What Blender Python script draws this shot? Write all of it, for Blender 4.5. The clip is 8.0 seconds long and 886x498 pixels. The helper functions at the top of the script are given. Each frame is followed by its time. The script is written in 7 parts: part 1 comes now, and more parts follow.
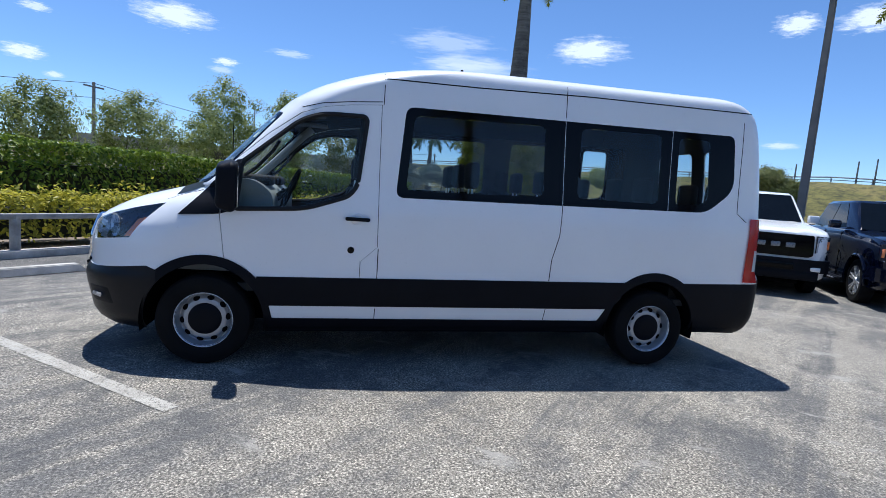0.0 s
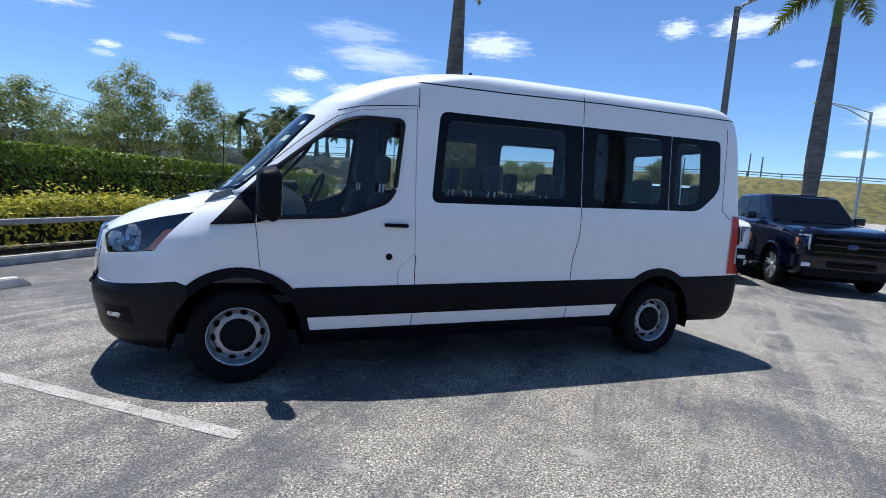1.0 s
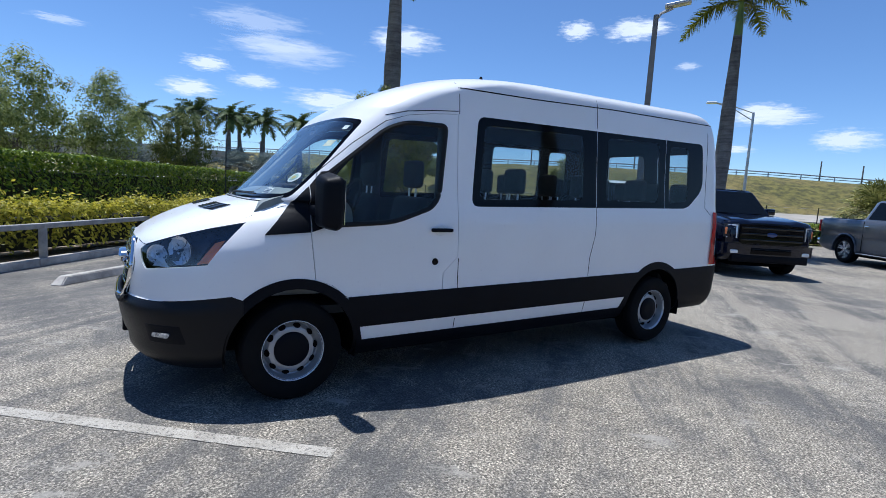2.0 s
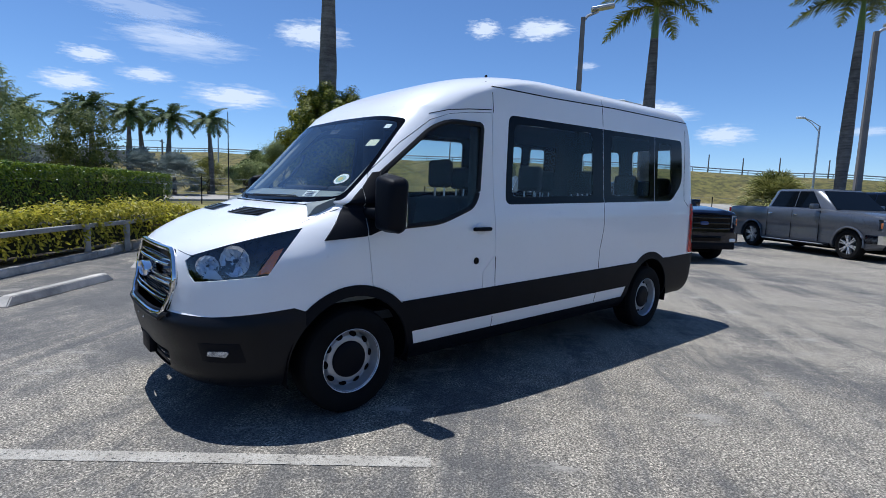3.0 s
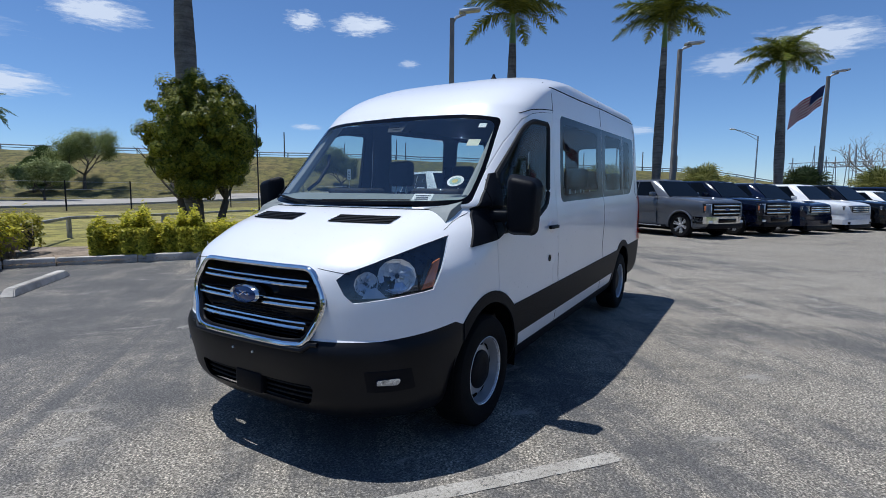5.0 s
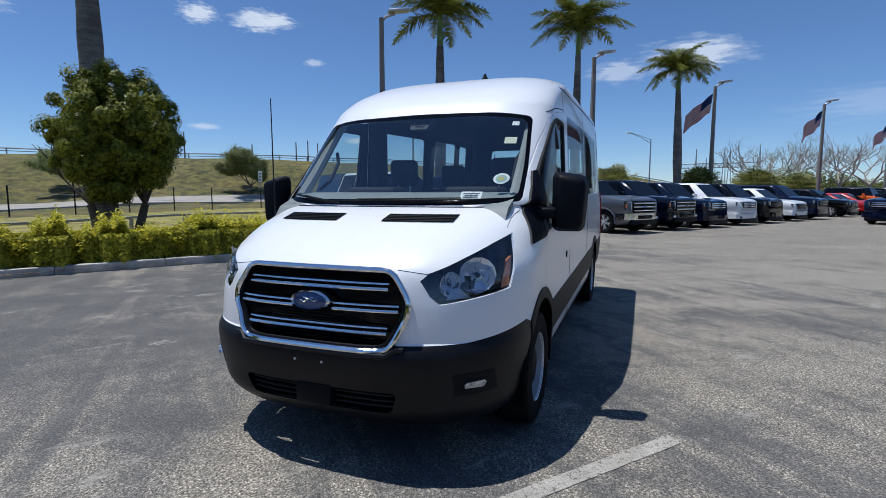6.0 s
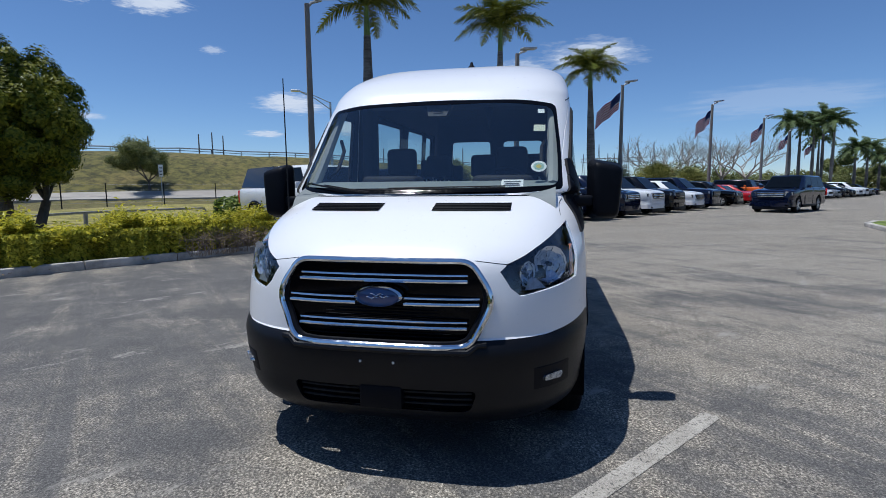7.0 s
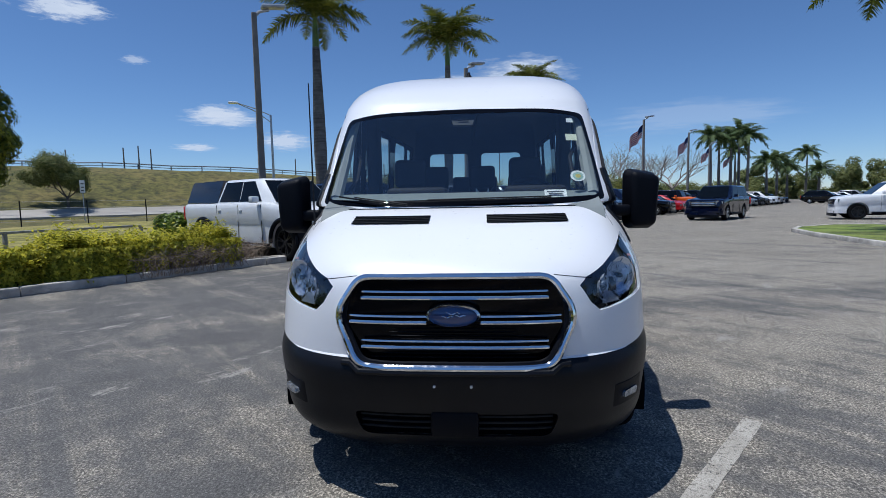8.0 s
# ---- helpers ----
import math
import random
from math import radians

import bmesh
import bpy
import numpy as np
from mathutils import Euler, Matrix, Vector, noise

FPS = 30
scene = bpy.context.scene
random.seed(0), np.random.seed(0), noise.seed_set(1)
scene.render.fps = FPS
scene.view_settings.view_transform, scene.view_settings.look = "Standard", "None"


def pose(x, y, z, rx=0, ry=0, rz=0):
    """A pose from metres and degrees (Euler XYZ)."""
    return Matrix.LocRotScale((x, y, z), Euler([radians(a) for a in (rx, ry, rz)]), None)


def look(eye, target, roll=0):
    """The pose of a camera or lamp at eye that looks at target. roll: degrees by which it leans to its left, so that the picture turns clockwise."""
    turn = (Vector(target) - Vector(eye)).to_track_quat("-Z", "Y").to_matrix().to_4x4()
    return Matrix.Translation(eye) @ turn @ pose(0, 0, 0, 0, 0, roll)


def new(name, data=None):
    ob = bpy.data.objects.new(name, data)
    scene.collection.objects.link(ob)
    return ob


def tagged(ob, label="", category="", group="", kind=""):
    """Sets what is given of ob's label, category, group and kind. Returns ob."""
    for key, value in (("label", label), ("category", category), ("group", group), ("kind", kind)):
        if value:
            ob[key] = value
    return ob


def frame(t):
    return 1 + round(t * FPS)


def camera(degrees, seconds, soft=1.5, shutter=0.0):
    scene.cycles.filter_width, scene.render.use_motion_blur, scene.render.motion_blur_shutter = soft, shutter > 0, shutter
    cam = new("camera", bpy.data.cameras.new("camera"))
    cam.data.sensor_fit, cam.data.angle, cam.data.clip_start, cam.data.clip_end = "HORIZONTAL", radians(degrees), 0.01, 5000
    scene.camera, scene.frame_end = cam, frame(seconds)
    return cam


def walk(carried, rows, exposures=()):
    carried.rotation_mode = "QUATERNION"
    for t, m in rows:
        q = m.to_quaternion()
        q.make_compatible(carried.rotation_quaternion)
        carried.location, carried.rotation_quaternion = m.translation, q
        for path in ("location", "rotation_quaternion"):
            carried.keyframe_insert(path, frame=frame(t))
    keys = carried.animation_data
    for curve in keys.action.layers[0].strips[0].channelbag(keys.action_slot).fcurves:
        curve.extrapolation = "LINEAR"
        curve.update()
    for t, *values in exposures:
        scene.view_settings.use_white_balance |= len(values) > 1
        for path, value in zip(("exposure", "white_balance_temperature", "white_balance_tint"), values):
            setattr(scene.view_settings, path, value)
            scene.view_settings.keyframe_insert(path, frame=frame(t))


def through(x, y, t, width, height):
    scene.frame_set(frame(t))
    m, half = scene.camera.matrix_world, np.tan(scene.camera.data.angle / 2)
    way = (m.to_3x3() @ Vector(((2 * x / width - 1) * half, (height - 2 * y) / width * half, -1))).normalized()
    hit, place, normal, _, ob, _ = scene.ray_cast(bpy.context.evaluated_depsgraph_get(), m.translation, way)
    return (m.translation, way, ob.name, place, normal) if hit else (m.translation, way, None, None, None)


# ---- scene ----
cam = camera(81.9, 8.0, soft=0.75)
PATH = [
    (0, (0.938, -5.0, 1.448), (1.352, -3.056, 1.225), 4.6),
    (0.5, (0.464, -4.874, 1.452), (1.043, -2.972, 1.231), 4.5),
    (1, (-0.001, -4.737, 1.467), (0.737, -2.892, 1.242), 4.1),
    (1.5, (-0.477, -4.562, 1.484), (0.413, -2.785, 1.258), 4.0),
    (2.8, (-1.523, -3.895, 1.455), (-0.279, -2.345, 1.233), 2.2),
    (3, (-1.66, -3.768, 1.451), (-0.367, -2.258, 1.23), 2.1),
    (3.5, (-1.983, -3.424, 1.45), (-0.583, -2.013, 1.233), 1.6),
    (4, (-2.295, -3.079, 1.447), (-0.787, -1.784, 1.225), 1.2),
    (4.5, (-2.546, -2.708, 1.448), (-0.935, -1.543, 1.228), 0.8),
    (4.7, (-2.641, -2.55, 1.448), (-0.991, -1.442, 1.225), 0.7),
    (6, (-3.11, -1.53, 1.421), (-1.255, -0.815, 1.205), -0.0),
    (6.5, (-3.169, -1.139, 1.397), (-1.26, -0.589, 1.164), -0.3),
    (7, (-3.21, -0.756, 1.388), (-1.264, -0.363, 1.149), -0.4),
    (7.5, (-3.202, -0.405, 1.388), (-1.233, -0.142, 1.154), -0.9),
    (8, (-3.141, -0.14, 1.384), (-1.157, 0.024, 1.193), -1.1),
]
walk(cam, [(t, look(eye, target, roll)) for t, eye, target, roll in PATH], [(0, .44, 5650, 10), (1.5, .37, 5650, 10), (3.5, .07, 5650, 10), (6.5, -.14, 5750, 10), (8, -.20, 5650, 10)])

# ---- world, sun and exposure ----
SUN_FROM = Vector((-0.07, 0.27, 1.0)).normalized()
world = bpy.data.worlds.new("sky")
scene.world = world
world.use_nodes = True
_n, _l = world.node_tree.nodes, world.node_tree.links
sky = _n.new("ShaderNodeTexSky")
sky.sky_type, sky.sun_disc = "NISHITA", False
sky.sun_elevation = math.asin(SUN_FROM.z)
sky.sun_rotation = math.atan2(SUN_FROM.x, SUN_FROM.y)
sky.altitude, sky.air_density, sky.dust_density, sky.ozone_density = 0.0, 0.84, 0.0, 7.0
_n["Background"].inputs["Strength"].default_value = 0.107
_l.new(sky.outputs["Color"], _n["Background"].inputs["Color"])

sun = new("sun", bpy.data.lights.new("sun", "SUN"))
sun.data.energy, sun.data.angle, sun.data.color = 4.5, radians(0.53), (1.0, 0.94, 0.84)
sun.matrix_world = look(SUN_FROM * 50, (0, 0, 0))
scene.view_settings.exposure = 0.0

# ---- materials ----
def nodes_of(name):
    m = bpy.data.materials.new(name)
    m.use_nodes = True
    n, l = m.node_tree.nodes, m.node_tree.links
    return m, n, l, n["Principled BSDF"], n["Material Output"]


def noise_node(n, l, scale, detail=4.0, rough=0.6, coords="Object", stretch=None):
    c = n.new("ShaderNodeTexCoord")
    t = n.new("ShaderNodeTexNoise")
    t.inputs["Scale"].default_value, t.inputs["Detail"].default_value, t.inputs["Roughness"].default_value = scale, detail, rough
    if stretch:
        mp = n.new("ShaderNodeMapping")
        mp.vector_type = "TEXTURE"
        mp.inputs["Scale"].default_value = [1 / v for v in stretch[:3]]
        if len(stretch) > 3:
            mp.inputs["Rotation"].default_value = (0, 0, radians(stretch[3]))
        l.new(c.outputs[coords], mp.inputs["Vector"])
        l.new(mp.outputs["Vector"], t.inputs["Vector"])
    else:
        l.new(c.outputs[coords], t.inputs["Vector"])
    return t


def ramp(n, l, source, stops):
    r = n.new("ShaderNodeValToRGB")
    while len(r.color_ramp.elements) < len(stops):
        r.color_ramp.elements.new(0.5)
    for e, (at, c) in zip(r.color_ramp.elements, stops):
        e.position = at
        e.color = (c, c, c, 1) if not isinstance(c, tuple) else (*c, 1)
    l.new(source, r.inputs["Fac"])
    return r.outputs["Color"]


def mix(n, l, fac, a, b, mode="MIX"):
    m = n.new("ShaderNodeMix")
    m.data_type, m.blend_type = "RGBA", mode
    for key, v in ((0, fac), (6, a), (7, b)):
        if isinstance(v, (int, float)):
            m.inputs[key].default_value = v if key == 0 else (v, v, v, 1)
        elif isinstance(v, tuple):
            m.inputs[key].default_value = (*v, 1)
        else:
            l.new(v, m.inputs[key])
    return m.outputs[2]


def bump_from(n, l, bsdf, height, strength, distance=0.01):
    b = n.new("ShaderNodeBump")
    b.inputs["Strength"].default_value, b.inputs["Distance"].default_value = strength, distance
    l.new(height, b.inputs["Height"])
    l.new(b.outputs["Normal"], bsdf.inputs["Normal"])


def surface(name, base, rough=0.5, metal=0.0, vary=0.12, scale=3.0, fine=40.0, bump=0.0, coat=0.0, per_object=0.0, spec=0.5):
    """A plain material with grain at two scales."""
    m, n, l, b, out = nodes_of(name)
    big, small = noise_node(n, l, scale), noise_node(n, l, fine, 6)
    dark, light = tuple(v * (1 - vary) for v in base), tuple(min(v * (1 + vary), 1) for v in base)
    col = mix(n, l, ramp(n, l, big.outputs["Fac"], [(0.35, 0.0), (0.65, 1.0)]), dark, light)
    col = mix(n, l, 0.25 * min(vary * 4, 1), col, ramp(n, l, small.outputs["Fac"], [(0.3, 0.5), (0.7, 1.0)]), "MULTIPLY")
    if per_object:
        info = n.new("ShaderNodeObjectInfo")
        col = mix(n, l, per_object, col, ramp(n, l, info.outputs["Random"], [(0.0, 0.45), (1.0, 1.0)]), "MULTIPLY")
    l.new(col, b.inputs["Base Color"])
    l.new(ramp(n, l, small.outputs["Fac"], [(0.2, max(rough - 0.08, 0)), (0.8, min(rough + 0.08, 1))]), b.inputs["Roughness"])
    b.inputs["Metallic"].default_value, b.inputs["Coat Weight"].default_value = metal, coat
    b.inputs["Coat Roughness"].default_value = 0.04
    b.inputs["Specular IOR Level"].default_value = spec
    if bump:
        bump_from(n, l, b, small.outputs["Fac"], bump)
    return m


def glass(name, tint, gloss=0.05, graze=1.0):
    """A thin pane: a tint for what shows through, and a mirror that grows towards grazing."""
    m, n, l, b, out = nodes_of(name)
    n.remove(b)
    clear, shine, f, mixer = n.new("ShaderNodeBsdfTransparent"), n.new("ShaderNodeBsdfGlossy"), n.new("ShaderNodeLayerWeight"), n.new("ShaderNodeMixShader")
    clear.inputs["Color"].default_value = (*tint, 1)
    shine.inputs["Roughness"].default_value = 0.0
    f.inputs["Blend"].default_value = 0.5
    power, scale = n.new("ShaderNodeMath"), n.new("ShaderNodeMath")
    power.operation, scale.operation = "POWER", "MULTIPLY_ADD"
    power.inputs[1].default_value = 4.6
    scale.inputs[1].default_value, scale.inputs[2].default_value = (1 - gloss) * graze, gloss
    l.new(f.outputs["Facing"], power.inputs[0])
    l.new(power.outputs["Value"], scale.inputs[0])
    l.new(scale.outputs["Value"], mixer.inputs["Fac"])
    l.new(clear.outputs["BSDF"], mixer.inputs[1])
    l.new(shine.outputs["BSDF"], mixer.inputs[2])
    l.new(mixer.outputs["Shader"], out.inputs["Surface"])
    return m


def leaf_material(name, dark, light, rough=0.45, through=0.3):
    """Leaves that differ one by one and let some light through."""
    m, n, l, b, out = nodes_of(name)
    g = n.new("ShaderNodeNewGeometry")
    big = noise_node(n, l, 0.9, 2)
    col = mix(n, l, g.outputs["Random Per Island"], dark, light)
    col = mix(n, l, 0.5, col, ramp(n, l, big.outputs["Fac"], [(0.3, 0.55), (0.7, 1.0)]), "MULTIPLY")
    l.new(col, b.inputs["Base Color"])
    b.inputs["Roughness"].default_value, b.inputs["Specular IOR Level"].default_value = rough, 0.22
    t, mixer = n.new("ShaderNodeBsdfTranslucent"), n.new("ShaderNodeMixShader")
    mixer.inputs["Fac"].default_value = through
    l.new(col, t.inputs["Color"])
    l.new(b.outputs["BSDF"], mixer.inputs[1])
    l.new(t.outputs["BSDF"], mixer.inputs[2])
    l.new(mixer.outputs["Shader"], out.inputs["Surface"])
    return m


def asphalt_material():
    """Old seal coat, dark and smooth, worn through in streaks and patches to pale coarse stone."""
    m, n, l, b, out = nodes_of("worn_asphalt")
    tc = n.new("ShaderNodeTexCoord")
    wide, mid = noise_node(n, l, 0.16, 5), noise_node(n, l, 1.3, 8, 0.68)
    # sealed stalls towards the planter, a worn drive lane on the other side
    split = n.new("ShaderNodeSeparateXYZ")
    l.new(tc.outputs["Object"], split.inputs["Vector"])
    place = n.new("ShaderNodeMath")
    place.operation = "MULTIPLY_ADD"
    place.inputs[1].default_value = 5.0
    l.new(wide.outputs["Fac"], place.inputs[0])
    l.new(split.outputs["Y"], place.inputs[2])
    stalls = n.new("ShaderNodeMapRange")
    stalls.inputs["From Min"].default_value, stalls.inputs["From Max"].default_value = 0.0, 5.0
    stalls.inputs["To Min"].default_value, stalls.inputs["To Max"].default_value = 0.0, -0.055
    l.new(place.outputs["Value"], stalls.inputs["Value"])
    # wear: tyre streaks along two ways, patches, and fine flaking
    streak = noise_node(n, l, 0.62, 10, 0.70, stretch=(0.26, 1.9, 1, 44))
    streak.inputs["Distortion"].default_value = 0.9
    arcs = noise_node(n, l, 0.34, 10, 0.66, stretch=(1.5, 0.42, 1, 20))
    arcs.inputs["Distortion"].default_value = 1.2
    flake = noise_node(n, l, 9.0, 8, 0.75)

    def plus(a, k, c):
        q = n.new("ShaderNodeMath")
        q.operation = "MULTIPLY_ADD"
        q.inputs[1].default_value = k
        l.new(a, q.inputs[0])
        if isinstance(c, float):
            q.inputs[2].default_value = c
        else:
            l.new(c, q.inputs[2])
        return q.outputs["Value"]
    wear = plus(streak.outputs["Fac"], 0.50, -0.05)
    wear = plus(arcs.outputs["Fac"], 0.26, wear)
    wear = plus(mid.outputs["Fac"], 0.22, wear)
    wear = plus(flake.outputs["Fac"], 0.15, wear)
    wear = plus(stalls.outputs["Result"], 1.0, wear)
    lane = n.new("ShaderNodeMapRange")
    lane.inputs["From Min"].default_value, lane.inputs["From Max"].default_value = 5.0, 15.0
    lane.inputs["To Min"].default_value, lane.inputs["To Max"].default_value = 0.0, 0.045
    l.new(split.outputs["X"], lane.inputs["Value"])
    wear = plus(lane.outputs["Result"], 1.0, wear)
    share = ramp(n, l, wear, [(0.435, 0.0), (0.475, 0.25), (0.505, 0.66), (0.54, 1.0)])
    seal = mix(n, l, ramp(n, l, mid.outputs["Fac"], [(0.3, 0.0), (0.7, 1.0)]), (0.090, 0.087, 0.083), (0.138, 0.131, 0.121))
    worn = mix(n, l, ramp(n, l, arcs.outputs["Fac"], [(0.35, 0.0), (0.65, 1.0)]), (0.215, 0.192, 0.155), (0.275, 0.248, 0.203))
    # stones: each its own grey, pale ones standing clear where the coat is worn
    stones = n.new("ShaderNodeTexVoronoi")
    stones.inputs["Scale"].default_value = 105
    l.new(tc.outputs["Object"], stones.inputs["Vector"])
    fine = noise_node(n, l, 190, 4, 0.7)
    worn = mix(n, l, 0.9, worn, ramp(n, l, stones.outputs["Color"], [(0.1, 0.36), (0.5, 0.95), (0.9, 1.75)]), "MULTIPLY")
    seal = mix(n, l, 0.6, seal, ramp(n, l, stones.outputs["Color"], [(0.1, 0.6), (0.5, 0.95), (0.93, 1.6)]), "MULTIPLY")
    col = mix(n, l, share, seal, worn)
    col = mix(n, l, 0.7, col, ramp(n, l, fine.outputs["Fac"], [(0.34, 0.45), (0.5, 1.0), (0.66, 1.65)]), "MULTIPLY")
    chip = noise_node(n, l, 72, 3, 0.62)
    col = mix(n, l, ramp(n, l, share, [(0.0, 0.5), (1.0, 0.95)]), col, ramp(n, l, chip.outputs["Fac"], [(0.38, 0.42), (0.50, 0.90), (0.64, 1.95)]), "MULTIPLY")
    # pale scuffs in the stalls
    scuff = noise_node(n, l, 2.2, 10, 0.80, stretch=(0.6, 1.5, 1, -32))
    flock = noise_node(n, l, 0.55, 3)
    spots = mix(n, l, 1.0, ramp(n, l, scuff.outputs["Fac"], [(0.56, 0.0), (0.615, 0.85)]), ramp(n, l, flock.outputs["Fac"], [(0.46, 0.0), (0.56, 1.0)]), "MULTIPLY")
    col = mix(n, l, spots, col, (0.33, 0.31, 0.27))
    # hairline cracks
    crack = n.new("ShaderNodeTexVoronoi")
    crack.feature = "DISTANCE_TO_EDGE"
    crack.inputs["Scale"].default_value = 0.42
    wob = noise_node(n, l, 1.5, 6, 0.7)
    warp = n.new("ShaderNodeMixRGB")
    warp.inputs["Fac"].default_value = 0.35
    l.new(tc.outputs["Object"], warp.inputs["Color1"])
    l.new(wob.outputs["Color"], warp.inputs["Color2"])
    l.new(warp.outputs["Color"], crack.inputs["Vector"])
    where = ramp(n, l, wide.outputs["Fac"], [(0.54, 0.0), (0.62, 0.6)])
    line = ramp(n, l, crack.outputs["Distance"], [(0.0, 1.0), (0.004, 0.0)])
    both = mix(n, l, 1.0, line, where, "MULTIPLY")
    col = mix(n, l, both, col, (0.04, 0.038, 0.036))
    l.new(col, b.inputs["Base Color"])
    b.inputs["Roughness"].default_value, b.inputs["Specular IOR Level"].default_value = 0.85, 0.3
    h = mix(n, l, 0.5, stones.outputs["Distance"], fine.outputs["Fac"])
    bump_from(n, l, b, h, 0.5, 0.006)
    return m


def turf_material(name, a, c, dry):
    m, n, l, b, out = nodes_of(name)
    wide, fine, rough_tuft = noise_node(n, l, 0.12, 5), noise_node(n, l, 14, 6, 0.75), noise_node(n, l, 0.9, 6, 0.7)
    col = mix(n, l, ramp(n, l, rough_tuft.outputs["Fac"], [(0.35, 0.0), (0.65, 1.0)]), a, c)
    col = mix(n, l, ramp(n, l, wide.outputs["Fac"], [(0.42, 0.0), (0.66, 0.8)]), col, dry)
    col = mix(n, l, 0.85, col, ramp(n, l, rough_tuft.outputs["Fac"], [(0.38, 0.45), (0.56, 1.2)]), "MULTIPLY")
    col = mix(n, l, 0.7, col, ramp(n, l, fine.outputs["Fac"], [(0.3, 0.45), (0.7, 1.25)]), "MULTIPLY")
    l.new(col, b.inputs["Base Color"])
    b.inputs["Roughness"].default_value = 0.9
    bump_from(n, l, b, fine.outputs["Fac"], 0.8, 0.05)
    return m


WHITE_PAINT = surface("white_paint", (0.86, 0.862, 0.865), 0.32, vary=0.012, scale=1.5, coat=0.55)
BLACK_PLASTIC = surface("black_plastic", (0.004, 0.005, 0.0085), 0.5, vary=0.15, fine=180, bump=0.12, spec=0.12)
BUMPER_PLASTIC = surface("bumper_plastic", (0.006, 0.0065, 0.009), 0.40, vary=0.15, fine=180, bump=0.10, spec=0.23)
DARK_TRIM = surface("dark_trim", (0.018, 0.019, 0.021), 0.7, vary=0.2, spec=0.2)
GAP_DARK = surface("gap_dark", (0.004, 0.004, 0.005), 0.95, vary=0.1, spec=0.05)
GLOSS_BLACK = surface("gloss_black", (0.003, 0.003, 0.004), 0.05, vary=0.1, spec=0.14)
CHROME = surface("chrome", (0.78, 0.79, 0.80), 0.09, metal=1.0, vary=0.03)
SILVER = surface("silver_steel", (0.74, 0.75, 0.77), 0.3, metal=0.4, vary=0.06)
RUBBER = surface("rubber", (0.007, 0.007, 0.0075), 0.8, vary=0.25, fine=120, bump=0.2, spec=0.12)
AMBER = surface("amber_lens", (0.85, 0.26, 0.08), 0.18, vary=0.15, coat=0.6)
RED_LENS = surface("red_lens", (0.72, 0.025, 0.02), 0.15, vary=0.08, coat=0.8)
CLEAR_LENS = surface("clear_lens", (0.78, 0.80, 0.83), 0.12, vary=0.08, metal=0.35)
LAMP_BOWL = surface("lamp_bowl", (0.74, 0.77, 0.82), 0.16, metal=0.5, vary=0.05, scale=22)
# rim steel with the dish's shade in its colour; the lip stays bright silver
SHADED_RIM = surface("shaded_rim", (0.42, 0.43, 0.45), 0.34, metal=0.45, vary=0.06, scale=9)
CAR_WINDOW = surface("car_window", (0.004, 0.006, 0.009), 0.03, vary=0.1, spec=0.13)
LAMP_DARK = surface("lamp_dark", (0.022, 0.026, 0.034), 0.3, metal=0.2, vary=0.5, scale=16)
BADGE_BLUE = surface("badge_blue", (0.02, 0.05, 0.17), 0.2, vary=0.08, coat=0.8)
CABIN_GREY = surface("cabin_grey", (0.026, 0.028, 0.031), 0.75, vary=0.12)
CABIN_PALE = surface("cabin_pale", (0.30, 0.31, 0.30), 0.8, vary=0.08)
SEAT_CLOTH = surface("seat_cloth", (0.022, 0.024, 0.028), 0.9, vary=0.2, fine=200, bump=0.2)
PAPER = surface("paper", (0.82, 0.82, 0.80), 0.7, vary=0.03)
INK = surface("ink", (0.06, 0.06, 0.07), 0.7, vary=0.05)
CLEAR_GLASS = glass("clear_glass", (0.86, 0.90, 0.88), 0.03, 0.6)
SCREEN_GLASS = glass("screen_glass", (0.84, 0.93, 0.91), 0.17)
FOG_LENS = surface("fog_lens", (0.50, 0.53, 0.57), 0.12, metal=0.75, vary=0.55, scale=45)
LENS_GLASS = glass("lens_glass", (0.60, 0.70, 0.83), 0.10)
DARK_GLASS = glass("dark_glass", (0.72, 0.78, 0.80), 0.04, 0.55)
ASPHALT = asphalt_material()

CLOUDS_A = [(106.3, 14.4, 8.5, 2.3, 1), (101.7, 11.0, 2.8, 0.8, 1), (117.6, 8.9, 3.9, 1.3, 1), (64.1, 15.5, 8.9, 2.7, 1), (45.8, 17.1, 4.2, 1.9, 1), (77.4, 13.7, 11.0, 2.0, 0.5),
            (115.5, 7.4, 1.9, 0.6, 0.8), (95.6, 12.7, 4.9, 0.8, 0.5), (116.8, 12.6, 2.8, 0.8, 0.8), (45.7, 6.7, 3.8, 0.7, 0.7), (83.8, 11.1, 5.1, 1.5, 1), (85.3, 8.6, 6.2, 1.9, 1),
            (79.3, 10.0, 5.9, 1.4, 0.9), (75.9, 13.1, 14.0, 2.9, 0.45), (27.3, 8.6, 8.8, 1.7, 0.9), (102.1, 10.2, 2.9, 0.8, 0.5), (71.7, 8.8, 10.2, 2.4, 1)]
CLOUDS_B = [(79.3, 15.6, 11.4, 2.5, 0.4), (53.9, 9.7, 3.5, 1.2, 0.8), (40.4, 17.0, 5.8, 2.3, 1), (2.7, 12.3, 7.6, 2.3, 0.6), (10.5, 6.5, 4.7, 0.9, 0.6), (-4.3, 13.3, 11.5, 3.5, 0.9),
            (38.6, 17.1, 5.0, 1.6, 1), (34.8, 13.5, 2.7, 0.8, 0.6), (28.0, 9.1, 6.3, 1.8, 1), (30.1, 5.7, 4.8, 0.8, 0.9), (21.4, 6.5, 6.3, 2.0, 0.9), (-21.3, 7.8, 21.8, 3.3, 0.25)]


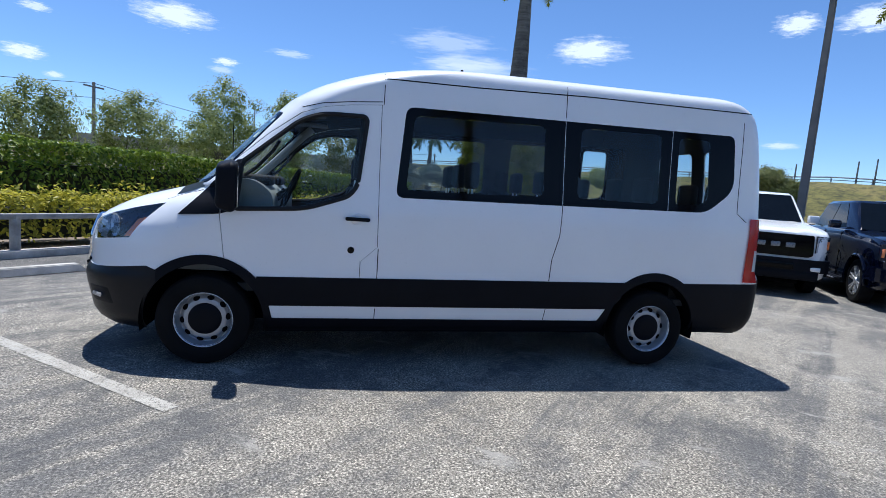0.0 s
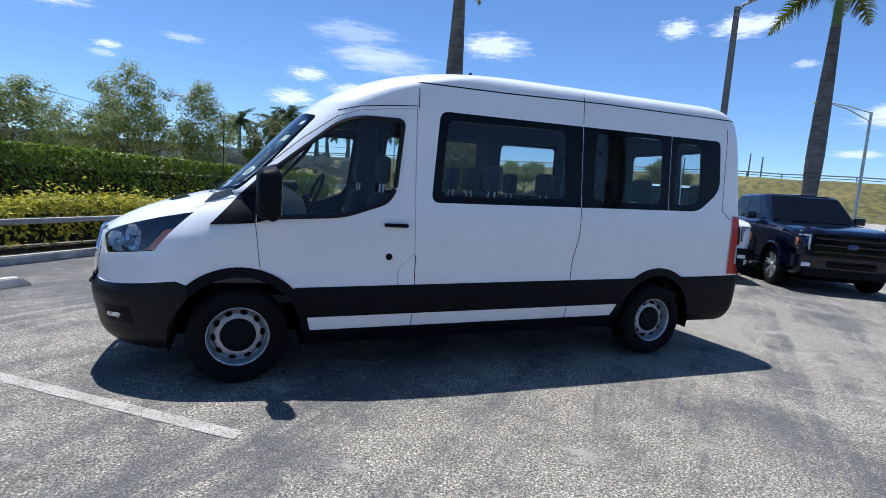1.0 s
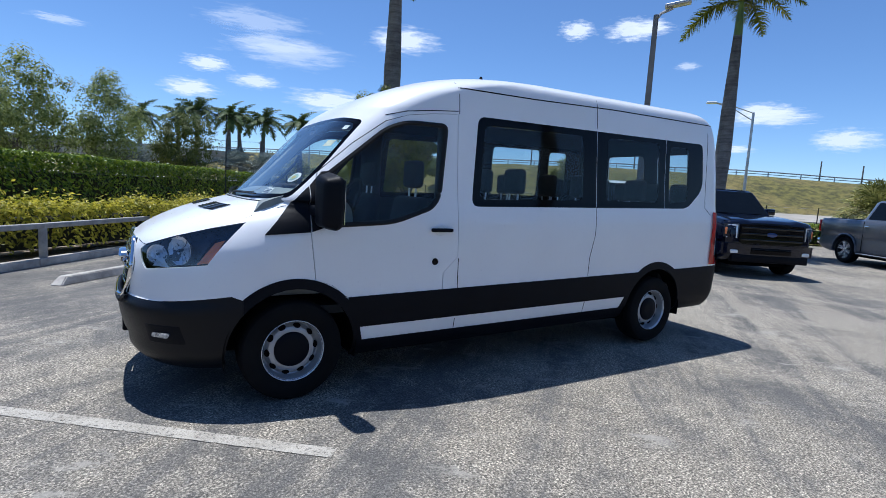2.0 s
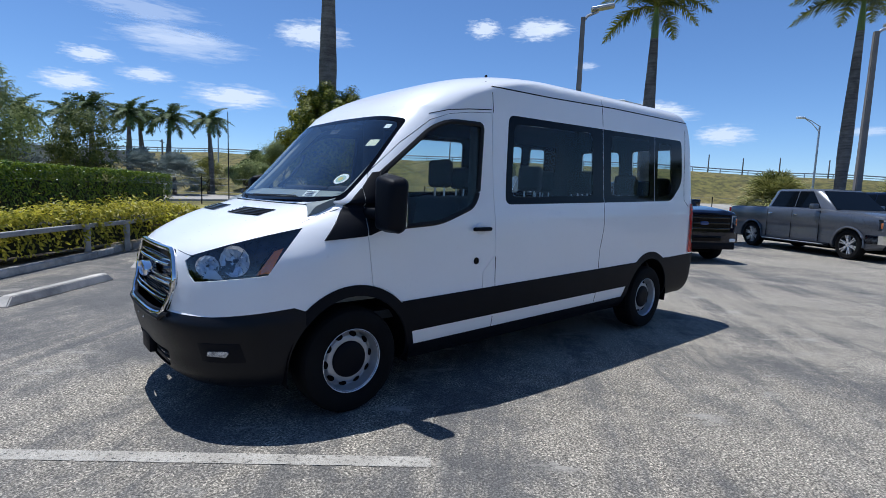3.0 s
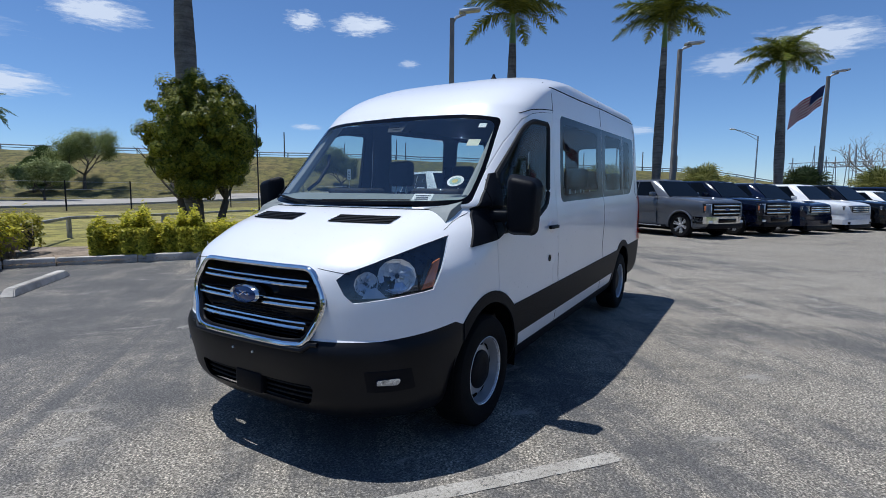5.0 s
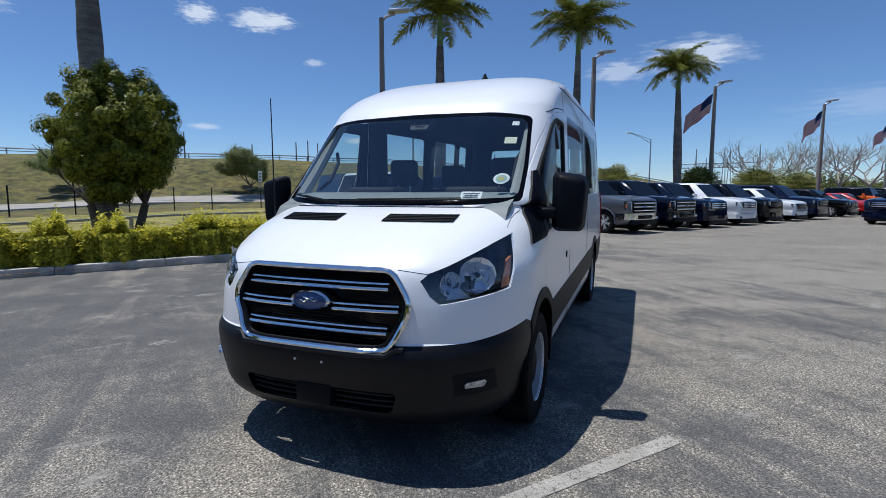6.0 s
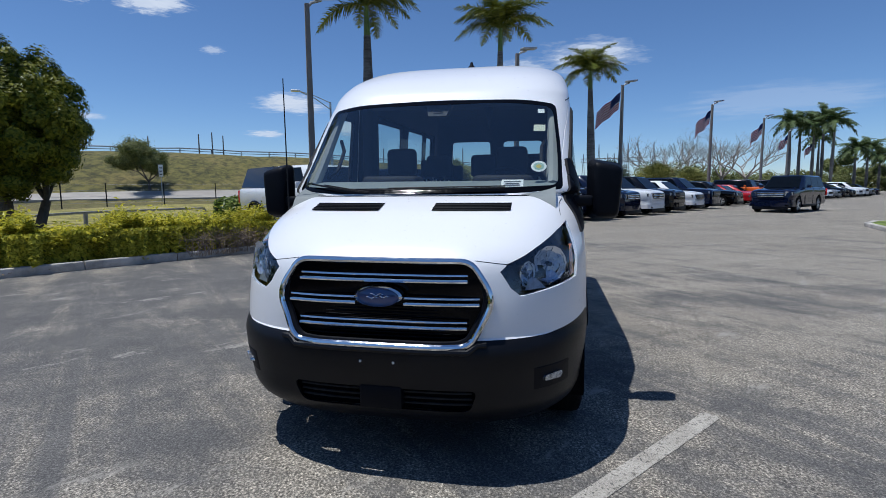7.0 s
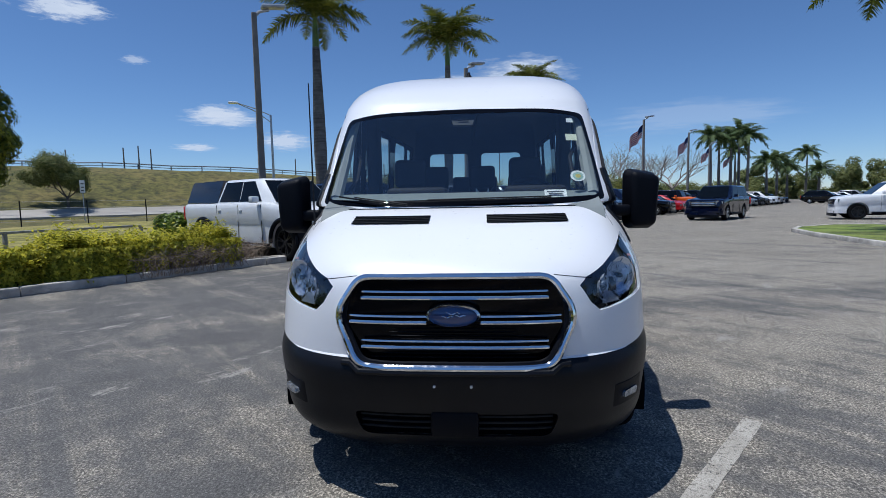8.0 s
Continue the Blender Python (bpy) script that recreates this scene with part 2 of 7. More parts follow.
def cloud_material(name, dense, shift):
    """A far sheet of cloud: glowing white where noise and the sheet's soft rim leave it, clear elsewhere."""
    m, n, l, b, out = nodes_of(name)
    n.remove(b)
    c = n.new("ShaderNodeTexCoord")
    mp = n.new("ShaderNodeMapping")
    mp.inputs["Location"].default_value = (shift, shift * .7, 0)
    mp.inputs["Scale"].default_value = (1.6, 2.6, 1)
    l.new(c.outputs["Object"], mp.inputs["Vector"])
    t = n.new("ShaderNodeTexNoise")
    t.inputs["Scale"].default_value, t.inputs["Detail"].default_value, t.inputs["Roughness"].default_value = 1.7, 11, 0.66
    l.new(mp.outputs["Vector"], t.inputs["Vector"])
    g = n.new("ShaderNodeTexGradient")
    g.gradient_type = "SPHERICAL"
    l.new(c.outputs["Object"], g.inputs["Vector"])
    add = n.new("ShaderNodeMath")
    add.operation = "MULTIPLY_ADD"
    add.inputs[1].default_value = 0.72
    l.new(g.outputs["Fac"], add.inputs[0])
    l.new(t.outputs["Fac"], add.inputs[2])
    mask = ramp(n, l, add.outputs["Value"], [(0.68, 0.0), (0.84, dense * .30), (1.08, dense * .88)])
    # emission stands in for sunlight on the cloud, which a flat sheet can't catch
    clear, white, mixer = n.new("ShaderNodeBsdfTransparent"), n.new("ShaderNodeEmission"), n.new("ShaderNodeMixShader")
    white.inputs["Color"].default_value, white.inputs["Strength"].default_value = (0.90, 0.94, 1.0, 1), 0.84
    l.new(mask, mixer.inputs["Fac"])
    l.new(clear.outputs["BSDF"], mixer.inputs[1])
    l.new(white.outputs["Emission"], mixer.inputs[2])
    l.new(mixer.outputs["Shader"], out.inputs["Surface"])
    return m


CLOUD_MATS = {}
for i, (az, el, w, h, dense) in enumerate(CLOUDS_A + CLOUDS_B):
    key = (dense, i % 6)
    if key not in CLOUD_MATS:
        CLOUD_MATS[key] = cloud_material("cloud", dense, 3.1 * (i % 6) + dense)
    far = 2400.0
    way = Vector((math.cos(radians(az)) * math.cos(radians(el)), math.sin(radians(az)) * math.cos(radians(el)), math.sin(radians(el))))
    me = bpy.data.meshes.new("cloud")
    me.from_pydata([(-1, -1, 0), (1, -1, 0), (1, 1, 0), (-1, 1, 0)], [], [(0, 1, 2, 3)])
    me.materials.append(CLOUD_MATS[key])
    ob = new("backdrop_cloud", me)
    ob.matrix_world = look(way * far, (0, 0, 0)) @ Matrix.Diagonal((far * radians(w) * .60, far * radians(h) * .72, 1, 1))
    tagged(ob, "small white fair-weather cloud far off", "cloud", "clouds", "structure")

# ---- building tools ----
def link_mesh(name, bm, material, smooth=30):
    me = bpy.data.meshes.new(name)
    bm.normal_update()
    bm.to_mesh(me)
    bm.free()
    for m in (material if isinstance(material, (list, tuple)) else [material]):
        me.materials.append(m)
    if smooth:
        me.shade_smooth()
        me.set_sharp_from_angle(angle=radians(smooth))
    return me


def part(name, bm, material, parent=None, label="", smooth=30, at=None):
    """Links a bmesh, or a ready mesh, as one object under a thing or a part."""
    me = bm if isinstance(bm, bpy.types.Mesh) else link_mesh(name, bm, material, smooth)
    ob = new(name, me)
    if parent:
        ob.parent = parent
    if at is not None:
        ob.matrix_basis = at
    if label:
        ob["label"] = label
    return ob


def thing(name, label, category, m=None, group="", kind=""):
    ob = new(name)
    ob.empty_display_size = 0.2
    if m is not None:
        ob.matrix_basis = m
    return tagged(ob, label, category, group, kind)


def poly_prism(bm, poly, lo, hi, plane="xz"):
    """A closed prism over a polygon given in the plane, from lo to hi along the third axis."""
    def spot(u, v, w):
        return {"xz": (u, w, v), "yz": (w, u, v), "xy": (u, v, w)}[plane]
    a, b = [bm.verts.new(spot(u, v, lo)) for u, v in poly], [bm.verts.new(spot(u, v, hi)) for u, v in poly]
    fs = [bm.faces.new(a), bm.faces.new(b[::-1])]
    for i in range(len(poly)):
        j = (i + 1) % len(poly)
        fs.append(bm.faces.new((a[j], a[i], b[i], b[j])))
    bmesh.ops.recalc_face_normals(bm, faces=fs)
    return fs


def rounded(pts, r, n=5):
    """A polygon with its corners rounded; r may be one radius or one for each corner."""
    out = []
    for i, p in enumerate(pts):
        p, a, b = Vector(p), Vector(pts[i - 1]), Vector(pts[(i + 1) % len(pts)])
        ri = r[i] if isinstance(r, (list, tuple)) else r
        if ri <= 0:
            out.append(tuple(p))
            continue
        da, db = (a - p), (b - p)
        k = min(ri, da.length * 0.48, db.length * 0.48)
        s, e = p + da.normalized() * k, p + db.normalized() * k
        for j in range(n + 1):
            t = j / n
            out.append(tuple((1 - t) ** 2 * s + 2 * t * (1 - t) * p + t * t * e))
    return out


def box(bm, x0, x1, y0, y1, z0, z1, bevel=0.0, segments=2):
    vs = [bm.verts.new((x, y, z)) for x in (x0, x1) for y in (y0, y1) for z in (z0, z1)]
    fs = [bm.faces.new([vs[i] for i in f]) for f in ((0, 1, 3, 2), (4, 6, 7, 5), (0, 4, 5, 1), (2, 3, 7, 6), (0, 2, 6, 4), (1, 5, 7, 3))]
    if bevel:
        es = list({e for f in fs for e in f.edges})
        bmesh.ops.bevel(bm, geom=es, offset=bevel, segments=segments, profile=0.5, affect="EDGES")
    return bm


def revolve(bm, profile, n=48, axis="y", centre=(0, 0, 0), caps=True):
    """Turns (radius, along) rows about an axis."""
    rings = []
    for r, w in profile:
        ring = []
        for i in range(n):
            a = 2 * math.pi * i / n
            u, v = r * math.cos(a), r * math.sin(a)
            p = {"y": (u, w, v), "z": (u, v, w), "x": (w, u, v)}[axis]
            ring.append(bm.verts.new([p[k] + centre[k] for k in range(3)]))
        rings.append(ring)
    fs = []
    for a, b in zip(rings, rings[1:]):
        for i in range(n):
            j = (i + 1) % n
            fs.append(bm.faces.new((a[i], a[j], b[j], b[i])))
    if caps and profile[0][0] > 1e-6:
        fs.append(bm.faces.new(rings[0][::-1]))
    if caps and profile[-1][0] > 1e-6:
        fs.append(bm.faces.new(rings[-1]))
    bmesh.ops.recalc_face_normals(bm, faces=fs)
    return bm


def tube(bm, pts, radius, n=8, caps=True):
    """A tube along points; radius may be one or one for each point."""
    pts = [Vector(p) for p in pts]
    rings, up = [], Vector((0, 0, 1))
    for i, p in enumerate(pts):
        d = (pts[min(i + 1, len(pts) - 1)] - pts[max(i - 1, 0)]).normalized()
        ref = up if abs(d.z) < 0.95 else Vector((1, 0, 0))
        s = d.cross(ref).normalized()
        t = s.cross(d).normalized()
        r = radius[i] if isinstance(radius, (list, tuple)) else radius
        rings.append([bm.verts.new(p + r * (math.cos(2 * math.pi * k / n) * s + math.sin(2 * math.pi * k / n) * t)) for k in range(n)])
    for a, b in zip(rings, rings[1:]):
        for k in range(n):
            bm.faces.new((a[k], a[(k + 1) % n], b[(k + 1) % n], b[k]))
    if caps:
        bm.faces.new(rings[0][::-1])
        bm.faces.new(rings[-1])
    return bm


def carve(me, tool, operation):
    """The mesh cut by, or cut down to, a closed tool (a bmesh, which stays)."""
    tm = bpy.data.meshes.new("tool")
    tool.to_mesh(tm)
    a, b = new("carved", me), new("tool", tm)
    mod = a.modifiers.new("cut", "BOOLEAN")
    mod.operation, mod.object, mod.solver = operation, b, "EXACT"
    bpy.context.view_layer.update()
    out = bpy.data.meshes.new_from_object(a.evaluated_get(bpy.context.evaluated_depsgraph_get()))
    for o in (a, b):
        bpy.data.objects.remove(o)
    bpy.data.meshes.remove(tm)
    return out


def finish(me, name, materials, smooth=28):
    me.name = name
    kinds = [p.material_index for p in me.polygons]
    me.materials.clear()
    for m in materials:
        me.materials.append(m)
    me.polygons.foreach_set("material_index", [min(k, len(materials) - 1) for k in kinds])
    me.shade_smooth()
    me.set_sharp_from_angle(angle=radians(smooth))
    return me
# ---- the van's skin as smooth tables over the height ----
def smooth_table(rows):
    """A monotone cubic through (height, value) rows."""
    xs, ys = np.array([r[0] for r in rows], float), np.array([r[1] for r in rows], float)
    h, d = np.diff(xs), np.diff(ys) / np.diff(xs)
    m = np.zeros(len(xs))
    m[0], m[-1] = d[0], d[-1]
    for i in range(1, len(xs) - 1):
        if d[i - 1] * d[i] > 0:
            w1, w2 = 2 * h[i] + h[i - 1], h[i] + 2 * h[i - 1]
            m[i] = (w1 + w2) / (w1 / d[i - 1] + w2 / d[i])

    def value(z):
        z = min(max(z, xs[0]), xs[-1])
        i = min(int(np.searchsorted(xs, z, side="right")) - 1, len(xs) - 2)
        t = (z - xs[i]) / h[i]
        return float((2 * t**3 - 3 * t**2 + 1) * ys[i] + (t**3 - 2 * t**2 + t) * h[i] * m[i]
                     + (3 * t**2 - 2 * t**3) * ys[i + 1] + (t**3 - t**2) * h[i] * m[i + 1])
    return value


van_front = smooth_table([(.25, -.88), (.30, -.935), (.36, -.97), (.45, -.99), (.56, -1.016), (.61, -1.022), (.64, -1.020), (.675, -1.004), (.70, -.982), (.75, -.981), (.85, -.975),
                          (.95, -.96), (1.03, -.933), (1.09, -.875), (1.14, -.795), (1.20, -.675), (1.25, -.55), (1.295, -.405), (1.33, -.275),
                          (1.345, -.205), (1.37, -.180), (1.52, -.025), (1.97, .395), (2.03, .457), (2.06, .485), (2.12, .565), (2.20, .70),
                          (2.27, .86), (2.33, 1.03), (2.37, 1.18), (2.40, 1.32), (2.42, 1.45), (2.44, 1.60), (2.455, 1.78), (2.468, 2.0), (2.482, 2.5)])
van_half = smooth_table([(.25, .89), (.30, .935), (.40, .970), (.50, .982), (.70, .994), (.78, .990), (1.0, .988), (1.2, .983), (1.34, .966), (1.40, .957),
                         (2.08, .908), (2.18, .897), (2.26, .885), (2.32, .872), (2.36, .855), (2.39, .825), (2.415, .772), (2.437, .68),
                         (2.455, .55), (2.468, .38), (2.477, .21), (2.482, .02)])
van_corner = smooth_table([(.25, .62), (.45, .74), (.75, .78), (1.0, .85), (1.12, .95), (1.24, 1.0), (1.30, .90), (1.34, .62), (1.37, .41),
                           (2.03, .38), (2.2, .45), (2.4, .7), (2.482, .8)])
van_power = smooth_table([(.25, 3.3), (.9, 3.3), (1.1, 3.6), (1.25, 4.2), (1.5, 4.6), (2.05, 4.8), (2.2, 4.6), (2.482, 4.2)])
van_rear = smooth_table([(.25, 4.86), (.45, 4.9), (.78, 4.89), (.86, 4.84), (1.4, 4.83), (2.0, 4.77), (2.25, 4.71), (2.36, 4.59), (2.44, 4.34), (2.482, 3.6)])


def front_x(y, z):
    """The skin's x over (y, z), on the nose, bonnet and windscreen."""
    a, k = van_corner(z), min(abs(y) / van_half(z), 1.0)
    return van_front(z) + a - a * max(1 - k ** van_power(z), 0.0) ** 0.5


def side_y(x, z):
    """The skin's half width over (x, z), on the flank."""
    a = van_corner(z)
    d = max(van_front(z) + a - x, 0.0) / a
    w = van_half(z) * max(1 - d * d, 0.0) ** (1 / van_power(z))
    back = van_rear(z) - .16
    if x > back:
        w -= .16 - max(.16**2 - min(x - back, .16) ** 2, 0.0) ** 0.5
    return w

def rake(x):
    """The body stands a little higher towards its tail."""
    return 0.02 * max(0.0, x - 0.5)


def skin_y(x, z):
    return side_y(x, z - rake(x))


def van_shell():
    """The closed skin, 14 mm thick, as one mesh: outside faces of material 0, inside faces of 1."""
    zs = [.25, .265, .28] + [.30 + .02 * i for i in range(40)] + [1.10 + .01 * i for i in range(24)] + [1.335 + .005 * i for i in range(6)] \
        + [1.38 + .03 * i for i in range(22)] + [2.04 + .012 * i for i in range(32)] + [2.422 + .006 * i for i in range(10)] + [2.481]
    bm, rows = bmesh.new(), []
    for z in zs:
        a, w, p, xf, xr = van_corner(z), van_half(z), van_power(z), van_front(z), van_rear(z)
        half = []
        for i in range(37):
            th = math.pi / 2 * i / 36
            half.append((xf + a - a * math.cos(th), w * math.sin(th) ** (2 / p)))
        back = xr - .16
        for i in range(1, 46):
            half.append((xf + a + (back - xf - a) * i / 45, w))
        for i in range(1, 7):
            th = math.pi / 2 * i / 6
            half.append((back + .16 * math.sin(th), max(w - .16 * (1 - math.cos(th)), 0.005)))
        for i in range(1, 7):
            half.append((xr, max(w - .16, .004) * (1 - i / 6)))
        ring = half + [(x, -y) for x, y in half[-2:0:-1]]
        rows.append([bm.verts.new((x, y, z + rake(x))) for x, y in ring])
    n = len(rows[0])
    for lo, hi in zip(rows, rows[1:]):
        for i in range(n):
            j = (i + 1) % n
            bm.faces.new((lo[i], hi[i], hi[j], lo[j]))
    top = rows[-1]
    h = n // 2
    for i in range(h):
        quad = [top[i], top[(n - i) % n], top[n - i - 1], top[i + 1]]
        quad = list(dict.fromkeys(quad))
        if len(quad) > 2:
            bm.faces.new(quad)
    bmesh.ops.recalc_face_normals(bm, faces=bm.faces)
    me = bpy.data.meshes.new("shell")
    bm.to_mesh(me)
    bm.free()
    me.materials.append(WHITE_PAINT)
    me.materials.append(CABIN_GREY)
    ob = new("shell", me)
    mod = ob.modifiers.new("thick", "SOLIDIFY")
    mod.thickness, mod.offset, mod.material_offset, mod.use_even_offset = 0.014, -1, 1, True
    bpy.context.view_layer.update()
    out = bpy.data.meshes.new_from_object(ob.evaluated_get(bpy.context.evaluated_depsgraph_get()))
    bpy.data.objects.remove(ob)
    return out


def tool_prism(poly, lo, hi, plane="xz"):
    bm = bmesh.new()
    poly_prism(bm, poly, lo, hi, plane)
    return bm


def slant_prism(poly, side, lo=0.25, hi=1.3):
    """A prism over (u, z) about the headlamp's own direction, on the side of sign side."""
    n, u = Vector((-.54, .84 * side, 0)), Vector((.84, .54 * side, 0))
    bm = bmesh.new()
    a = [bm.verts.new(n * lo + u * p + Vector((0, 0, q))) for p, q in poly]
    b = [bm.verts.new(n * hi + u * p + Vector((0, 0, q))) for p, q in poly]
    fs = [bm.faces.new(a), bm.faces.new(b[::-1])]
    for i in range(len(poly)):
        j = (i + 1) % len(poly)
        fs.append(bm.faces.new((a[j], a[i], b[i], b[j])))
    bmesh.ops.recalc_face_normals(bm, faces=fs)
    return bm


def merge(*bms):
    out = bmesh.new()
    for b in bms:
        tmp = bpy.data.meshes.new("m")
        b.to_mesh(tmp)
        out.from_mesh(tmp)
        bpy.data.meshes.remove(tmp)
    return out


def arc(cx, cz, r, a0, a1, n=16):
    return [(cx + r * math.cos(radians(a0 + (a1 - a0) * i / n)), cz + r * math.sin(radians(a0 + (a1 - a0) * i / n))) for i in range(n + 1)]


def outer_only(me, way):
    """Keeps the outer skin alone of a piece cut along way, so that a pane is one layer."""
    bm = bmesh.new()
    bm.from_mesh(me)
    way = Vector(way)
    gone = [f for f in bm.faces if f.material_index != 0 or abs(f.normal.dot(way)) < .12]
    bmesh.ops.delete(bm, geom=gone, context="FACES")
    bm.to_mesh(me)
    bm.free()
    return me


# outlines on the flank, in (x, z)
WIN_BAND = rounded([(1.385, 1.37), (4.19, 1.445), (4.46, 1.66), (4.42, 2.15), (1.43, 2.085)], [.07, .10, .12, .06, .07])
PANES = [rounded([(1.462, 1.43), (2.62, 1.47), (2.60, 2.055), (1.50, 2.02)], .06), rounded([(2.925, 1.48), (3.70, 1.49), (3.69, 2.09), (2.925, 2.07)], .06),
         rounded([(3.87, 1.49), (4.16, 1.52), (4.20, 1.60), (4.17, 2.085), (3.86, 2.08)], .05)]
DOOR_WIN = rounded([(.20, 1.20), (.70, 1.235), (1.02, 1.35), (1.085, 1.44), (1.135, 1.975), (.80, 1.965), (.64, 1.905), (.225, 1.55)], [.02, .1, .06, .08, .05, .1, .1, .03])
DOOR = [(.135, .83), (.095, 1.15), (.10, 1.36), (.165, 1.56), (.40, 1.775), (.64, 1.955), (.80, 2.015), (1.0, 2.05), (1.235, 2.075), (1.245, 1.6),
        (1.262, .97), (1.135, .85), (1.135, .60), (1.14, .37), (.50, .37), (.45, .50), (.36, .70), (.25, .79)]
LOWER = [(-1.2, .18), (5.2, .18), (5.2, .835), (4.18, .80)] + arc(3.75, .375, .505, 57, 125) + [(3.44, .78), (.37, .70)] + arc(0, .345, .50, 43, 132) \
    + [(-.40, .742), (-.60, .718), (-.80, .695), (-1.2, .685)]
STRIPE = [(.465, .475), (.49, .375), (3.23, .425), (3.29, .535)]
LAMP = [(-.445, 1.00), (-.415, .925), (-.375, .885), (.045, .935), (.215, 1.205), (.02, 1.16), (-.20, 1.10), (-.40, 1.035)]


van = thing("passenger_van", "white long passenger van with black lower cladding on worn asphalt", "van")
shell = van_shell()

# openings through the skin
wells = [revolve(bmesh.new(), [(.43, s * .60), (.43, s * 1.3)], 40, centre=(x, 0, z)) for x, z in ((0, .345), (3.75, .375)) for s in (-1, 1)]
windscreen = rounded([(-.855, 1.375), (-.6, 1.352), (0, 1.345), (.6, 1.352), (.855, 1.375), (.845, 1.62), (.81, 1.955), (.6, 1.985), (0, 2.0), (-.6, 1.985), (-.81, 1.955), (-.845, 1.62)], [.03, .1, .1, .1, .03, .1, .04, .1, .1, .1, .04, .1])
grille_hole = rounded([(-.43, 1.052), (.43, 1.052), (.543, .885), (.435, .662), (-.435, .662), (-.543, .885)], [.05, .05, .08, .06, .06, .08])
rear_wins = [rounded([(s * .10, 1.48), (s * .72, 1.48), (s * .68, 2.08), (s * .10, 2.08)], .06) for s in (-1, 1)]
screen_tool = tool_prism(windscreen, -.6, .9, "yz")
base = carve(shell, merge(*wells), "DIFFERENCE")
lower_tool = tool_prism(LOWER, -1.4, 1.4)
grown = [(x + (.005 if x > .7 else -.005), z + (.004 if z > 1.2 else 0)) for x, z in DOOR]
doors, upper = [], base
for s in (-1, 1):
    lo, hi = (-1.3, -.55) if s < 0 else (.55, 1.3)
    doors.append((s, carve(shell, tool_prism(DOOR, lo, hi), "INTERSECT")))
for tool in (merge(tool_prism(grown, -1.34, -.52), tool_prism(grown, .51, 1.33)), tool_prism(WIN_BAND, -1.3, 1.3), tool_prism(grille_hole, -1.4, -.6, "yz"), screen_tool, merge(*[tool_prism(p, 4.4, 5.2, "yz") for p in rear_wins]),
             slant_prism(LAMP, 1), slant_prism(LAMP, -1), lower_tool):
    upper = carve(upper, tool, "DIFFERENCE")


def within(poly, u, v):
    """Whether (u, v) lies in the polygon."""
    hit = False
    for (x0, z0), (x1, z1) in zip(poly, poly[1:] + poly[:1]):
        if (z0 > v) != (z1 > v) and u < (x1 - x0) * (v - z0) / (z1 - z0) + x0:
            hit = not hit
    return hit


# the doorways go clean through both skins
bm = bmesh.new()
bm.from_mesh(upper)
left_over = []
for f in bm.faces:
    c = f.calc_center_median()
    ys = [v.co.y for v in f.verts]
    if abs(c.y) > .4 and abs(f.normal.y) > .5 and within(grown, c.x, c.z):
        left_over.append(f)
    elif abs(c.y) > .4 and max(ys) - min(ys) > .2 and abs(f.normal.y) < .02 and .05 < c.x < 1.3 and .3 < c.z < 2.1:
        left_over.append(f)
bmesh.ops.delete(bm, geom=left_over, context="FACES")
bm.to_mesh(upper)
bm.free()
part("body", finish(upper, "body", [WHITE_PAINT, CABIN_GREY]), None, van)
low = carve(base, lower_tool, "INTERSECT")
nose_tool = merge(tool_prism([(-1.3, .1), (-.33, .1), (-.33, 1.0), (-1.3, 1.0)], -1.4, 1.4))
intake = merge(tool_prism(rounded([(-.42, .335), (.42, .335), (.46, .45), (-.46, .45)], .04), -1.3, -.7, "yz"))
bumper = carve(carve(carve(low, nose_tool, "INTERSECT"), intake, "DIFFERENCE"), tool_prism(grille_hole, -1.4, -.6, "yz"), "DIFFERENCE")
part("front_bumper", finish(bumper, "front_bumper", [BUMPER_PLASTIC]), None, van, "black textured plastic bumper")
tail_tool = tool_prism([(4.22, .1), (5.2, .1), (5.2, 1.0), (4.22, 1.0)], -1.4, 1.4)
part("rear_bumper", finish(carve(low, tail_tool, "INTERSECT"), "rear_bumper", [BLACK_PLASTIC]), None, van, "black plastic rear bumper")
flank = carve(low, merge(nose_tool, tail_tool), "DIFFERENCE")
for s in (-1, 1):
    half = carve(flank, tool_prism([(-2, 0), (6, 0), (6, 2), (-2, 2)], *((-1.4, -.3) if s < 0 else (.3, 1.4))), "INTERSECT")
    strip_tool = tool_prism(STRIPE, -1.4, 1.4)
    part("rocker_stripe", finish(carve(half, strip_tool, "INTERSECT"), "rocker_stripe", [WHITE_PAINT]), None, van, "white painted rocker strip")
    clad = part("side_cladding", finish(carve(half, strip_tool, "DIFFERENCE"), "side_cladding", [BLACK_PLASTIC]), None, van, "black plastic lower cladding and wheel arches")
    clad.matrix_basis = pose(0, s * .006, 0)

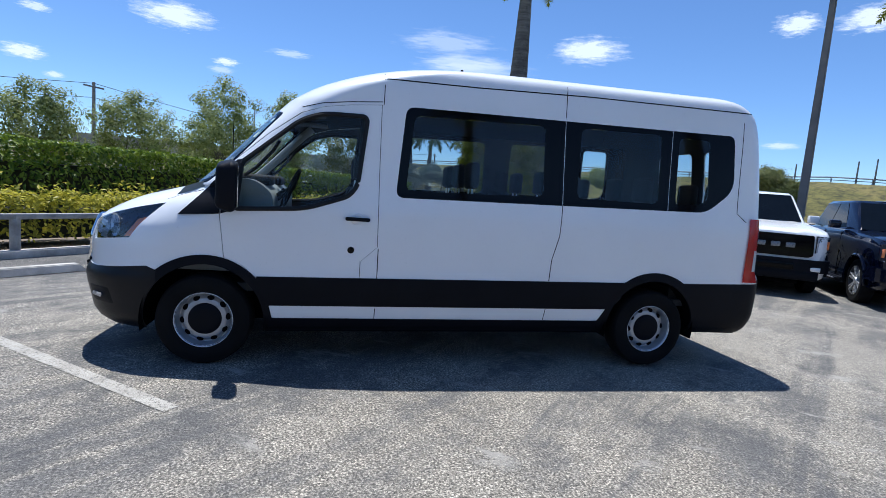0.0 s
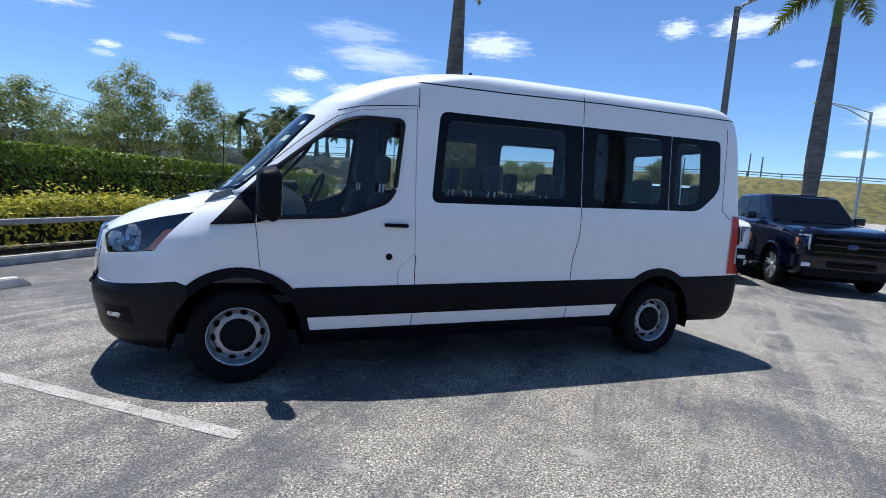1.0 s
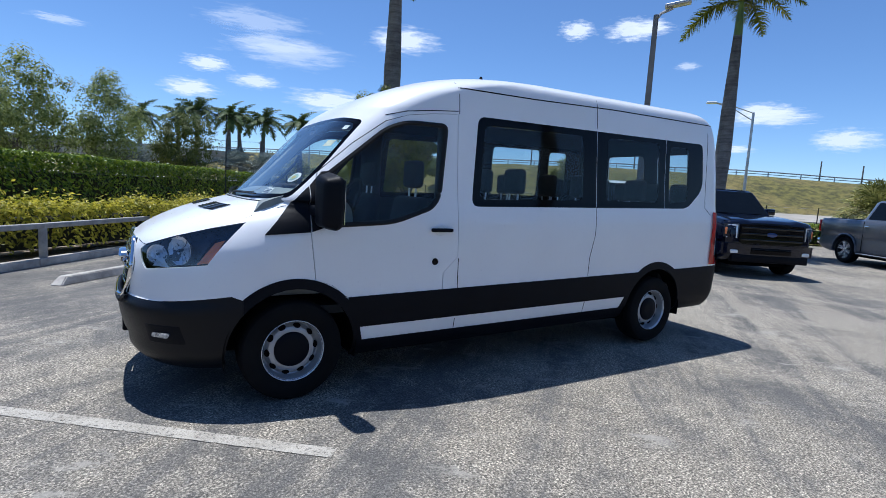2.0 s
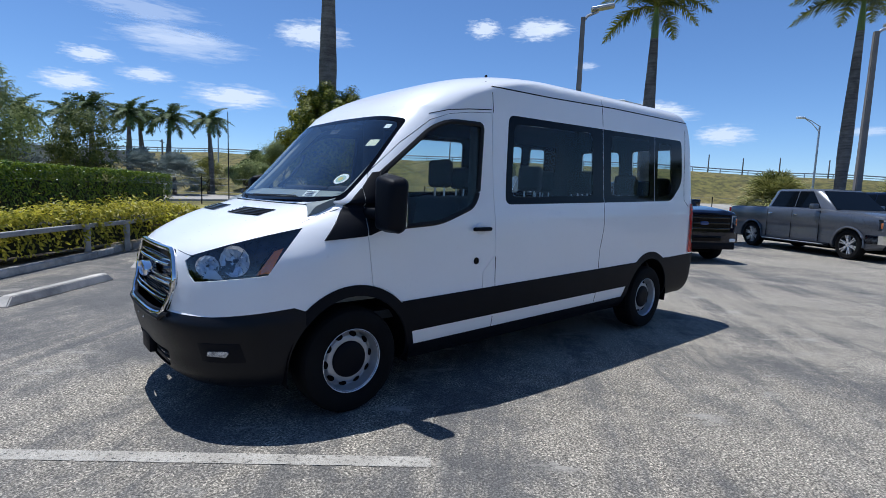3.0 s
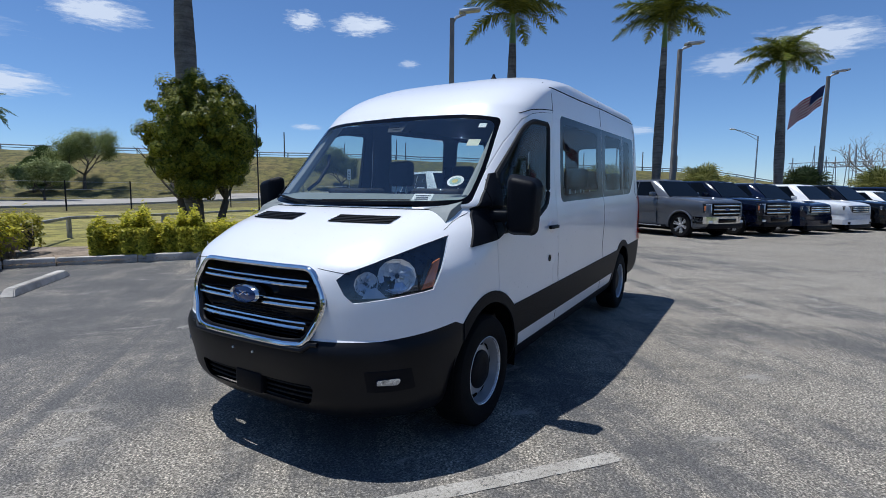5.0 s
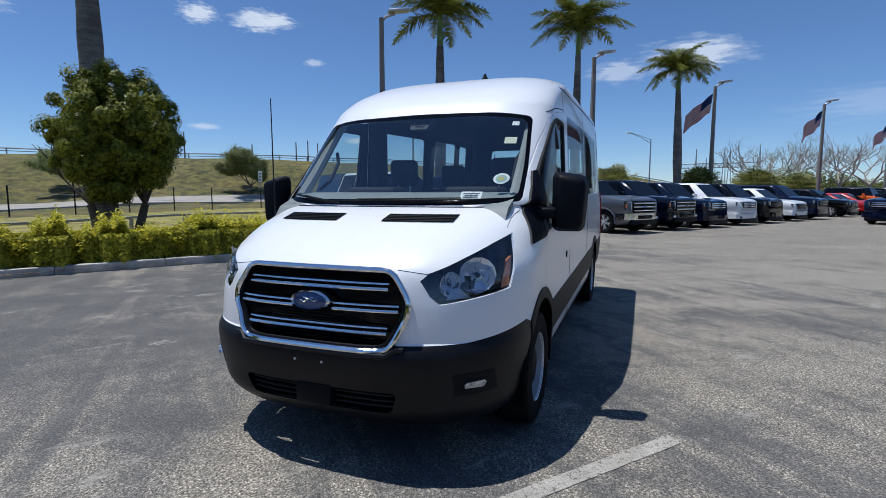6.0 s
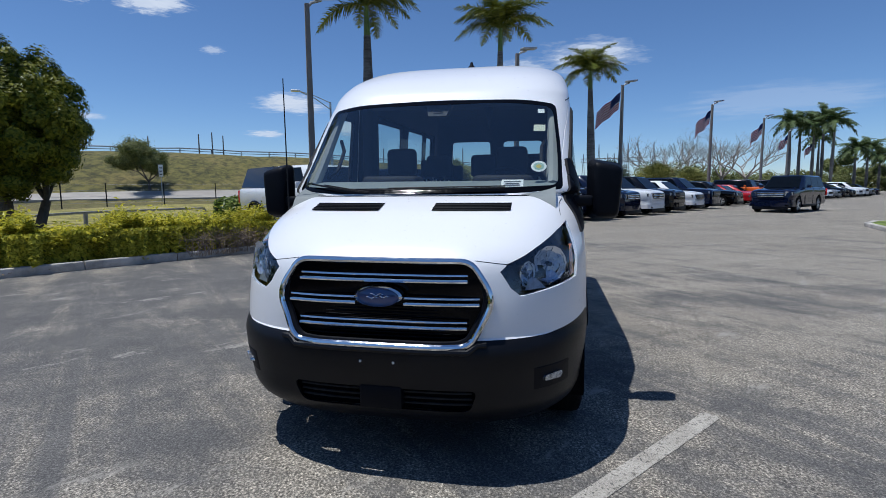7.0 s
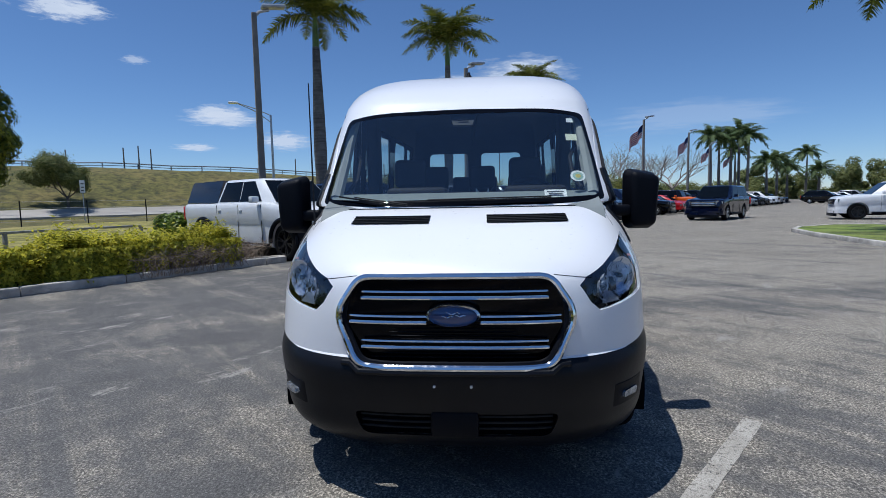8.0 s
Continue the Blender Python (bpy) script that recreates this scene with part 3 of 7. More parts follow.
win_tool = tool_prism(DOOR_WIN, -1.4, 1.4)
pillar = tool_prism([(-.19, 1.128), (.10, 1.15), (.20, 1.19), (.225, 1.56), (.13, 1.50), (.085, 1.43)], -1.4, 1.4)
for s, leaf in doors:
    d = carve(carve(leaf, lower_tool, "DIFFERENCE"), win_tool, "DIFFERENCE")
    door = part("front_door", finish(d, "front_door", [WHITE_PAINT, CABIN_GREY]), None, van)
    part("door_window", finish(outer_only(carve(leaf, win_tool, "INTERSECT"), (0, 1, 0)), "door_window", [CLEAR_GLASS]), None, door, "clear side window").visible_shadow = False
    rim = bmesh.new()
    pts = [(x, s * (skin_y(x, z) - .003), z) for x, z in DOOR_WIN]
    tube(rim, pts + [pts[0]], .019, 6)
    part("window_seal", rim, DARK_TRIM, door)
    bm = bmesh.new()
    y = s * (skin_y(1.10, 1.18) + .022)
    box(bm, 1.005, 1.195, y - .014, y + .014, 1.168, 1.196, .010, 3)
    part("door_handle", bm, BLACK_PLASTIC, door, "black pull handle")
    bm = bmesh.new()
    revolve(bm, [(.0, .006), (.036, .006), (.045, 0), (.045, -.02)], 24)
    part("handle_cup", bm, WHITE_PAINT, door, at=Matrix.Translation((1.095, s * skin_y(1.09, 1.18), 1.182)) @ Matrix.Diagonal((1.2, s, 1.1, 1)))
    bm = bmesh.new()
    revolve(bm, [(0, .004), (.010, .004), (.010, .007), (.024, .006), (.027, 0), (.027, -.01)], 24)
    part("door_lock", bm, GLOSS_BLACK, door, "black round lock", at=Matrix.Translation((1.06, s * skin_y(1.06, .935), .938)) @ Matrix.Diagonal((1, s, 1, 1)))

# black triangle before the door, and the mirror's foot
for s in (-1, 1):
    lohi = (-1.4, -.6) if s < 0 else (.6, 1.4)
    for name, poly in (("quarter_trim", [(-.195, 1.128), (.092, 1.152), (.099, 1.455), (.055, 1.412), (-.02, 1.330), (-.105, 1.228)]),
                       ("mirror_base", [(.104, 1.155), (.205, 1.19), (.215, 1.38), (.232, 1.57), (.19, 1.562), (.106, 1.462)])):
        ob = part(name, finish(carve(shell, tool_prism(poly, *lohi), "INTERSECT"), name, [BLACK_PLASTIC]), None, van, "black triangular trim" if name == "quarter_trim" else "")
        ob.matrix_basis = pose(-.004, s * .010, .003)

# side glass: black border and clear panes
band = carve(shell, tool_prism(WIN_BAND, -1.4, 1.4), "INTERSECT")
pane_tool = merge(*[tool_prism(p, -1.4, 1.4) for p in PANES])
for s in (-1, 1):
    keep = tool_prism([(0, 0), (6, 0), (6, 3), (0, 3)], *((-1.4, -.3) if s < 0 else (.3, 1.4)))
    mine = carve(band, keep, "INTERSECT")
    frame_part = part("window_border", finish(carve(mine, pane_tool, "DIFFERENCE"), "window_border", [GLOSS_BLACK]), None, van, "glossy black glass border")
    for p in PANES:
        g = part("side_window", finish(outer_only(carve(mine, tool_prism(p, -1.4, 1.4), "INTERSECT"), (0, 1, 0)), "side_window", [DARK_GLASS]), None, frame_part, "tinted fixed side window")
        g.visible_shadow = False

# windscreen
glass_me = carve(shell, screen_tool, "INTERSECT")
inner = rounded([(-.828, 1.40), (-.5, 1.385), (.5, 1.385), (.828, 1.40), (.822, 1.62), (.788, 1.93), (.5, 1.962), (-.5, 1.962), (-.788, 1.93), (-.822, 1.62)], [.05, .1, .1, .05, .1, .06, .1, .1, .06, .1])
inner_tool = tool_prism(inner, -.6, .9, "yz")
screen = part("windscreen_border", finish(carve(glass_me, inner_tool, "DIFFERENCE"), "windscreen_border", [GLOSS_BLACK]), None, van, "black ceramic edge of the windscreen")
part("windscreen", finish(outer_only(carve(glass_me, inner_tool, "INTERSECT"), (1, 0, 0)), "windscreen", [SCREEN_GLASS]), None, screen, "clear raked windscreen").visible_shadow = False
for p in rear_wins:
    g = part("rear_window", finish(outer_only(carve(shell, tool_prism(p, 4.4, 5.2, "yz"), "INTERSECT"), (1, 0, 0)), "rear_window", [DARK_GLASS]), None, van, "tinted rear door window")
    g.visible_shadow = False


def seam(points, s=None, r=.0045, name="panel_gap"):
    """A thin dark gap line laid on the skin."""
    bm = bmesh.new()
    pts = []
    for a, b in zip(points, points[1:]):
        k = max(2, int(math.dist(a, b) / .05))
        pts += [tuple(a[i] + (b[i] - a[i]) * j / k for i in range(2)) for j in range(k)]
    pts.append(points[-1])
    tube(bm, [(x, s * (skin_y(x, z) - .002), z) for x, z in pts], r, 5)
    return part(name, bm, GAP_DARK, van)


for s in (-1, 1):
    seam([(1.252, 2.08), (1.252, 2.33)], s)
    seam([(1.272, .96), (1.275, .715)], s)
    seam([(1.275, .475), (1.275, .37)], s)
    seam([(2.775, 2.14), (2.775, 2.30), (2.78, 2.40)], s)
    seam([(2.80, 1.41), (2.79, 1.15), (2.74, .95), (2.73, .765)], s)
    seam([(2.73, .52), (2.72, .42)], s)
    seam([(4.51, 2.28), (4.51, 1.46), (4.61, 1.385)], s)
    seam([(1.26, 2.283), (2.0, 2.30), (3.0, 2.34), (4.6, 2.37)], s, .006, "roof_channel")
    seam([(.64, 2.0), (.80, 2.045), (1.0, 2.075), (1.24, 2.10)], s, .0045, "roof_channel")
    seam([(-.30, 1.23), (-.19, 1.275), (-.05, 1.32), (.03, 1.36)], s, .0022, "bonnet_gap")
    seam([(-.335, .905), (-.345, .80), (-.352, .735)], s, .0016, "wing_gap")


for s in (-1, 1):
    for pts in ([(2.775, 2.118), (2.80, 1.412)], [(3.79, 2.137), (3.80, 1.437)]):
        line = seam(pts, s, .0035, "glass_gap")
        line.data.materials[0] = SILVER

# bonnet edge and air vents
def on_front(y, z, lift=0.0):
    return (front_x(y, z) - lift, y, z)


for s in (-1, 1):
    bm = bmesh.new()
    tube(bm, [on_front(s * (.44 + .017 * i), 1.050 - .0022 * i, -.001) for i in range(11)], .0020, 5)
    part("bonnet_gap", bm, GAP_DARK, van)


def bonnet_plate(rows, lift, depth):
    """A thin plate over rows of (y, z) on the bonnet."""
    bm = bmesh.new()
    top = [[bm.verts.new(Vector(on_front(y, z, lift)) + Vector((0, 0, lift))) for y, z in row] for row in rows]
    for a, b in zip(top, top[1:]):
        for i in range(len(a) - 1):
            bm.faces.new((a[i], a[i + 1], b[i + 1], b[i]))
    return bm


for s in (-1, 1):
    ys = [s * (.15 + .42 * i / 8) for i in range(9)]
    vent = part("bonnet_vent", bonnet_plate([[(y, z) for y in ys] for z in (1.262, 1.275, 1.288, 1.30)], .003, .004), GLOSS_BLACK, van, "black louvred air vent")
    for k in range(5):
        z = 1.266 + .0075 * k
        bm = bmesh.new()
        tube(bm, [Vector(on_front(y, z, .004)) + Vector((0, 0, .004)) for y in ys], .0035, 5)
        part("louvre", bm, DARK_TRIM, vent)

# grille
grille = part("grille", None or tool_prism(grille_hole, -.93, -.87, "yz"), GLOSS_BLACK, van, "black grille with chrome bars")
bm = bmesh.new()
outline = []
for (y0, z0), (y1, z1) in zip(grille_hole, grille_hole[1:] + grille_hole[:1]):
    k = max(1, int(math.dist((y0, z0), (y1, z1)) / .012))
    outline += [(y0 + (y1 - y0) * i / k, z0 + (z1 - z0) * i / k) for i in range(k)]
ring = [Vector(on_front(y * .985, (z - .86) * .985 + .86, .011)) for y, z in outline]
mean = [sum((ring[(i + k) % len(ring)].x for k in range(-7, 8)), 0.0) / 15 for i in range(len(ring))]
hoop = [Vector((x, r.y, r.z)) for x, r in zip(mean, ring)]


def sweep_ring(bm, pts, r, n=8):
    """A closed tube about the x axis."""
    rows = []
    for i, p in enumerate(pts):
        side = (pts[(i + 2) % len(pts)] - pts[i - 2]).normalized().cross(Vector((1, 0, 0))).normalized()
        rows.append([bm.verts.new(p + Vector((1, 0, 0)) * r * math.cos(a) + side * r * math.sin(a)) for a in (2 * math.pi * k / n for k in range(n))])
    for a, b in zip(rows, rows[1:] + rows[:1]):
        for k in range(n):
            bm.faces.new((a[k], a[(k + 1) % n], b[(k + 1) % n], b[k]))
    bmesh.ops.recalc_face_normals(bm, faces=bm.faces)


sweep_ring(bm, hoop, .016, 10)
part("grille_frame", bm, CHROME, grille, "chrome surround")
bm = bmesh.new()
hoop = [Vector((p.x + .012, p.y * .955, (p.z - .86) * .93 + .86)) for p in hoop]
sweep_ring(bm, hoop, .013)
part("grille_seal", bm, BLACK_PLASTIC, grille)
for z, hw in ((.985, .41), (.880, .465), (.772, .41)):
    spans = [(-hw, hw)] if z != .880 else [(-hw, -.118), (.118, hw)]
    for a, b in spans:
        for dz, r in ((.0, .006), (-.026, .0085)):
            bm = bmesh.new()
            pts = [Vector(on_front(a + (b - a) * i / 14, z + dz, .004 if dz else -.004)) for i in range(15)]
            tube(bm, pts, r, 8)
            part("grille_bar", bm, CHROME, grille, "chrome bar")
for k in range(22):
    z = .69 + .016 * k
    hw = .38 + .10 * (1 - abs(z - .88) / .2)
    bm = bmesh.new()
    tube(bm, [Vector(on_front(-hw + 2 * hw * i / 10, z, -.045)) for i in range(11)], .004, 4)
    part("grille_slat", bm, BLACK_PLASTIC, grille)
bm = bmesh.new()
revolve(bm, [(0, -.024), (.085, -.022), (.104, -.014), (.104, .02)], 40, "x")
badge = part("badge", bm, BADGE_BLUE, van, "blue oval badge", at=Matrix.Translation((-.985, 0, .89)) @ Matrix.Diagonal((1, .97, .42, 1)))
bm = bmesh.new()
revolve(bm, [(.098, -.012), (.108, -.028), (.120, -.014), (.120, .03), (.098, .03)], 40, "x", caps=False)
part("badge_rim", bm, CHROME, badge, "chrome rim")
for y0, y1, z in ((-.055, -.012, .004), (0.0, .05, -.006), (-.03, .03, .028)):
    bm = bmesh.new()
    tube(bm, [(-.026, y0 + (y1 - y0) * i / 6, z + .012 * math.sin(i * 1.4)) for i in range(7)], .006, 6)
    part("badge_mark", bm, CHROME, badge)

# headlamps
for s in (-1, 1):
    lens_me = carve(shell, slant_prism([(u * .995 - .001, (z - 1.03) * .985 + 1.03) for u, z in LAMP], s), "INTERSECT")
    lamp = part("headlamp", finish(outer_only(lens_me, (-.54, .84 * s, 0)), "headlamp", [LENS_GLASS]), None, van, "clear wraparound headlamp")
    lamp.visible_shadow = False
    n, u = Vector((-.54, .84 * s, 0)), Vector((.84, .54 * s, 0))

    def lampspot(p, z, back):
        """A point behind the lens at (u, z)."""
        best = None
        for k in range(200):
            q = u * p + n * (1.2 - k * .006) + Vector((0, 0, z))
            if abs(q.y) < side_y(q.x, z) and q.x > van_front(z):
                best = q
                break
        return (best if best is not None else q) - n * back
    bm = bmesh.new()
    rows = []
    for i in range(15):
        p = -.43 + .63 * i / 14
        col = []
        for j in range(7):
            zb, zt = np.interp(p, [-.43, -.375, .045, .20], [.95, .89, .94, 1.17]), np.interp(p, [-.43, -.40, -.20, .02, .20], [1.0, 1.03, 1.098, 1.155, 1.195])
            z = zb + (zt - zb) * j / 6
            col.append(bm.verts.new(lampspot(p, z, .055)))
        rows.append(col)
    for a, b in zip(rows, rows[1:]):
        for j in range(6):
            bm.faces.new((a[j], b[j], b[j + 1], a[j + 1]))
    part("lamp_bed", bm, LAMP_DARK, lamp, "dark lamp housing")
    q_rng = random.Random(31)
    for p, z, r, turn_in, squash in ((-.145, 1.012, .100, 20, .92), (-.305, .978, .066, -4, .95)):
        # a bowl of flat facets, each tipped a little its own way
        bm = bmesh.new()
        steps = [(r * .12, -.012), (r * .40, -.010), (r * .70, -.004), (r * .90, .004), (r, .009)]
        for (r0, w0), (r1, w1) in zip(steps, steps[1:]):
            for i in range(14):
                a0, a1 = 2 * math.pi * i / 14, 2 * math.pi * (i + 1) / 14
                tip = [q_rng.uniform(-.006, .006) for _ in range(4)]
                bm.faces.new([bm.verts.new((rr * math.cos(a), w + d, rr * math.sin(a) * squash)) for (rr, w, a), d in zip(((r0, w0, a0), (r0, w0, a1), (r1, w1, a1), (r1, w1, a0)), tip)])
        bmesh.ops.recalc_face_normals(bm, faces=bm.faces)
        q = lampspot(p, z, .034)
        bowl = part("reflector", bm, LAMP_BOWL, lamp, "silver faceted reflector bowl", 0, at=Matrix.Translation(q) @ Matrix.Rotation(math.atan2(n.y, n.x) - math.pi / 2 + radians(s * turn_in), 4, "Z"))
        bm = bmesh.new()
        revolve(bm, [(0, .014), (r * .12, .010), (r * .14, -.02)], 12, "y")
        part("bulb_cap", bm, LAMP_DARK, bowl)
    # sloping bright divider between the two bowls, and a dark brow along the top
    bm = bmesh.new()
    bm.faces.new([bm.verts.new(v) for v in (lampspot(-.330, .905, .022), lampspot(-.205, .905, .022), lampspot(-.255, .955, .030), lampspot(-.300, .955, .030))])
    bmesh.ops.solidify(bm, geom=bm.faces[:], thickness=.006)
    part("lamp_step", bm, LAMP_BOWL, lamp, "bright stepped trim", 0)
    bm = bmesh.new()
    ps = [(-.022, .935), (.052, .947), (.118, 1.088), (.068, 1.070)]
    a = [bm.verts.new(lampspot(p, z, .010)) for p, z in ps]
    b = [bm.verts.new(lampspot(p, z, .026)) for p, z in ps]
    bm.faces.new(a)
    bm.faces.new(b[::-1])
    for i in range(4):
        bm.faces.new((a[i], a[(i + 1) % 4], b[(i + 1) % 4], b[i]))
    bmesh.ops.recalc_face_normals(bm, faces=bm.faces)
    part("turn_signal", bm, AMBER, lamp, "amber turn signal")
    # dark fin before the amber lens
    bm = bmesh.new()
    bm.faces.new([bm.verts.new(v) for v in (lampspot(-.028, .935, .004), lampspot(-.028, .935, .060), lampspot(.060, 1.085, .060), lampspot(.060, 1.085, .004))])
    bmesh.ops.solidify(bm, geom=bm.faces[:], thickness=.004)
    part("lamp_fin", bm, LAMP_DARK, lamp, "", 0)
    bm = bmesh.new()
    tube(bm, [lampspot(p, z, .04) for p, z in ((-.36, .955), (-.30, .925), (-.18, .915), (0, .935))], .006, 6)
    part("lamp_trim", bm, LAMP_DARK, lamp)

    # fog lamp in its pocket
    q = Vector(on_front(s * .80, .487))
    t1 = (Vector(on_front(s * .84, .487)) - Vector(on_front(s * .76, .487))).normalized()
    turn = Matrix.Translation(q) @ Matrix.Rotation(math.atan2(t1.y, t1.x), 4, "Z")
    pocket = bmesh.new()
    rows = []
    for z in (.425, .432, .47, .51, .545, .552):
        k = 1.0 if .43 < z < .55 else .93
        rows.append([pocket.verts.new(Vector(on_front(s * y, z, .004 if 0 < i < 7 and .43 < z < .55 else -.004))) for i, y in enumerate(np.linspace(.70 + (1 - k) * .3, .895 - (1 - k) * .2, 8))])
    for ra, rb_ in zip(rows, rows[1:]):
        for i in range(7):
            pocket.faces.new((ra[i], ra[i + 1], rb_[i + 1], rb_[i]))
    bmesh.ops.recalc_face_normals(pocket, faces=pocket.faces)
    fog = part("fog_pocket", pocket, BLACK_PLASTIC, van, "black fog lamp pocket")
    bm = bmesh.new()
    poly_prism(bm, rounded([(-.066, -.013), (.045, -.019), (.060, .006), (.05, .016), (-.060, .013)], .008), -.013, .02)
    part("fog_lamp", bm, FOG_LENS, fog, "clear fog lamp", at=turn)

# lower intake, plate pad and bumper lip
bm = bmesh.new()
box(bm, -.90, -.86, -.50, .50, .32, .47)
part("intake_backing", bm, GAP_DARK, van)
bm = bmesh.new()
box(bm, -.998, -.95, -.105, .105, .345, .46, .012)
part("tow_cover", bm, BLACK_PLASTIC, van)
for z in (.365, .395, .425):
    bm = bmesh.new()
    tube(bm, [on_front(-.43 + .86 * i / 12, z, -.03) for i in range(13)], .006, 5)
    part("intake_slat", bm, DARK_TRIM, van)
bm = bmesh.new()
lip = [on_front(y, .645 + (.03 if abs(y) > .43 else 0), .006) for y in (-.50, -.46, -.42, -.36, -.24, -.12, 0, .12, .24, .36, .42, .46, .50)]
tube(bm, lip, .014, 8)
part("bumper_lip", bm, BUMPER_PLASTIC, van)
for y in (-.075, .085):
    bm = bmesh.new()
    revolve(bm, [(0, -.004), (.006, -.004), (.007, .006)], 12, "x", on_front(y, .585, .002))
    part("bolt", bm, SILVER, van)

# tail lamps
for s in (-1, 1):
    bm = bmesh.new()
    zs = [.835, .95, 1.05, 1.2, 1.32, 1.42]
    rows = []
    for z in zs:
        k = (z - .83) / .6
        row = []
        for i in range(7):
            x = 4.63 + .05 * k * .3 + (.200 - .04 * k * .3) * i / 6
            row.append(bm.verts.new((x, s * (skin_y(x, z) + .012), z)))
        rows.append(row)
    for a, b in zip(rows, rows[1:]):
        for i in range(6):
            bm.faces.new((a[i], a[i + 1], b[i + 1], b[i]))
    bmesh.ops.solidify(bm, geom=bm.faces[:], thickness=.03)
    lamp = part("tail_lamp", bm, RED_LENS, van, "tall red tail lamp")
    bm = bmesh.new()
    rows = []
    for z in (.94, 1.0, 1.07, 1.13):
        rows.append([bm.verts.new((x, s * (skin_y(x, z) + .0145), z)) for x in (4.72, 4.745, 4.77, 4.795, 4.815)])
    for ra, rb_ in zip(rows, rows[1:]):
        for i in range(4):
            bm.faces.new((ra[i], ra[i + 1], rb_[i + 1], rb_[i]))
    bmesh.ops.recalc_face_normals(bm, faces=bm.faces)
    part("reverse_lens", bm, CLEAR_LENS, lamp, "clear reversing lens")

# mirrors
for s in (-1, 1):
    bm = bmesh.new()
    box(bm, -.072, .072, -.112, .112, -.182, .182, .05, 5)
    for v in bm.verts:
        k = (v.co.z + .182) / .364
        out_side = s * v.co.y > 0
        v.co.y *= (.80 + .22 * k if out_side else 1.0)
        v.co.z -= .020 * (v.co.y * s / .112) * (k > .5)
        if v.co.x < 0:
            v.co.y *= .84
            v.co.z *= .92
    housing = part("mirror", bm, BLACK_PLASTIC, van, "large black door mirror", at=pose(.165, s * 1.122, 1.365, 0, 0, -s * 8))
    bm = bmesh.new()
    box(bm, .072, .077, -.072, .072, -.145, .145, .004, 1)
    part("mirror_glass", bm, CHROME, housing, "mirror glass")
    bm = bmesh.new()
    box(bm, -.05, .045, -.24, -.08, -.10, -.03, .02, 3)
    part("mirror_arm", bm, BLACK_PLASTIC, housing, at=Matrix.Diagonal((1, s, 1, 1)))

# whip aerial on the wing
bm = bmesh.new()
revolve(bm, [(.022, 0), (.020, .02), (.010, .04), (0, .045)], 14, "z")
foot_z = 1.20
whip = part("wing_aerial", bm, BLACK_PLASTIC, van, "thin black whip aerial", at=pose(-.178, .866, foot_z))
bm = bmesh.new()
tube(bm, [(0, 0, .03), (-.003, .002, 2.07 - foot_z)], [.0055, .0035], 6)
part("mast", bm, DARK_TRIM, whip)

# roof aerial, wipers
bm = bmesh.new()
revolve(bm, [(.045, 0), (.04, .02), (.018, .05), (.012, .075), (0, .08)], 20, "z")
part("roof_aerial", bm, BLACK_PLASTIC, van, at=pose(2.05, 0, 2.555))
for y0, y1 in ((.735, .30), (.42, -.52)):
    bm = bmesh.new()
    pts = []
    for i in range(9):
        t = i / 8
        y = y0 + (y1 - y0) * t
        z = (1.405 if y0 > .5 else 1.363) - (.062 if y0 > .5 else -.012) * t
        pts.append(Vector(on_front(y, z, .018)) + Vector((0, 0, .01)))
    tube(bm, pts, .0055, 6)
    tube(bm, [p + Vector((-.010, 0, .010)) for p in pts[2:]], .004, 5)
    part("wiper", bm, BLACK_PLASTIC, van, "black wiper arm and blade")
bm = bmesh.new()
tube(bm, [on_front(y, 1.337, -.004) for y in np.linspace(-.72, .72, 21)], .007, 6)
part("cowl_strip", bm, BLACK_PLASTIC, van)


# wheels
def wheel_part(parent, x, y, z, s, steel=True, r=.345, rim=.235, width=.225, metal=SILVER):
    bm = bmesh.new()
    k = r / .345
    prof = [(rim - .005, -.10), (rim + .02, -.112), (r * .84, -.118), (r * .95, -.105), (r * .985, -.09), (r, -.06), (r, .06), (r * .985, .09), (r * .95, .105), (r * .84, .118), (rim + .02, .112), (rim - .005, .10)]
    revolve(bm, [(a, b * width / .225) for a, b in prof], 56, caps=False)
    w = part("wheel", bm, RUBBER, parent, "black tyre on a silver steel rim" if steel else "black tyre on an alloy rim", at=Matrix.Translation((x, y, z)) @ Matrix.Diagonal((1, s, 1, 1)))
    return w


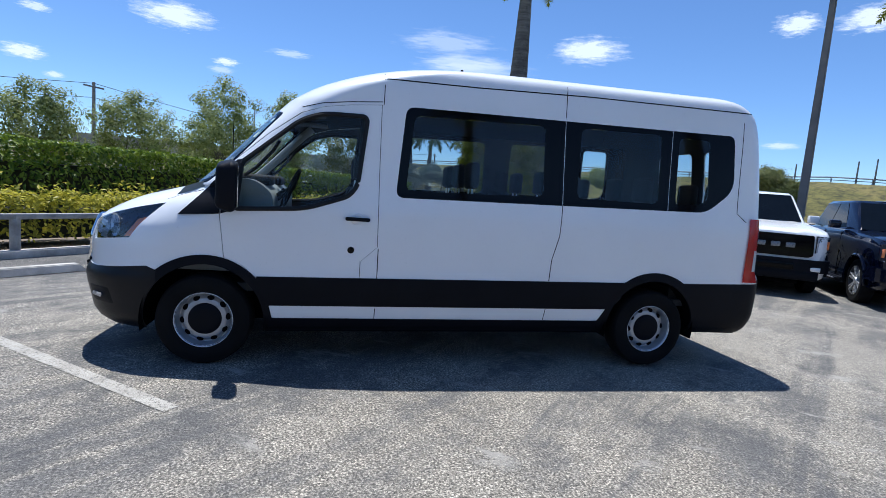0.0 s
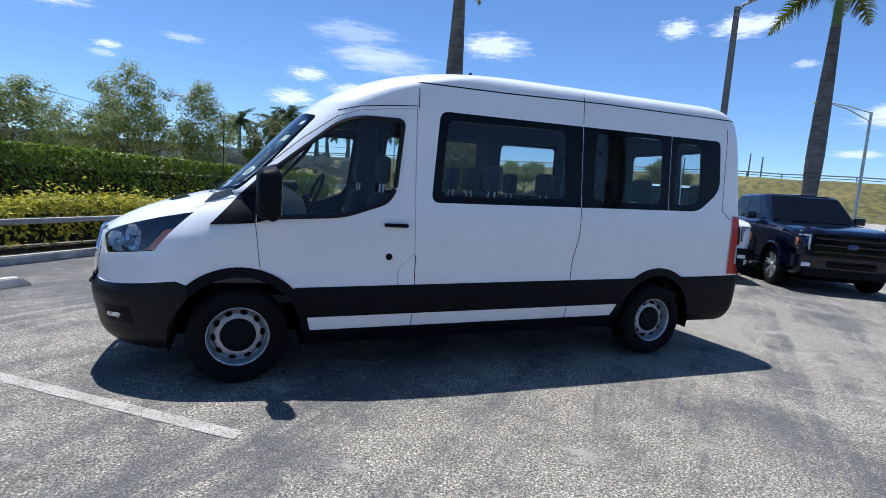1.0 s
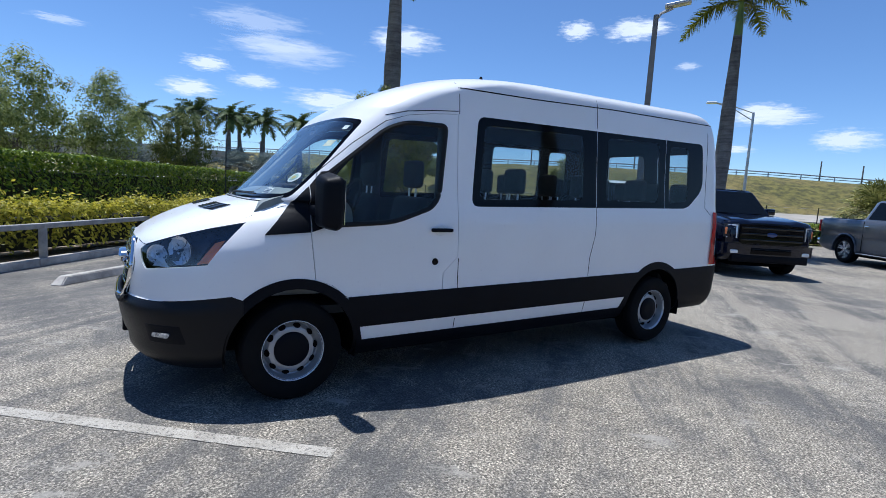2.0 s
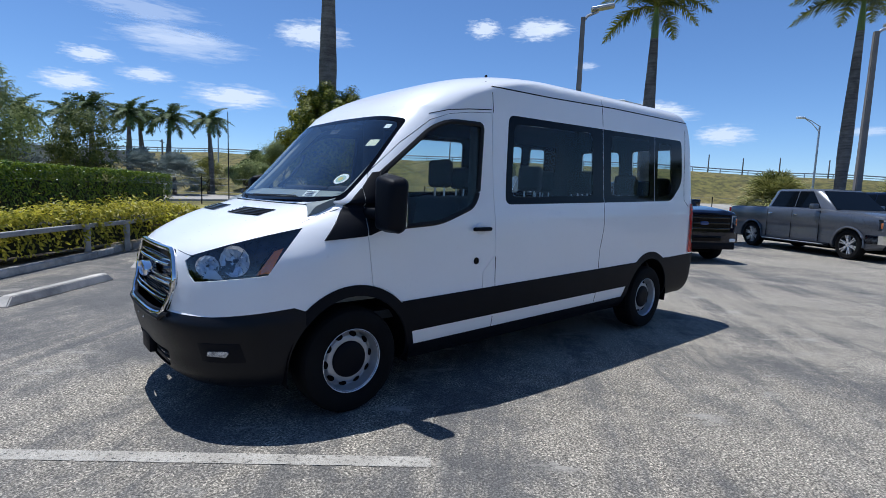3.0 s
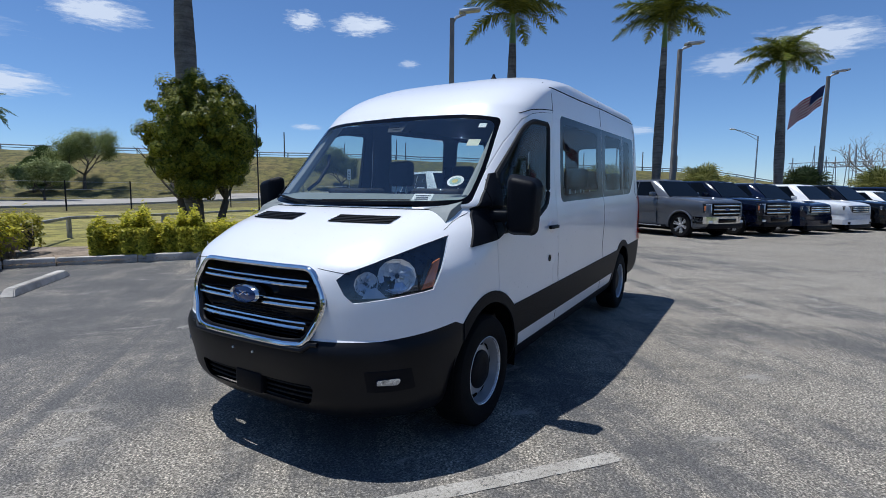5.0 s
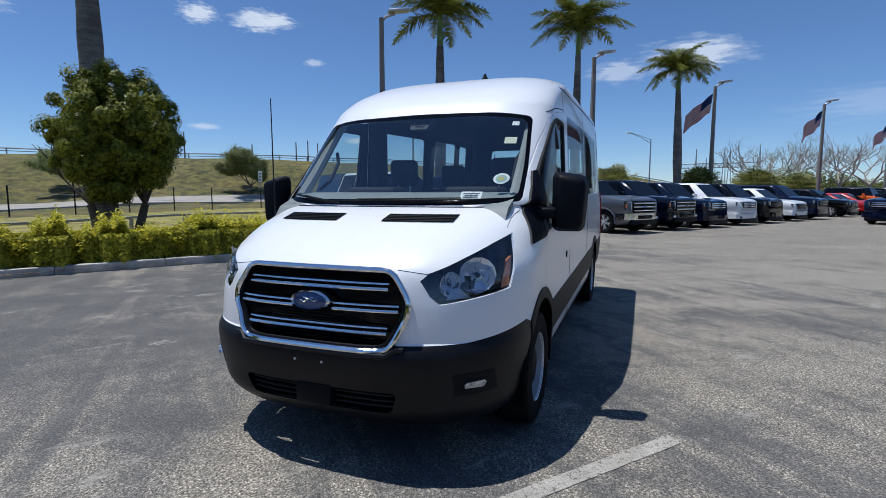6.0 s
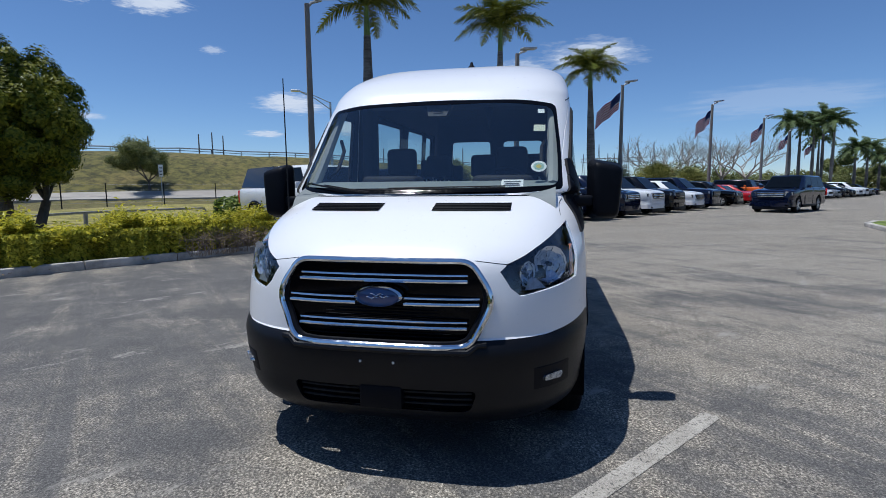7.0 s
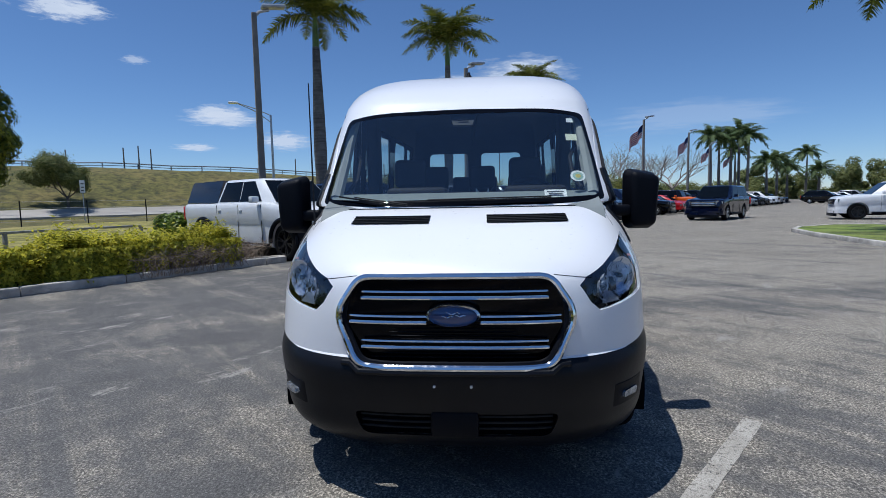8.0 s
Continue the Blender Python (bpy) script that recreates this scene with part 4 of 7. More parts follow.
for x, z in ((0, .345), (3.75, .365)):
    for s in (-1, 1):
        w = wheel_part(van, x, s * .865, z, s, rim=.207)
        bm = bmesh.new()
        revolve(bm, [(.229, .10), (.224, .05), (.216, .022), (.207, .018), (.198, .030), (.178, .056), (.152, .066), (.138, .064), (.133, .05), (.128, .0), (0, .0)], 56, caps=False)
        rim = part("rim", bm, SHADED_RIM, w, "silver steel rim with its dish toned darker for shade", at=Matrix.Diagonal((.875, .90, .875, 1)))
        bm = bmesh.new()
        revolve(bm, [(.240, .096), (.247, .112), (.238, .118), (.230, .108), (.229, .098)], 56, caps=False)
        part("rim_lip", bm, SILVER, rim, "bright rim edge")
        for i in range(10):
            a = 2 * math.pi * i / 10 + .1
            bm = bmesh.new()
            revolve(bm, [(0, .006), (.024, .005), (.028, -.004)], 14)
            part("vent_hole", bm, GAP_DARK, rim, at=Matrix.Translation((.186 * math.cos(a), .0475, .186 * math.sin(a))) @ Matrix.Rotation(-a, 4, "Y") @ Matrix.Rotation(radians(-28), 4, "Z") @ Matrix.Diagonal((.85, 1.6, 1.12, 1)))
        bm = bmesh.new()
        revolve(bm, [(0, .078), (.06, .079), (.112, .077), (.126, .069), (.131, .055), (.131, .0)], 40)
        part("hub_cap", bm, BLACK_PLASTIC, w, "black centre cap", at=Matrix.Diagonal((.93, 1, .93, 1)))

# floor, wheel housings and axle
bm = bmesh.new()
for x0, x1, w in ((-.80, -.46, .70), (-.46, .46, .55), (.46, 3.28, .90), (3.28, 4.22, .55), (4.22, 4.80, .80)):
    box(bm, x0, x1, -w, w, .30, .52)
part("floor_pan", bm, GAP_DARK, van)
# unseen plate, added to keep sun through the grille off the shadowed ground
bm = bmesh.new()
box(bm, -.95, -.78, -.42, .42, .60, .625)
part("sun_block_plate", bm, GAP_DARK, van)
for x, z in ((0, .345), (3.75, .375)):
    for s in (-1, 1):
        bm = bmesh.new()
        pts = arc(0, 0, .445, -12, 192, 28)
        a = [bm.verts.new((px, s * .52, pz)) for px, pz in pts]
        b = [bm.verts.new((px, s * .975, pz)) for px, pz in pts]
        for i in range(len(pts) - 1):
            bm.faces.new((a[i], a[i + 1], b[i + 1], b[i]))
        bm.faces.new(a)
        part("wheel_housing", bm, GAP_DARK, van, at=pose(x, 0, z))

# cabin
bm = bmesh.new()
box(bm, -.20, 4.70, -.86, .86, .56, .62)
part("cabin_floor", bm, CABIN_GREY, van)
bm = bmesh.new()
prof = rounded([(-.24, .70), (.34, .70), (.46, 1.10), (.44, 1.33), (.30, 1.425), (.06, 1.432), (-.19, 1.335), (-.26, 1.25)], [.02, .05, .05, .07, .06, .08, .02, .02], 4)
poly_prism(bm, prof, -.81, .81)
part("dashboard", bm, surface("dash_plastic", (0.20, 0.225, 0.22), 0.6, vary=0.1, bump=0.1), van, "grey moulded dashboard")
bm = bmesh.new()
box(bm, .20, .40, -.16, .16, .80, 1.17, .03)
part("centre_console", bm, DARK_TRIM, van)
for y in (-.47, .30):
    bm = bmesh.new()
    box(bm, .16, .40, y - .20, y + .20, 1.38, 1.468, .035, 3)
    part("dash_hood", bm, DARK_TRIM, van)
bm = bmesh.new()
ringp = [Vector((.54 + .07 * math.sin(a), -.46 + .185 * math.cos(a), 1.36 + .17 * math.sin(a))) for a in np.linspace(0, 2 * math.pi, 33)]
tube(bm, ringp, .014, 8, False)
tube(bm, [(.50, -.62, 1.355), (.50, -.46, 1.34), (.50, -.30, 1.355)], .018, 8)
tube(bm, [(.50, -.46, 1.34), (.35, -.46, 1.22)], .03, 8)
part("steering_wheel", bm, DARK_TRIM, van, "dark steering wheel")


def van_seat(x, y, w=.24, high=1.52):
    bm = bmesh.new()
    box(bm, -.26, .22, -w, w, .78, .95, .05, 3)
    seat = part("seat", bm, SEAT_CLOTH, van, "dark cloth passenger seat", at=pose(x, y, 0))
    bm = bmesh.new()
    box(bm, .16, .28, -w, w, .90, high - .10, .05, 3)
    for v in bm.verts:
        v.co.x += .18 * (v.co.z - .9)
    part("seat_back", bm, SEAT_CLOTH, seat)
    bm = bmesh.new()
    box(bm, .28, .37, -.13, .13, high - .03, high + .20, .04, 3)
    part("head_rest", bm, SEAT_CLOTH, seat)
    bm = bmesh.new()
    for dy in (-.06, .06):
        tube(bm, [(.32, dy, high - .14), (.325, dy, high)], .008, 6)
    part("head_rest_post", bm, SILVER, seat)
    bm = bmesh.new()
    box(bm, -.2, .2, -w * .8, w * .8, .60, .78)
    part("seat_base", bm, DARK_TRIM, seat)


for x, ys in ((.78, (-.47, .47)), (1.75, (-.62, -.12, .35)), (2.60, (-.62, -.12, .62)), (3.42, (-.62, -.12, .62)), (4.22, (-.62, -.2, .2, .62))):
    for y in ys:
        van_seat(x, y)
for s in (-1, 1):
    bm = bmesh.new()
    box(bm, 1.14, 1.36, s * .80 - .05, s * .80 + .05, .62, 2.25, .04, 3)
    part("pillar_trim", bm, CABIN_GREY, van)
    bm = bmesh.new()
    pts = [Vector((front_x(s * .80, z) + .085, s * .795, z)) for z in np.linspace(1.40, 2.0, 9)]
    tube(bm, pts, .040, 8)
    part("pillar_trim", bm, CABIN_PALE, van, "pale windscreen pillar trim")
    bm = bmesh.new()
    tube(bm, [(.22, s * .76, 1.45), (.30, s * .72, 1.52), (.42, s * .72, 1.66), (.47, s * .76, 1.74)], .014, 8)
    part("grab_handle", bm, DARK_TRIM, van)
    bm = bmesh.new()
    box(bm, .50, .80, s * .42 - .2, s * .42 + .2, 2.0, 2.025, .01)
    part("sun_visor", bm, CABIN_GREY, van)
bm = bmesh.new()
pts = [(-.10, 1.99), (.10, 1.99), (.065, 1.885), (-.065, 1.885)]
poly_prism(bm, pts, .455, .54, "yz")
for v in bm.verts:
    v.co.x += (v.co.z - 1.99) * .9
eye_box = part("camera_housing", bm, CABIN_GREY, van, "black sensor housing at the top of the windscreen")
bm = bmesh.new()
box(bm, .372, .382, -.035, .035, 1.915, 1.928, .003)
part("sensor_plate", bm, DARK_TRIM, eye_box)


def sticker(name, y, z, w, h, material, label, rnd=False):
    """A label behind the windscreen glass."""
    bm = bmesh.new()
    outline = [(y + w / 2 * math.cos(a), z + h / 2 * math.sin(a)) for a in np.linspace(0, 2 * math.pi, 25)[:-1]] if rnd else \
        [(y - w / 2, z - h / 2), (y + w / 2, z - h / 2), (y + w / 2, z + h / 2), (y - w / 2, z + h / 2)]
    a = [bm.verts.new(on_front(p, q, -.017)) for p, q in outline]
    b = [bm.verts.new(on_front(p, q, -.020)) for p, q in outline]
    bm.faces.new(a)
    bm.faces.new(b[::-1])
    for i in range(len(a)):
        bm.faces.new((a[i], a[(i + 1) % len(a)], b[(i + 1) % len(a)], b[i]))
    bmesh.ops.recalc_face_normals(bm, faces=bm.faces)
    return part(name, bm, material, van, label, 0)


PALE_GREEN = surface("pale_green_print", (0.35, 0.50, 0.42), 0.6, vary=0.05)
GOLD = surface("gold_print", (0.60, 0.48, 0.12), 0.6, vary=0.1)
tag = sticker("price_tag", -.555, 1.412, .13, .042, PAPER, "white paper tag behind the windscreen")
for k, (w, dz) in enumerate(((.10, .010), (.08, -.002), (.09, -.012))):
    bar = sticker("print_line", -.555, 1.412 + dz, w, .005, INK, "")
    bar.parent = tag
    bar.matrix_basis = pose(-.003, 0, 0)
seal = sticker("round_sticker", -.708, 1.515, .095, .068, PAPER, "round white and green windscreen sticker", True)
inner_seal = sticker("sticker_centre", -.708, 1.515, .066, .046, PALE_GREEN, "", True)
inner_seal.parent = seal
inner_seal.matrix_basis = pose(-.003, 0, 0)
core = sticker("sticker_core", -.708, 1.515, .034, .024, GOLD, "", True)
core.parent = seal
core.matrix_basis = pose(-.005, 0, 0)
sticker("top_sticker", -.712, 1.90, .045, .03, PAPER, "small white sticker")
sticker("top_sticker", -.705, 1.775, .075, .045, surface("cream_paper", (.72, .72, .55), .7, vary=.05), "small cream sticker")

# ---- other vehicles ----
def paint(name, base, metal=0.0, rough=0.28):
    return surface(name, base, rough, metal=metal, vary=0.04, coat=0.5, spec=0.25)


NAVY = paint("navy_paint", (0.003, 0.005, 0.016), 0.0, 0.1)
GRAPHITE = paint("graphite_paint", (0.135, 0.145, 0.165), 0.5, 0.3)
BLACK_PAINT = paint("black_paint", (0.003, 0.003, 0.004), 0.0, 0.1)
BLUE_PAINT = paint("blue_paint", (0.004, 0.008, 0.028), 0.0, 0.1)
PEARL = paint("pearl_paint", (0.78, 0.79, 0.80))
RED_PAINT = paint("red_paint", (0.42, 0.012, 0.015))
ORANGE_PAINT = paint("orange_paint", (0.75, 0.13, 0.01))
GREY_PAINT = paint("grey_paint", (0.22, 0.23, 0.24), 0.3)
ALLOY = surface("alloy", (0.70, 0.71, 0.73), 0.28, metal=0.6, vary=0.1)
DARK_ALLOY = surface("dark_alloy", (0.03, 0.03, 0.032), 0.3, metal=0.5, vary=0.1)
FORMS = {
    # length, width, wheelbase, front overhang, tyre radius, bonnet front and back height, belt, roof, screen base, screen top, rear top, rear base
    "pickup": (5.89, 2.02, 3.69, .95, .41, 1.24, 1.34, 1.37, 1.96, 1.55, 2.25, 3.92, 4.12),
    "raptor": (5.89, 2.16, 3.70, .98, .45, 1.26, 1.38, 1.42, 2.03, 1.50, 2.20, 3.92, 4.12),
    "suv": (5.25, 2.02, 3.08, .92, .40, 1.13, 1.24, 1.27, 1.90, 1.42, 2.15, 4.78, 5.12),
    "crossover": (4.72, 1.90, 2.80, .90, .36, .98, 1.08, 1.12, 1.68, 1.25, 2.05, 3.95, 4.55),
    "sedan": (4.75, 1.86, 2.80, .92, .34, .82, .95, .98, 1.44, 1.40, 2.25, 3.45, 4.15),
    "jeep": (4.75, 1.88, 3.0, .75, .42, 1.18, 1.24, 1.28, 1.86, 1.45, 1.75, 4.45, 4.60),
}
alloy_cache = {}


def alloy_meshes(r, metal):
    key = (round(r, 2), metal.name)
    if key not in alloy_cache:
        rim = r * .68
        tyre = bmesh.new()
        prof = [(rim - .005, -.10), (rim + .02, -.115), (r * .88, -.12), (r * .975, -.10), (r, -.06), (r, .06), (r * .975, .10), (r * .88, .12), (rim + .02, .115), (rim - .005, .10)]
        revolve(tyre, prof, 36, caps=False)
        ring = bmesh.new()
        revolve(ring, [(rim + .006, .09), (rim + .006, .114), (rim - .015, .112), (rim - .03, .05), (rim - .05, .0), (0, .0)], 36, caps=False)
        spoke = bmesh.new()
        a = [(-.013, .045), (.013, .045), (.014, rim - .012), (-.014, rim - .012)]
        for y, k in ((.095, 1), (.03, 1.2)):
            for px, pz in a:
                spoke.verts.new((px * k * r / .4, y + (.02 if pz > .1 else 0) * (y > .05), pz))
        spoke.verts.ensure_lookup_table()
        v = spoke.verts
        for f in ((0, 1, 2, 3), (7, 6, 5, 4), (0, 4, 5, 1), (1, 5, 6, 2), (2, 6, 7, 3), (3, 7, 4, 0)):
            spoke.faces.new([v[i] for i in f])
        bmesh.ops.recalc_face_normals(spoke, faces=spoke.faces)
        hub = bmesh.new()
        revolve(hub, [(0, .11), (.05, .108), (.06, .09), (.06, .02)], 18, caps=False)
        alloy_cache[key] = (link_mesh("wheel", tyre, RUBBER), link_mesh("rim", ring, DARK_ALLOY), link_mesh("spoke", spoke, metal, 0), link_mesh("hub", hub, metal))
    return alloy_cache[key]


def alloy_wheel(car, x, y, z, s, r, metal):
    tyre, ring, spoke, hub = alloy_meshes(r, metal)
    w = part("wheel", tyre, None, car, "black tyre on an alloy rim", at=Matrix.Translation((x, y, z)) @ Matrix.Diagonal((1, s, 1, 1)))
    part("rim", ring, None, w)
    part("hub", hub, None, w)
    for k in range(6):
        for d in (-.14, .14):
            part("spoke", spoke, None, w, at=Matrix.Rotation(k * math.pi / 3 + .2 + d, 4, "Y"))


def vehicle(name, form, coat, label, category, at, group="", grille=GLOSS_BLACK, bumper=None, metal=ALLOY, lights=True, bars=3, flare=None, cap=None):
    """A parked vehicle: front at x = 0, tail towards +x, on z = 0."""
    L, W, WB, FO, R, h0, h1, belt, roof, sb, st, rt, rb = FORMS[form]
    truck, hw = form in ("pickup", "raptor"), W / 2
    car = thing(name, label, category, at, group)
    bumper = bumper or coat
    # lower body as a loft of stations
    top = smooth_table([(0, h0 - .30), (.03, h0 - .10), (.10, h0 - .02), (.25, h0 + .01), (sb * .6, (h0 + h1) / 2 + .02), (sb, h1), (sb + .25, belt), (rb, belt), (L - .10, belt - (0 if truck else .05)), (L, belt - .10)])
    wide = smooth_table([(0, hw * .80), (.06, hw * .88), (.20, hw * .95), (.55, hw * .985), (1.2, hw), (L - .5, hw), (L - .12, hw * .97), (L, hw * .90)])
    low = smooth_table([(0, .46), (.15, .36), (.6, .30), (L - .6, .32), (L - .1, .42), (L, .5)])
    bm, rings = bmesh.new(), []
    xs = [0, .02, .05, .10, .18, .30, .45] + list(np.linspace(.6, L - .3, 30)) + [L - .18, L - .08, L - .03, L]
    for x in xs:
        w, t, b = wide(x), top(x), low(x)
        mid = b + (t - b) * .55
        sec = [(w * .90, b), (w * .97, b + .05), (w * .985, b + .13), (w * .968, mid - .16), (w * .972, mid - .05), (w, mid + .06), (w * .995, t - .15), (w * .978, t - .07), (w * .945, t - .025), (w * .87, t - .004), (w * .62, t + (.035 if x < sb else .014)), (w * .45, t + (.012 if x < sb else .018)), (0, t + .022)]
        ring = [bm.verts.new((x, y, z)) for y, z in sec] + [bm.verts.new((x, -y, z)) for y, z in sec[-2::-1]]
        rings.append(ring)
    for a, b in zip(rings, rings[1:]):
        for i in range(len(a)):
            j = (i + 1) % len(a)
            bm.faces.new((a[i], b[i], b[j], a[j]))
    bm.faces.new(rings[0])
    bm.faces.new(rings[-1][::-1])
    bmesh.ops.recalc_face_normals(bm, faces=bm.faces)
    me = bpy.data.meshes.new("body")
    bm.to_mesh(me)
    bm.free()
    tool = merge(*[revolve(bmesh.new(), [(R * 1.16, s * (hw - .32)), (R * 1.16, s * (hw + .2))], 28, centre=(x, 0, R * 1.02)) for x in (FO, FO + WB) for s in (-1, 1)])
    if truck:
        box(tool, rb + .06, L - .07, -hw + .09, hw - .09, belt - .45, belt + .3)
    body = part("body", finish(carve(me, tool, "DIFFERENCE"), "body", [coat]), None, car)
    # cab
    bm = bmesh.new()
    g0, g1 = hw * .93, hw * .76
    lo = [(sb, g0 * .90), (sb + .35, g0), (rb - .10, g0), (rb, g0 * .94)]
    hi = [(st, g1 * .92), (st + .25, g1), (rt - .15, g1), (rt, g1 * .93)]
    lev = []
    for k, dz in ((0, 0), (.90, 0), (1.0, .0)):
        inset = 0 if k < 1 else .06
        pts = [(a[0] + (b[0] - a[0]) * min(k + .02, 1), (a[1] + (b[1] - a[1]) * k) - inset * .8) for a, b in zip(lo, hi)]
        if k == 1.0:
            pts[0] = (pts[0][0] + .07, pts[0][1])
            pts[-1] = (pts[-1][0] - .07, pts[-1][1])
        z = belt - .03 + (roof - .012 - belt + .03) * k
        if k == 1.0:
            z = roof - .01
        lev.append([bm.verts.new((x, y, z)) for x, y in pts] + [bm.verts.new((x, -y, z)) for x, y in pts[::-1]])
    for a, b in zip(lev, lev[1:]):
        for i in range(8):
            bm.faces.new((a[i], a[(i + 1) % 8], b[(i + 1) % 8], b[i]))
    ridge = [bm.verts.new((x, 0, roof + .02 - (.015 if i in (0, 3) else 0))) for i, x in enumerate(v.co.x for v in lev[-1][:4])]
    t = lev[-1]
    for i in range(3):
        bm.faces.new((t[i], t[i + 1], ridge[i + 1], ridge[i]))
        bm.faces.new((t[7 - i], ridge[i], ridge[i + 1], t[6 - i]))
    bm.faces.new((t[0], ridge[0], t[7]))
    bm.faces.new((t[3], t[4], ridge[3]))
    bmesh.ops.recalc_face_normals(bm, faces=bm.faces)
    sharp = [e for e in bm.edges if len(e.link_faces) == 2 and e.calc_face_angle() > .30]
    bmesh.ops.bevel(bm, geom=sharp, offset=.035, segments=2, affect="EDGES", clamp_overlap=True)
    cab = part("cab", bm, coat if form != "jeep" else BLACK_PAINT, car, smooth=50)

    def on_cab(x, k, s, out=.006):
        """A point on the cab's side at x, a share k of the way up the glass."""
        y = np.interp(x, [p[0] + (q[0] - p[0]) * k for p, q in zip(lo, hi)], [p[1] + (q[1] - p[1]) * k for p, q in zip(lo, hi)])
        return Vector((x, s * (y + out), belt - .03 + (roof - belt + .018) * k))

    def pane(name, pts, inward):
        bm = bmesh.new()
        a, b = [bm.verts.new(p) for p in pts], [bm.verts.new(Vector(p) + inward) for p in pts]
        bm.faces.new(a)
        bm.faces.new(b[::-1])
        for i in range(len(a)):
            bm.faces.new((a[i], a[(i + 1) % len(a)], b[(i + 1) % len(a)], b[i]))
        bmesh.ops.recalc_face_normals(bm, faces=bm.faces)
        return part(name, bm, CAR_WINDOW, cab, "dark tinted glass", 0)
    k0, k1 = .08, .90
    slope = (st - sb)

    def on_screen(y, k):
        ye = (g0 * .90 + (g1 * .92 - g0 * .90) * k)
        x = sb + slope * k + (.35 - .1 * k) * max(abs(y) / ye - .999, 0)
        return Vector((x - .010, y, belt - .03 + (roof - belt + .018) * k + .006))
    ws = [on_screen(s * (g0 * .90 + (g1 * .92 - g0 * .90) * k) * .95, k) for s, k in ((-1, k0 - .04), (1, k0 - .04), (1, k1 + .02), (-1, k1 + .02))]
    pane("windscreen", ws, Vector((.02, 0, -.01)))
    rw = [Vector((rb + (rt - rb) * k + .010, s * (g0 * .94 + (g1 * .93 - g0 * .94) * k) * .86, belt - .03 + (roof - belt) * k)) for s, k in ((-1, .2), (1, .2), (1, k1), (-1, k1))]
    pane("rear_window", rw, Vector((-.02, 0, 0)))
    cuts = [sb + .37, (sb + rb) / 2 + .12, rb - .16] if truck or form in ("sedan", "jeep") else [sb + .40, (sb + rb) / 2 - .25, (sb + rb) / 2 + .72, rb - .12]
    for s in (-1, 1):
        for i, (a, b) in enumerate(zip(cuts, cuts[1:])):
            x0, x1 = a + .016, b - .016
            lean = lambda x, k: x + ((st + .26 - sb - .38) * k if x == cuts[0] + .016 else (rt - rb - .02) * k if x == cuts[-1] - .016 else 0)
            pts = [on_cab(lean(x0, k0), k0, s), on_cab(lean(x1, k0), k0, s), on_cab(lean(x1, k1), k1, s), on_cab(lean(x0, k1), k1, s)]
            pane("side_window", pts, Vector((0, -s * .016, 0)))
            bm = bmesh.new()
            box(bm, x1 - .20, x1 - .04, -.012, .012, belt - .22, belt - .185, .008)
            part("door_handle", bm, CHROME if form != "raptor" else coat, car, at=pose(0, s * (hw + .004), 0))
            for x in ((a, b) if i == 0 else (b,)):
                bm = bmesh.new()
                box(bm, x - .005, x + .005, -.006, .006, .42, belt - .06)
                part("door_gap", bm, GAP_DARK, car, at=pose(0, s * hw * .992, 0))
        bm = bmesh.new()
        box(bm, -.09, .07, -.10, .10, -.075, .085, .03, 2)
        part("mirror", bm, coat if form != "raptor" else PEARL, car, at=pose(sb + .50, s * (hw + .10), belt + .06))
        bm = bmesh.new()
        box(bm, FO + R * 1.35, FO + WB - R * 1.35, -.05, .05, .30, .40, .02)
        part("side_sill", bm, BLACK_PLASTIC, car, at=pose(0, s * (hw - .02), 0))
        for x in (FO, FO + WB):
            alloy_wheel(car, x, s * (hw - .14), R, s, R, metal)
            if flare or truck:
                bm = bmesh.new()
                pts = arc(x, R * 1.02, R * (1.20 if flare else 1.18), -5, 185, 18)
                tube(bm, [(px, s * (hw if flare else hw - .012), pz) for px, pz in pts], .055 if flare else .030, 6)
                part("wheel_flare", bm, flare or coat, car)
        if truck:
            bm = bmesh.new()
            box(bm, FO + R * 1.5, FO + WB - R * 1.5, -.07, .07, .33, .38, .02)
            step = part("side_step", bm, BLACK_PLASTIC, car, "black running board", at=pose(0, s * (hw + .03), 0))
            bm = bmesh.new()
            box(bm, FO + R * 1.6, FO + WB - R * 1.6, -.008, .008, .345, .37, .004)
            part("step_edge", bm, ALLOY, step, at=pose(0, s * .075, 0))
        # head lamps and fog lamps
        gz0, gz1 = .60 if truck else .50, h0 - .10
        bm = bmesh.new()
        lw, lh = (.24, .30) if truck else (.30, .17)
        y0, y1 = hw * .93, hw * .93 - lw
        for x, dz in ((-.012, 0), (.20, .0)):
            for y, z in ((y1, gz1 - lh), (y0, gz1 - lh + .02), (y0, gz1 + .01), (y1, gz1 + .02)):
                bm.verts.new((x + (.12 if y == y0 else 0), s * y, z))
        bm.verts.ensure_lookup_table()
        v = bm.verts
        for f in ((0, 1, 2, 3), (7, 6, 5, 4), (0, 4, 5, 1), (1, 5, 6, 2), (2, 6, 7, 3), (3, 7, 4, 0)):
            bm.faces.new([v[i] for i in f])
        bmesh.ops.recalc_face_normals(bm, faces=bm.faces)
        lamp = part("headlamp", bm, LAMP_DARK if truck else FOG_LENS, car, "clear headlamp", 0)
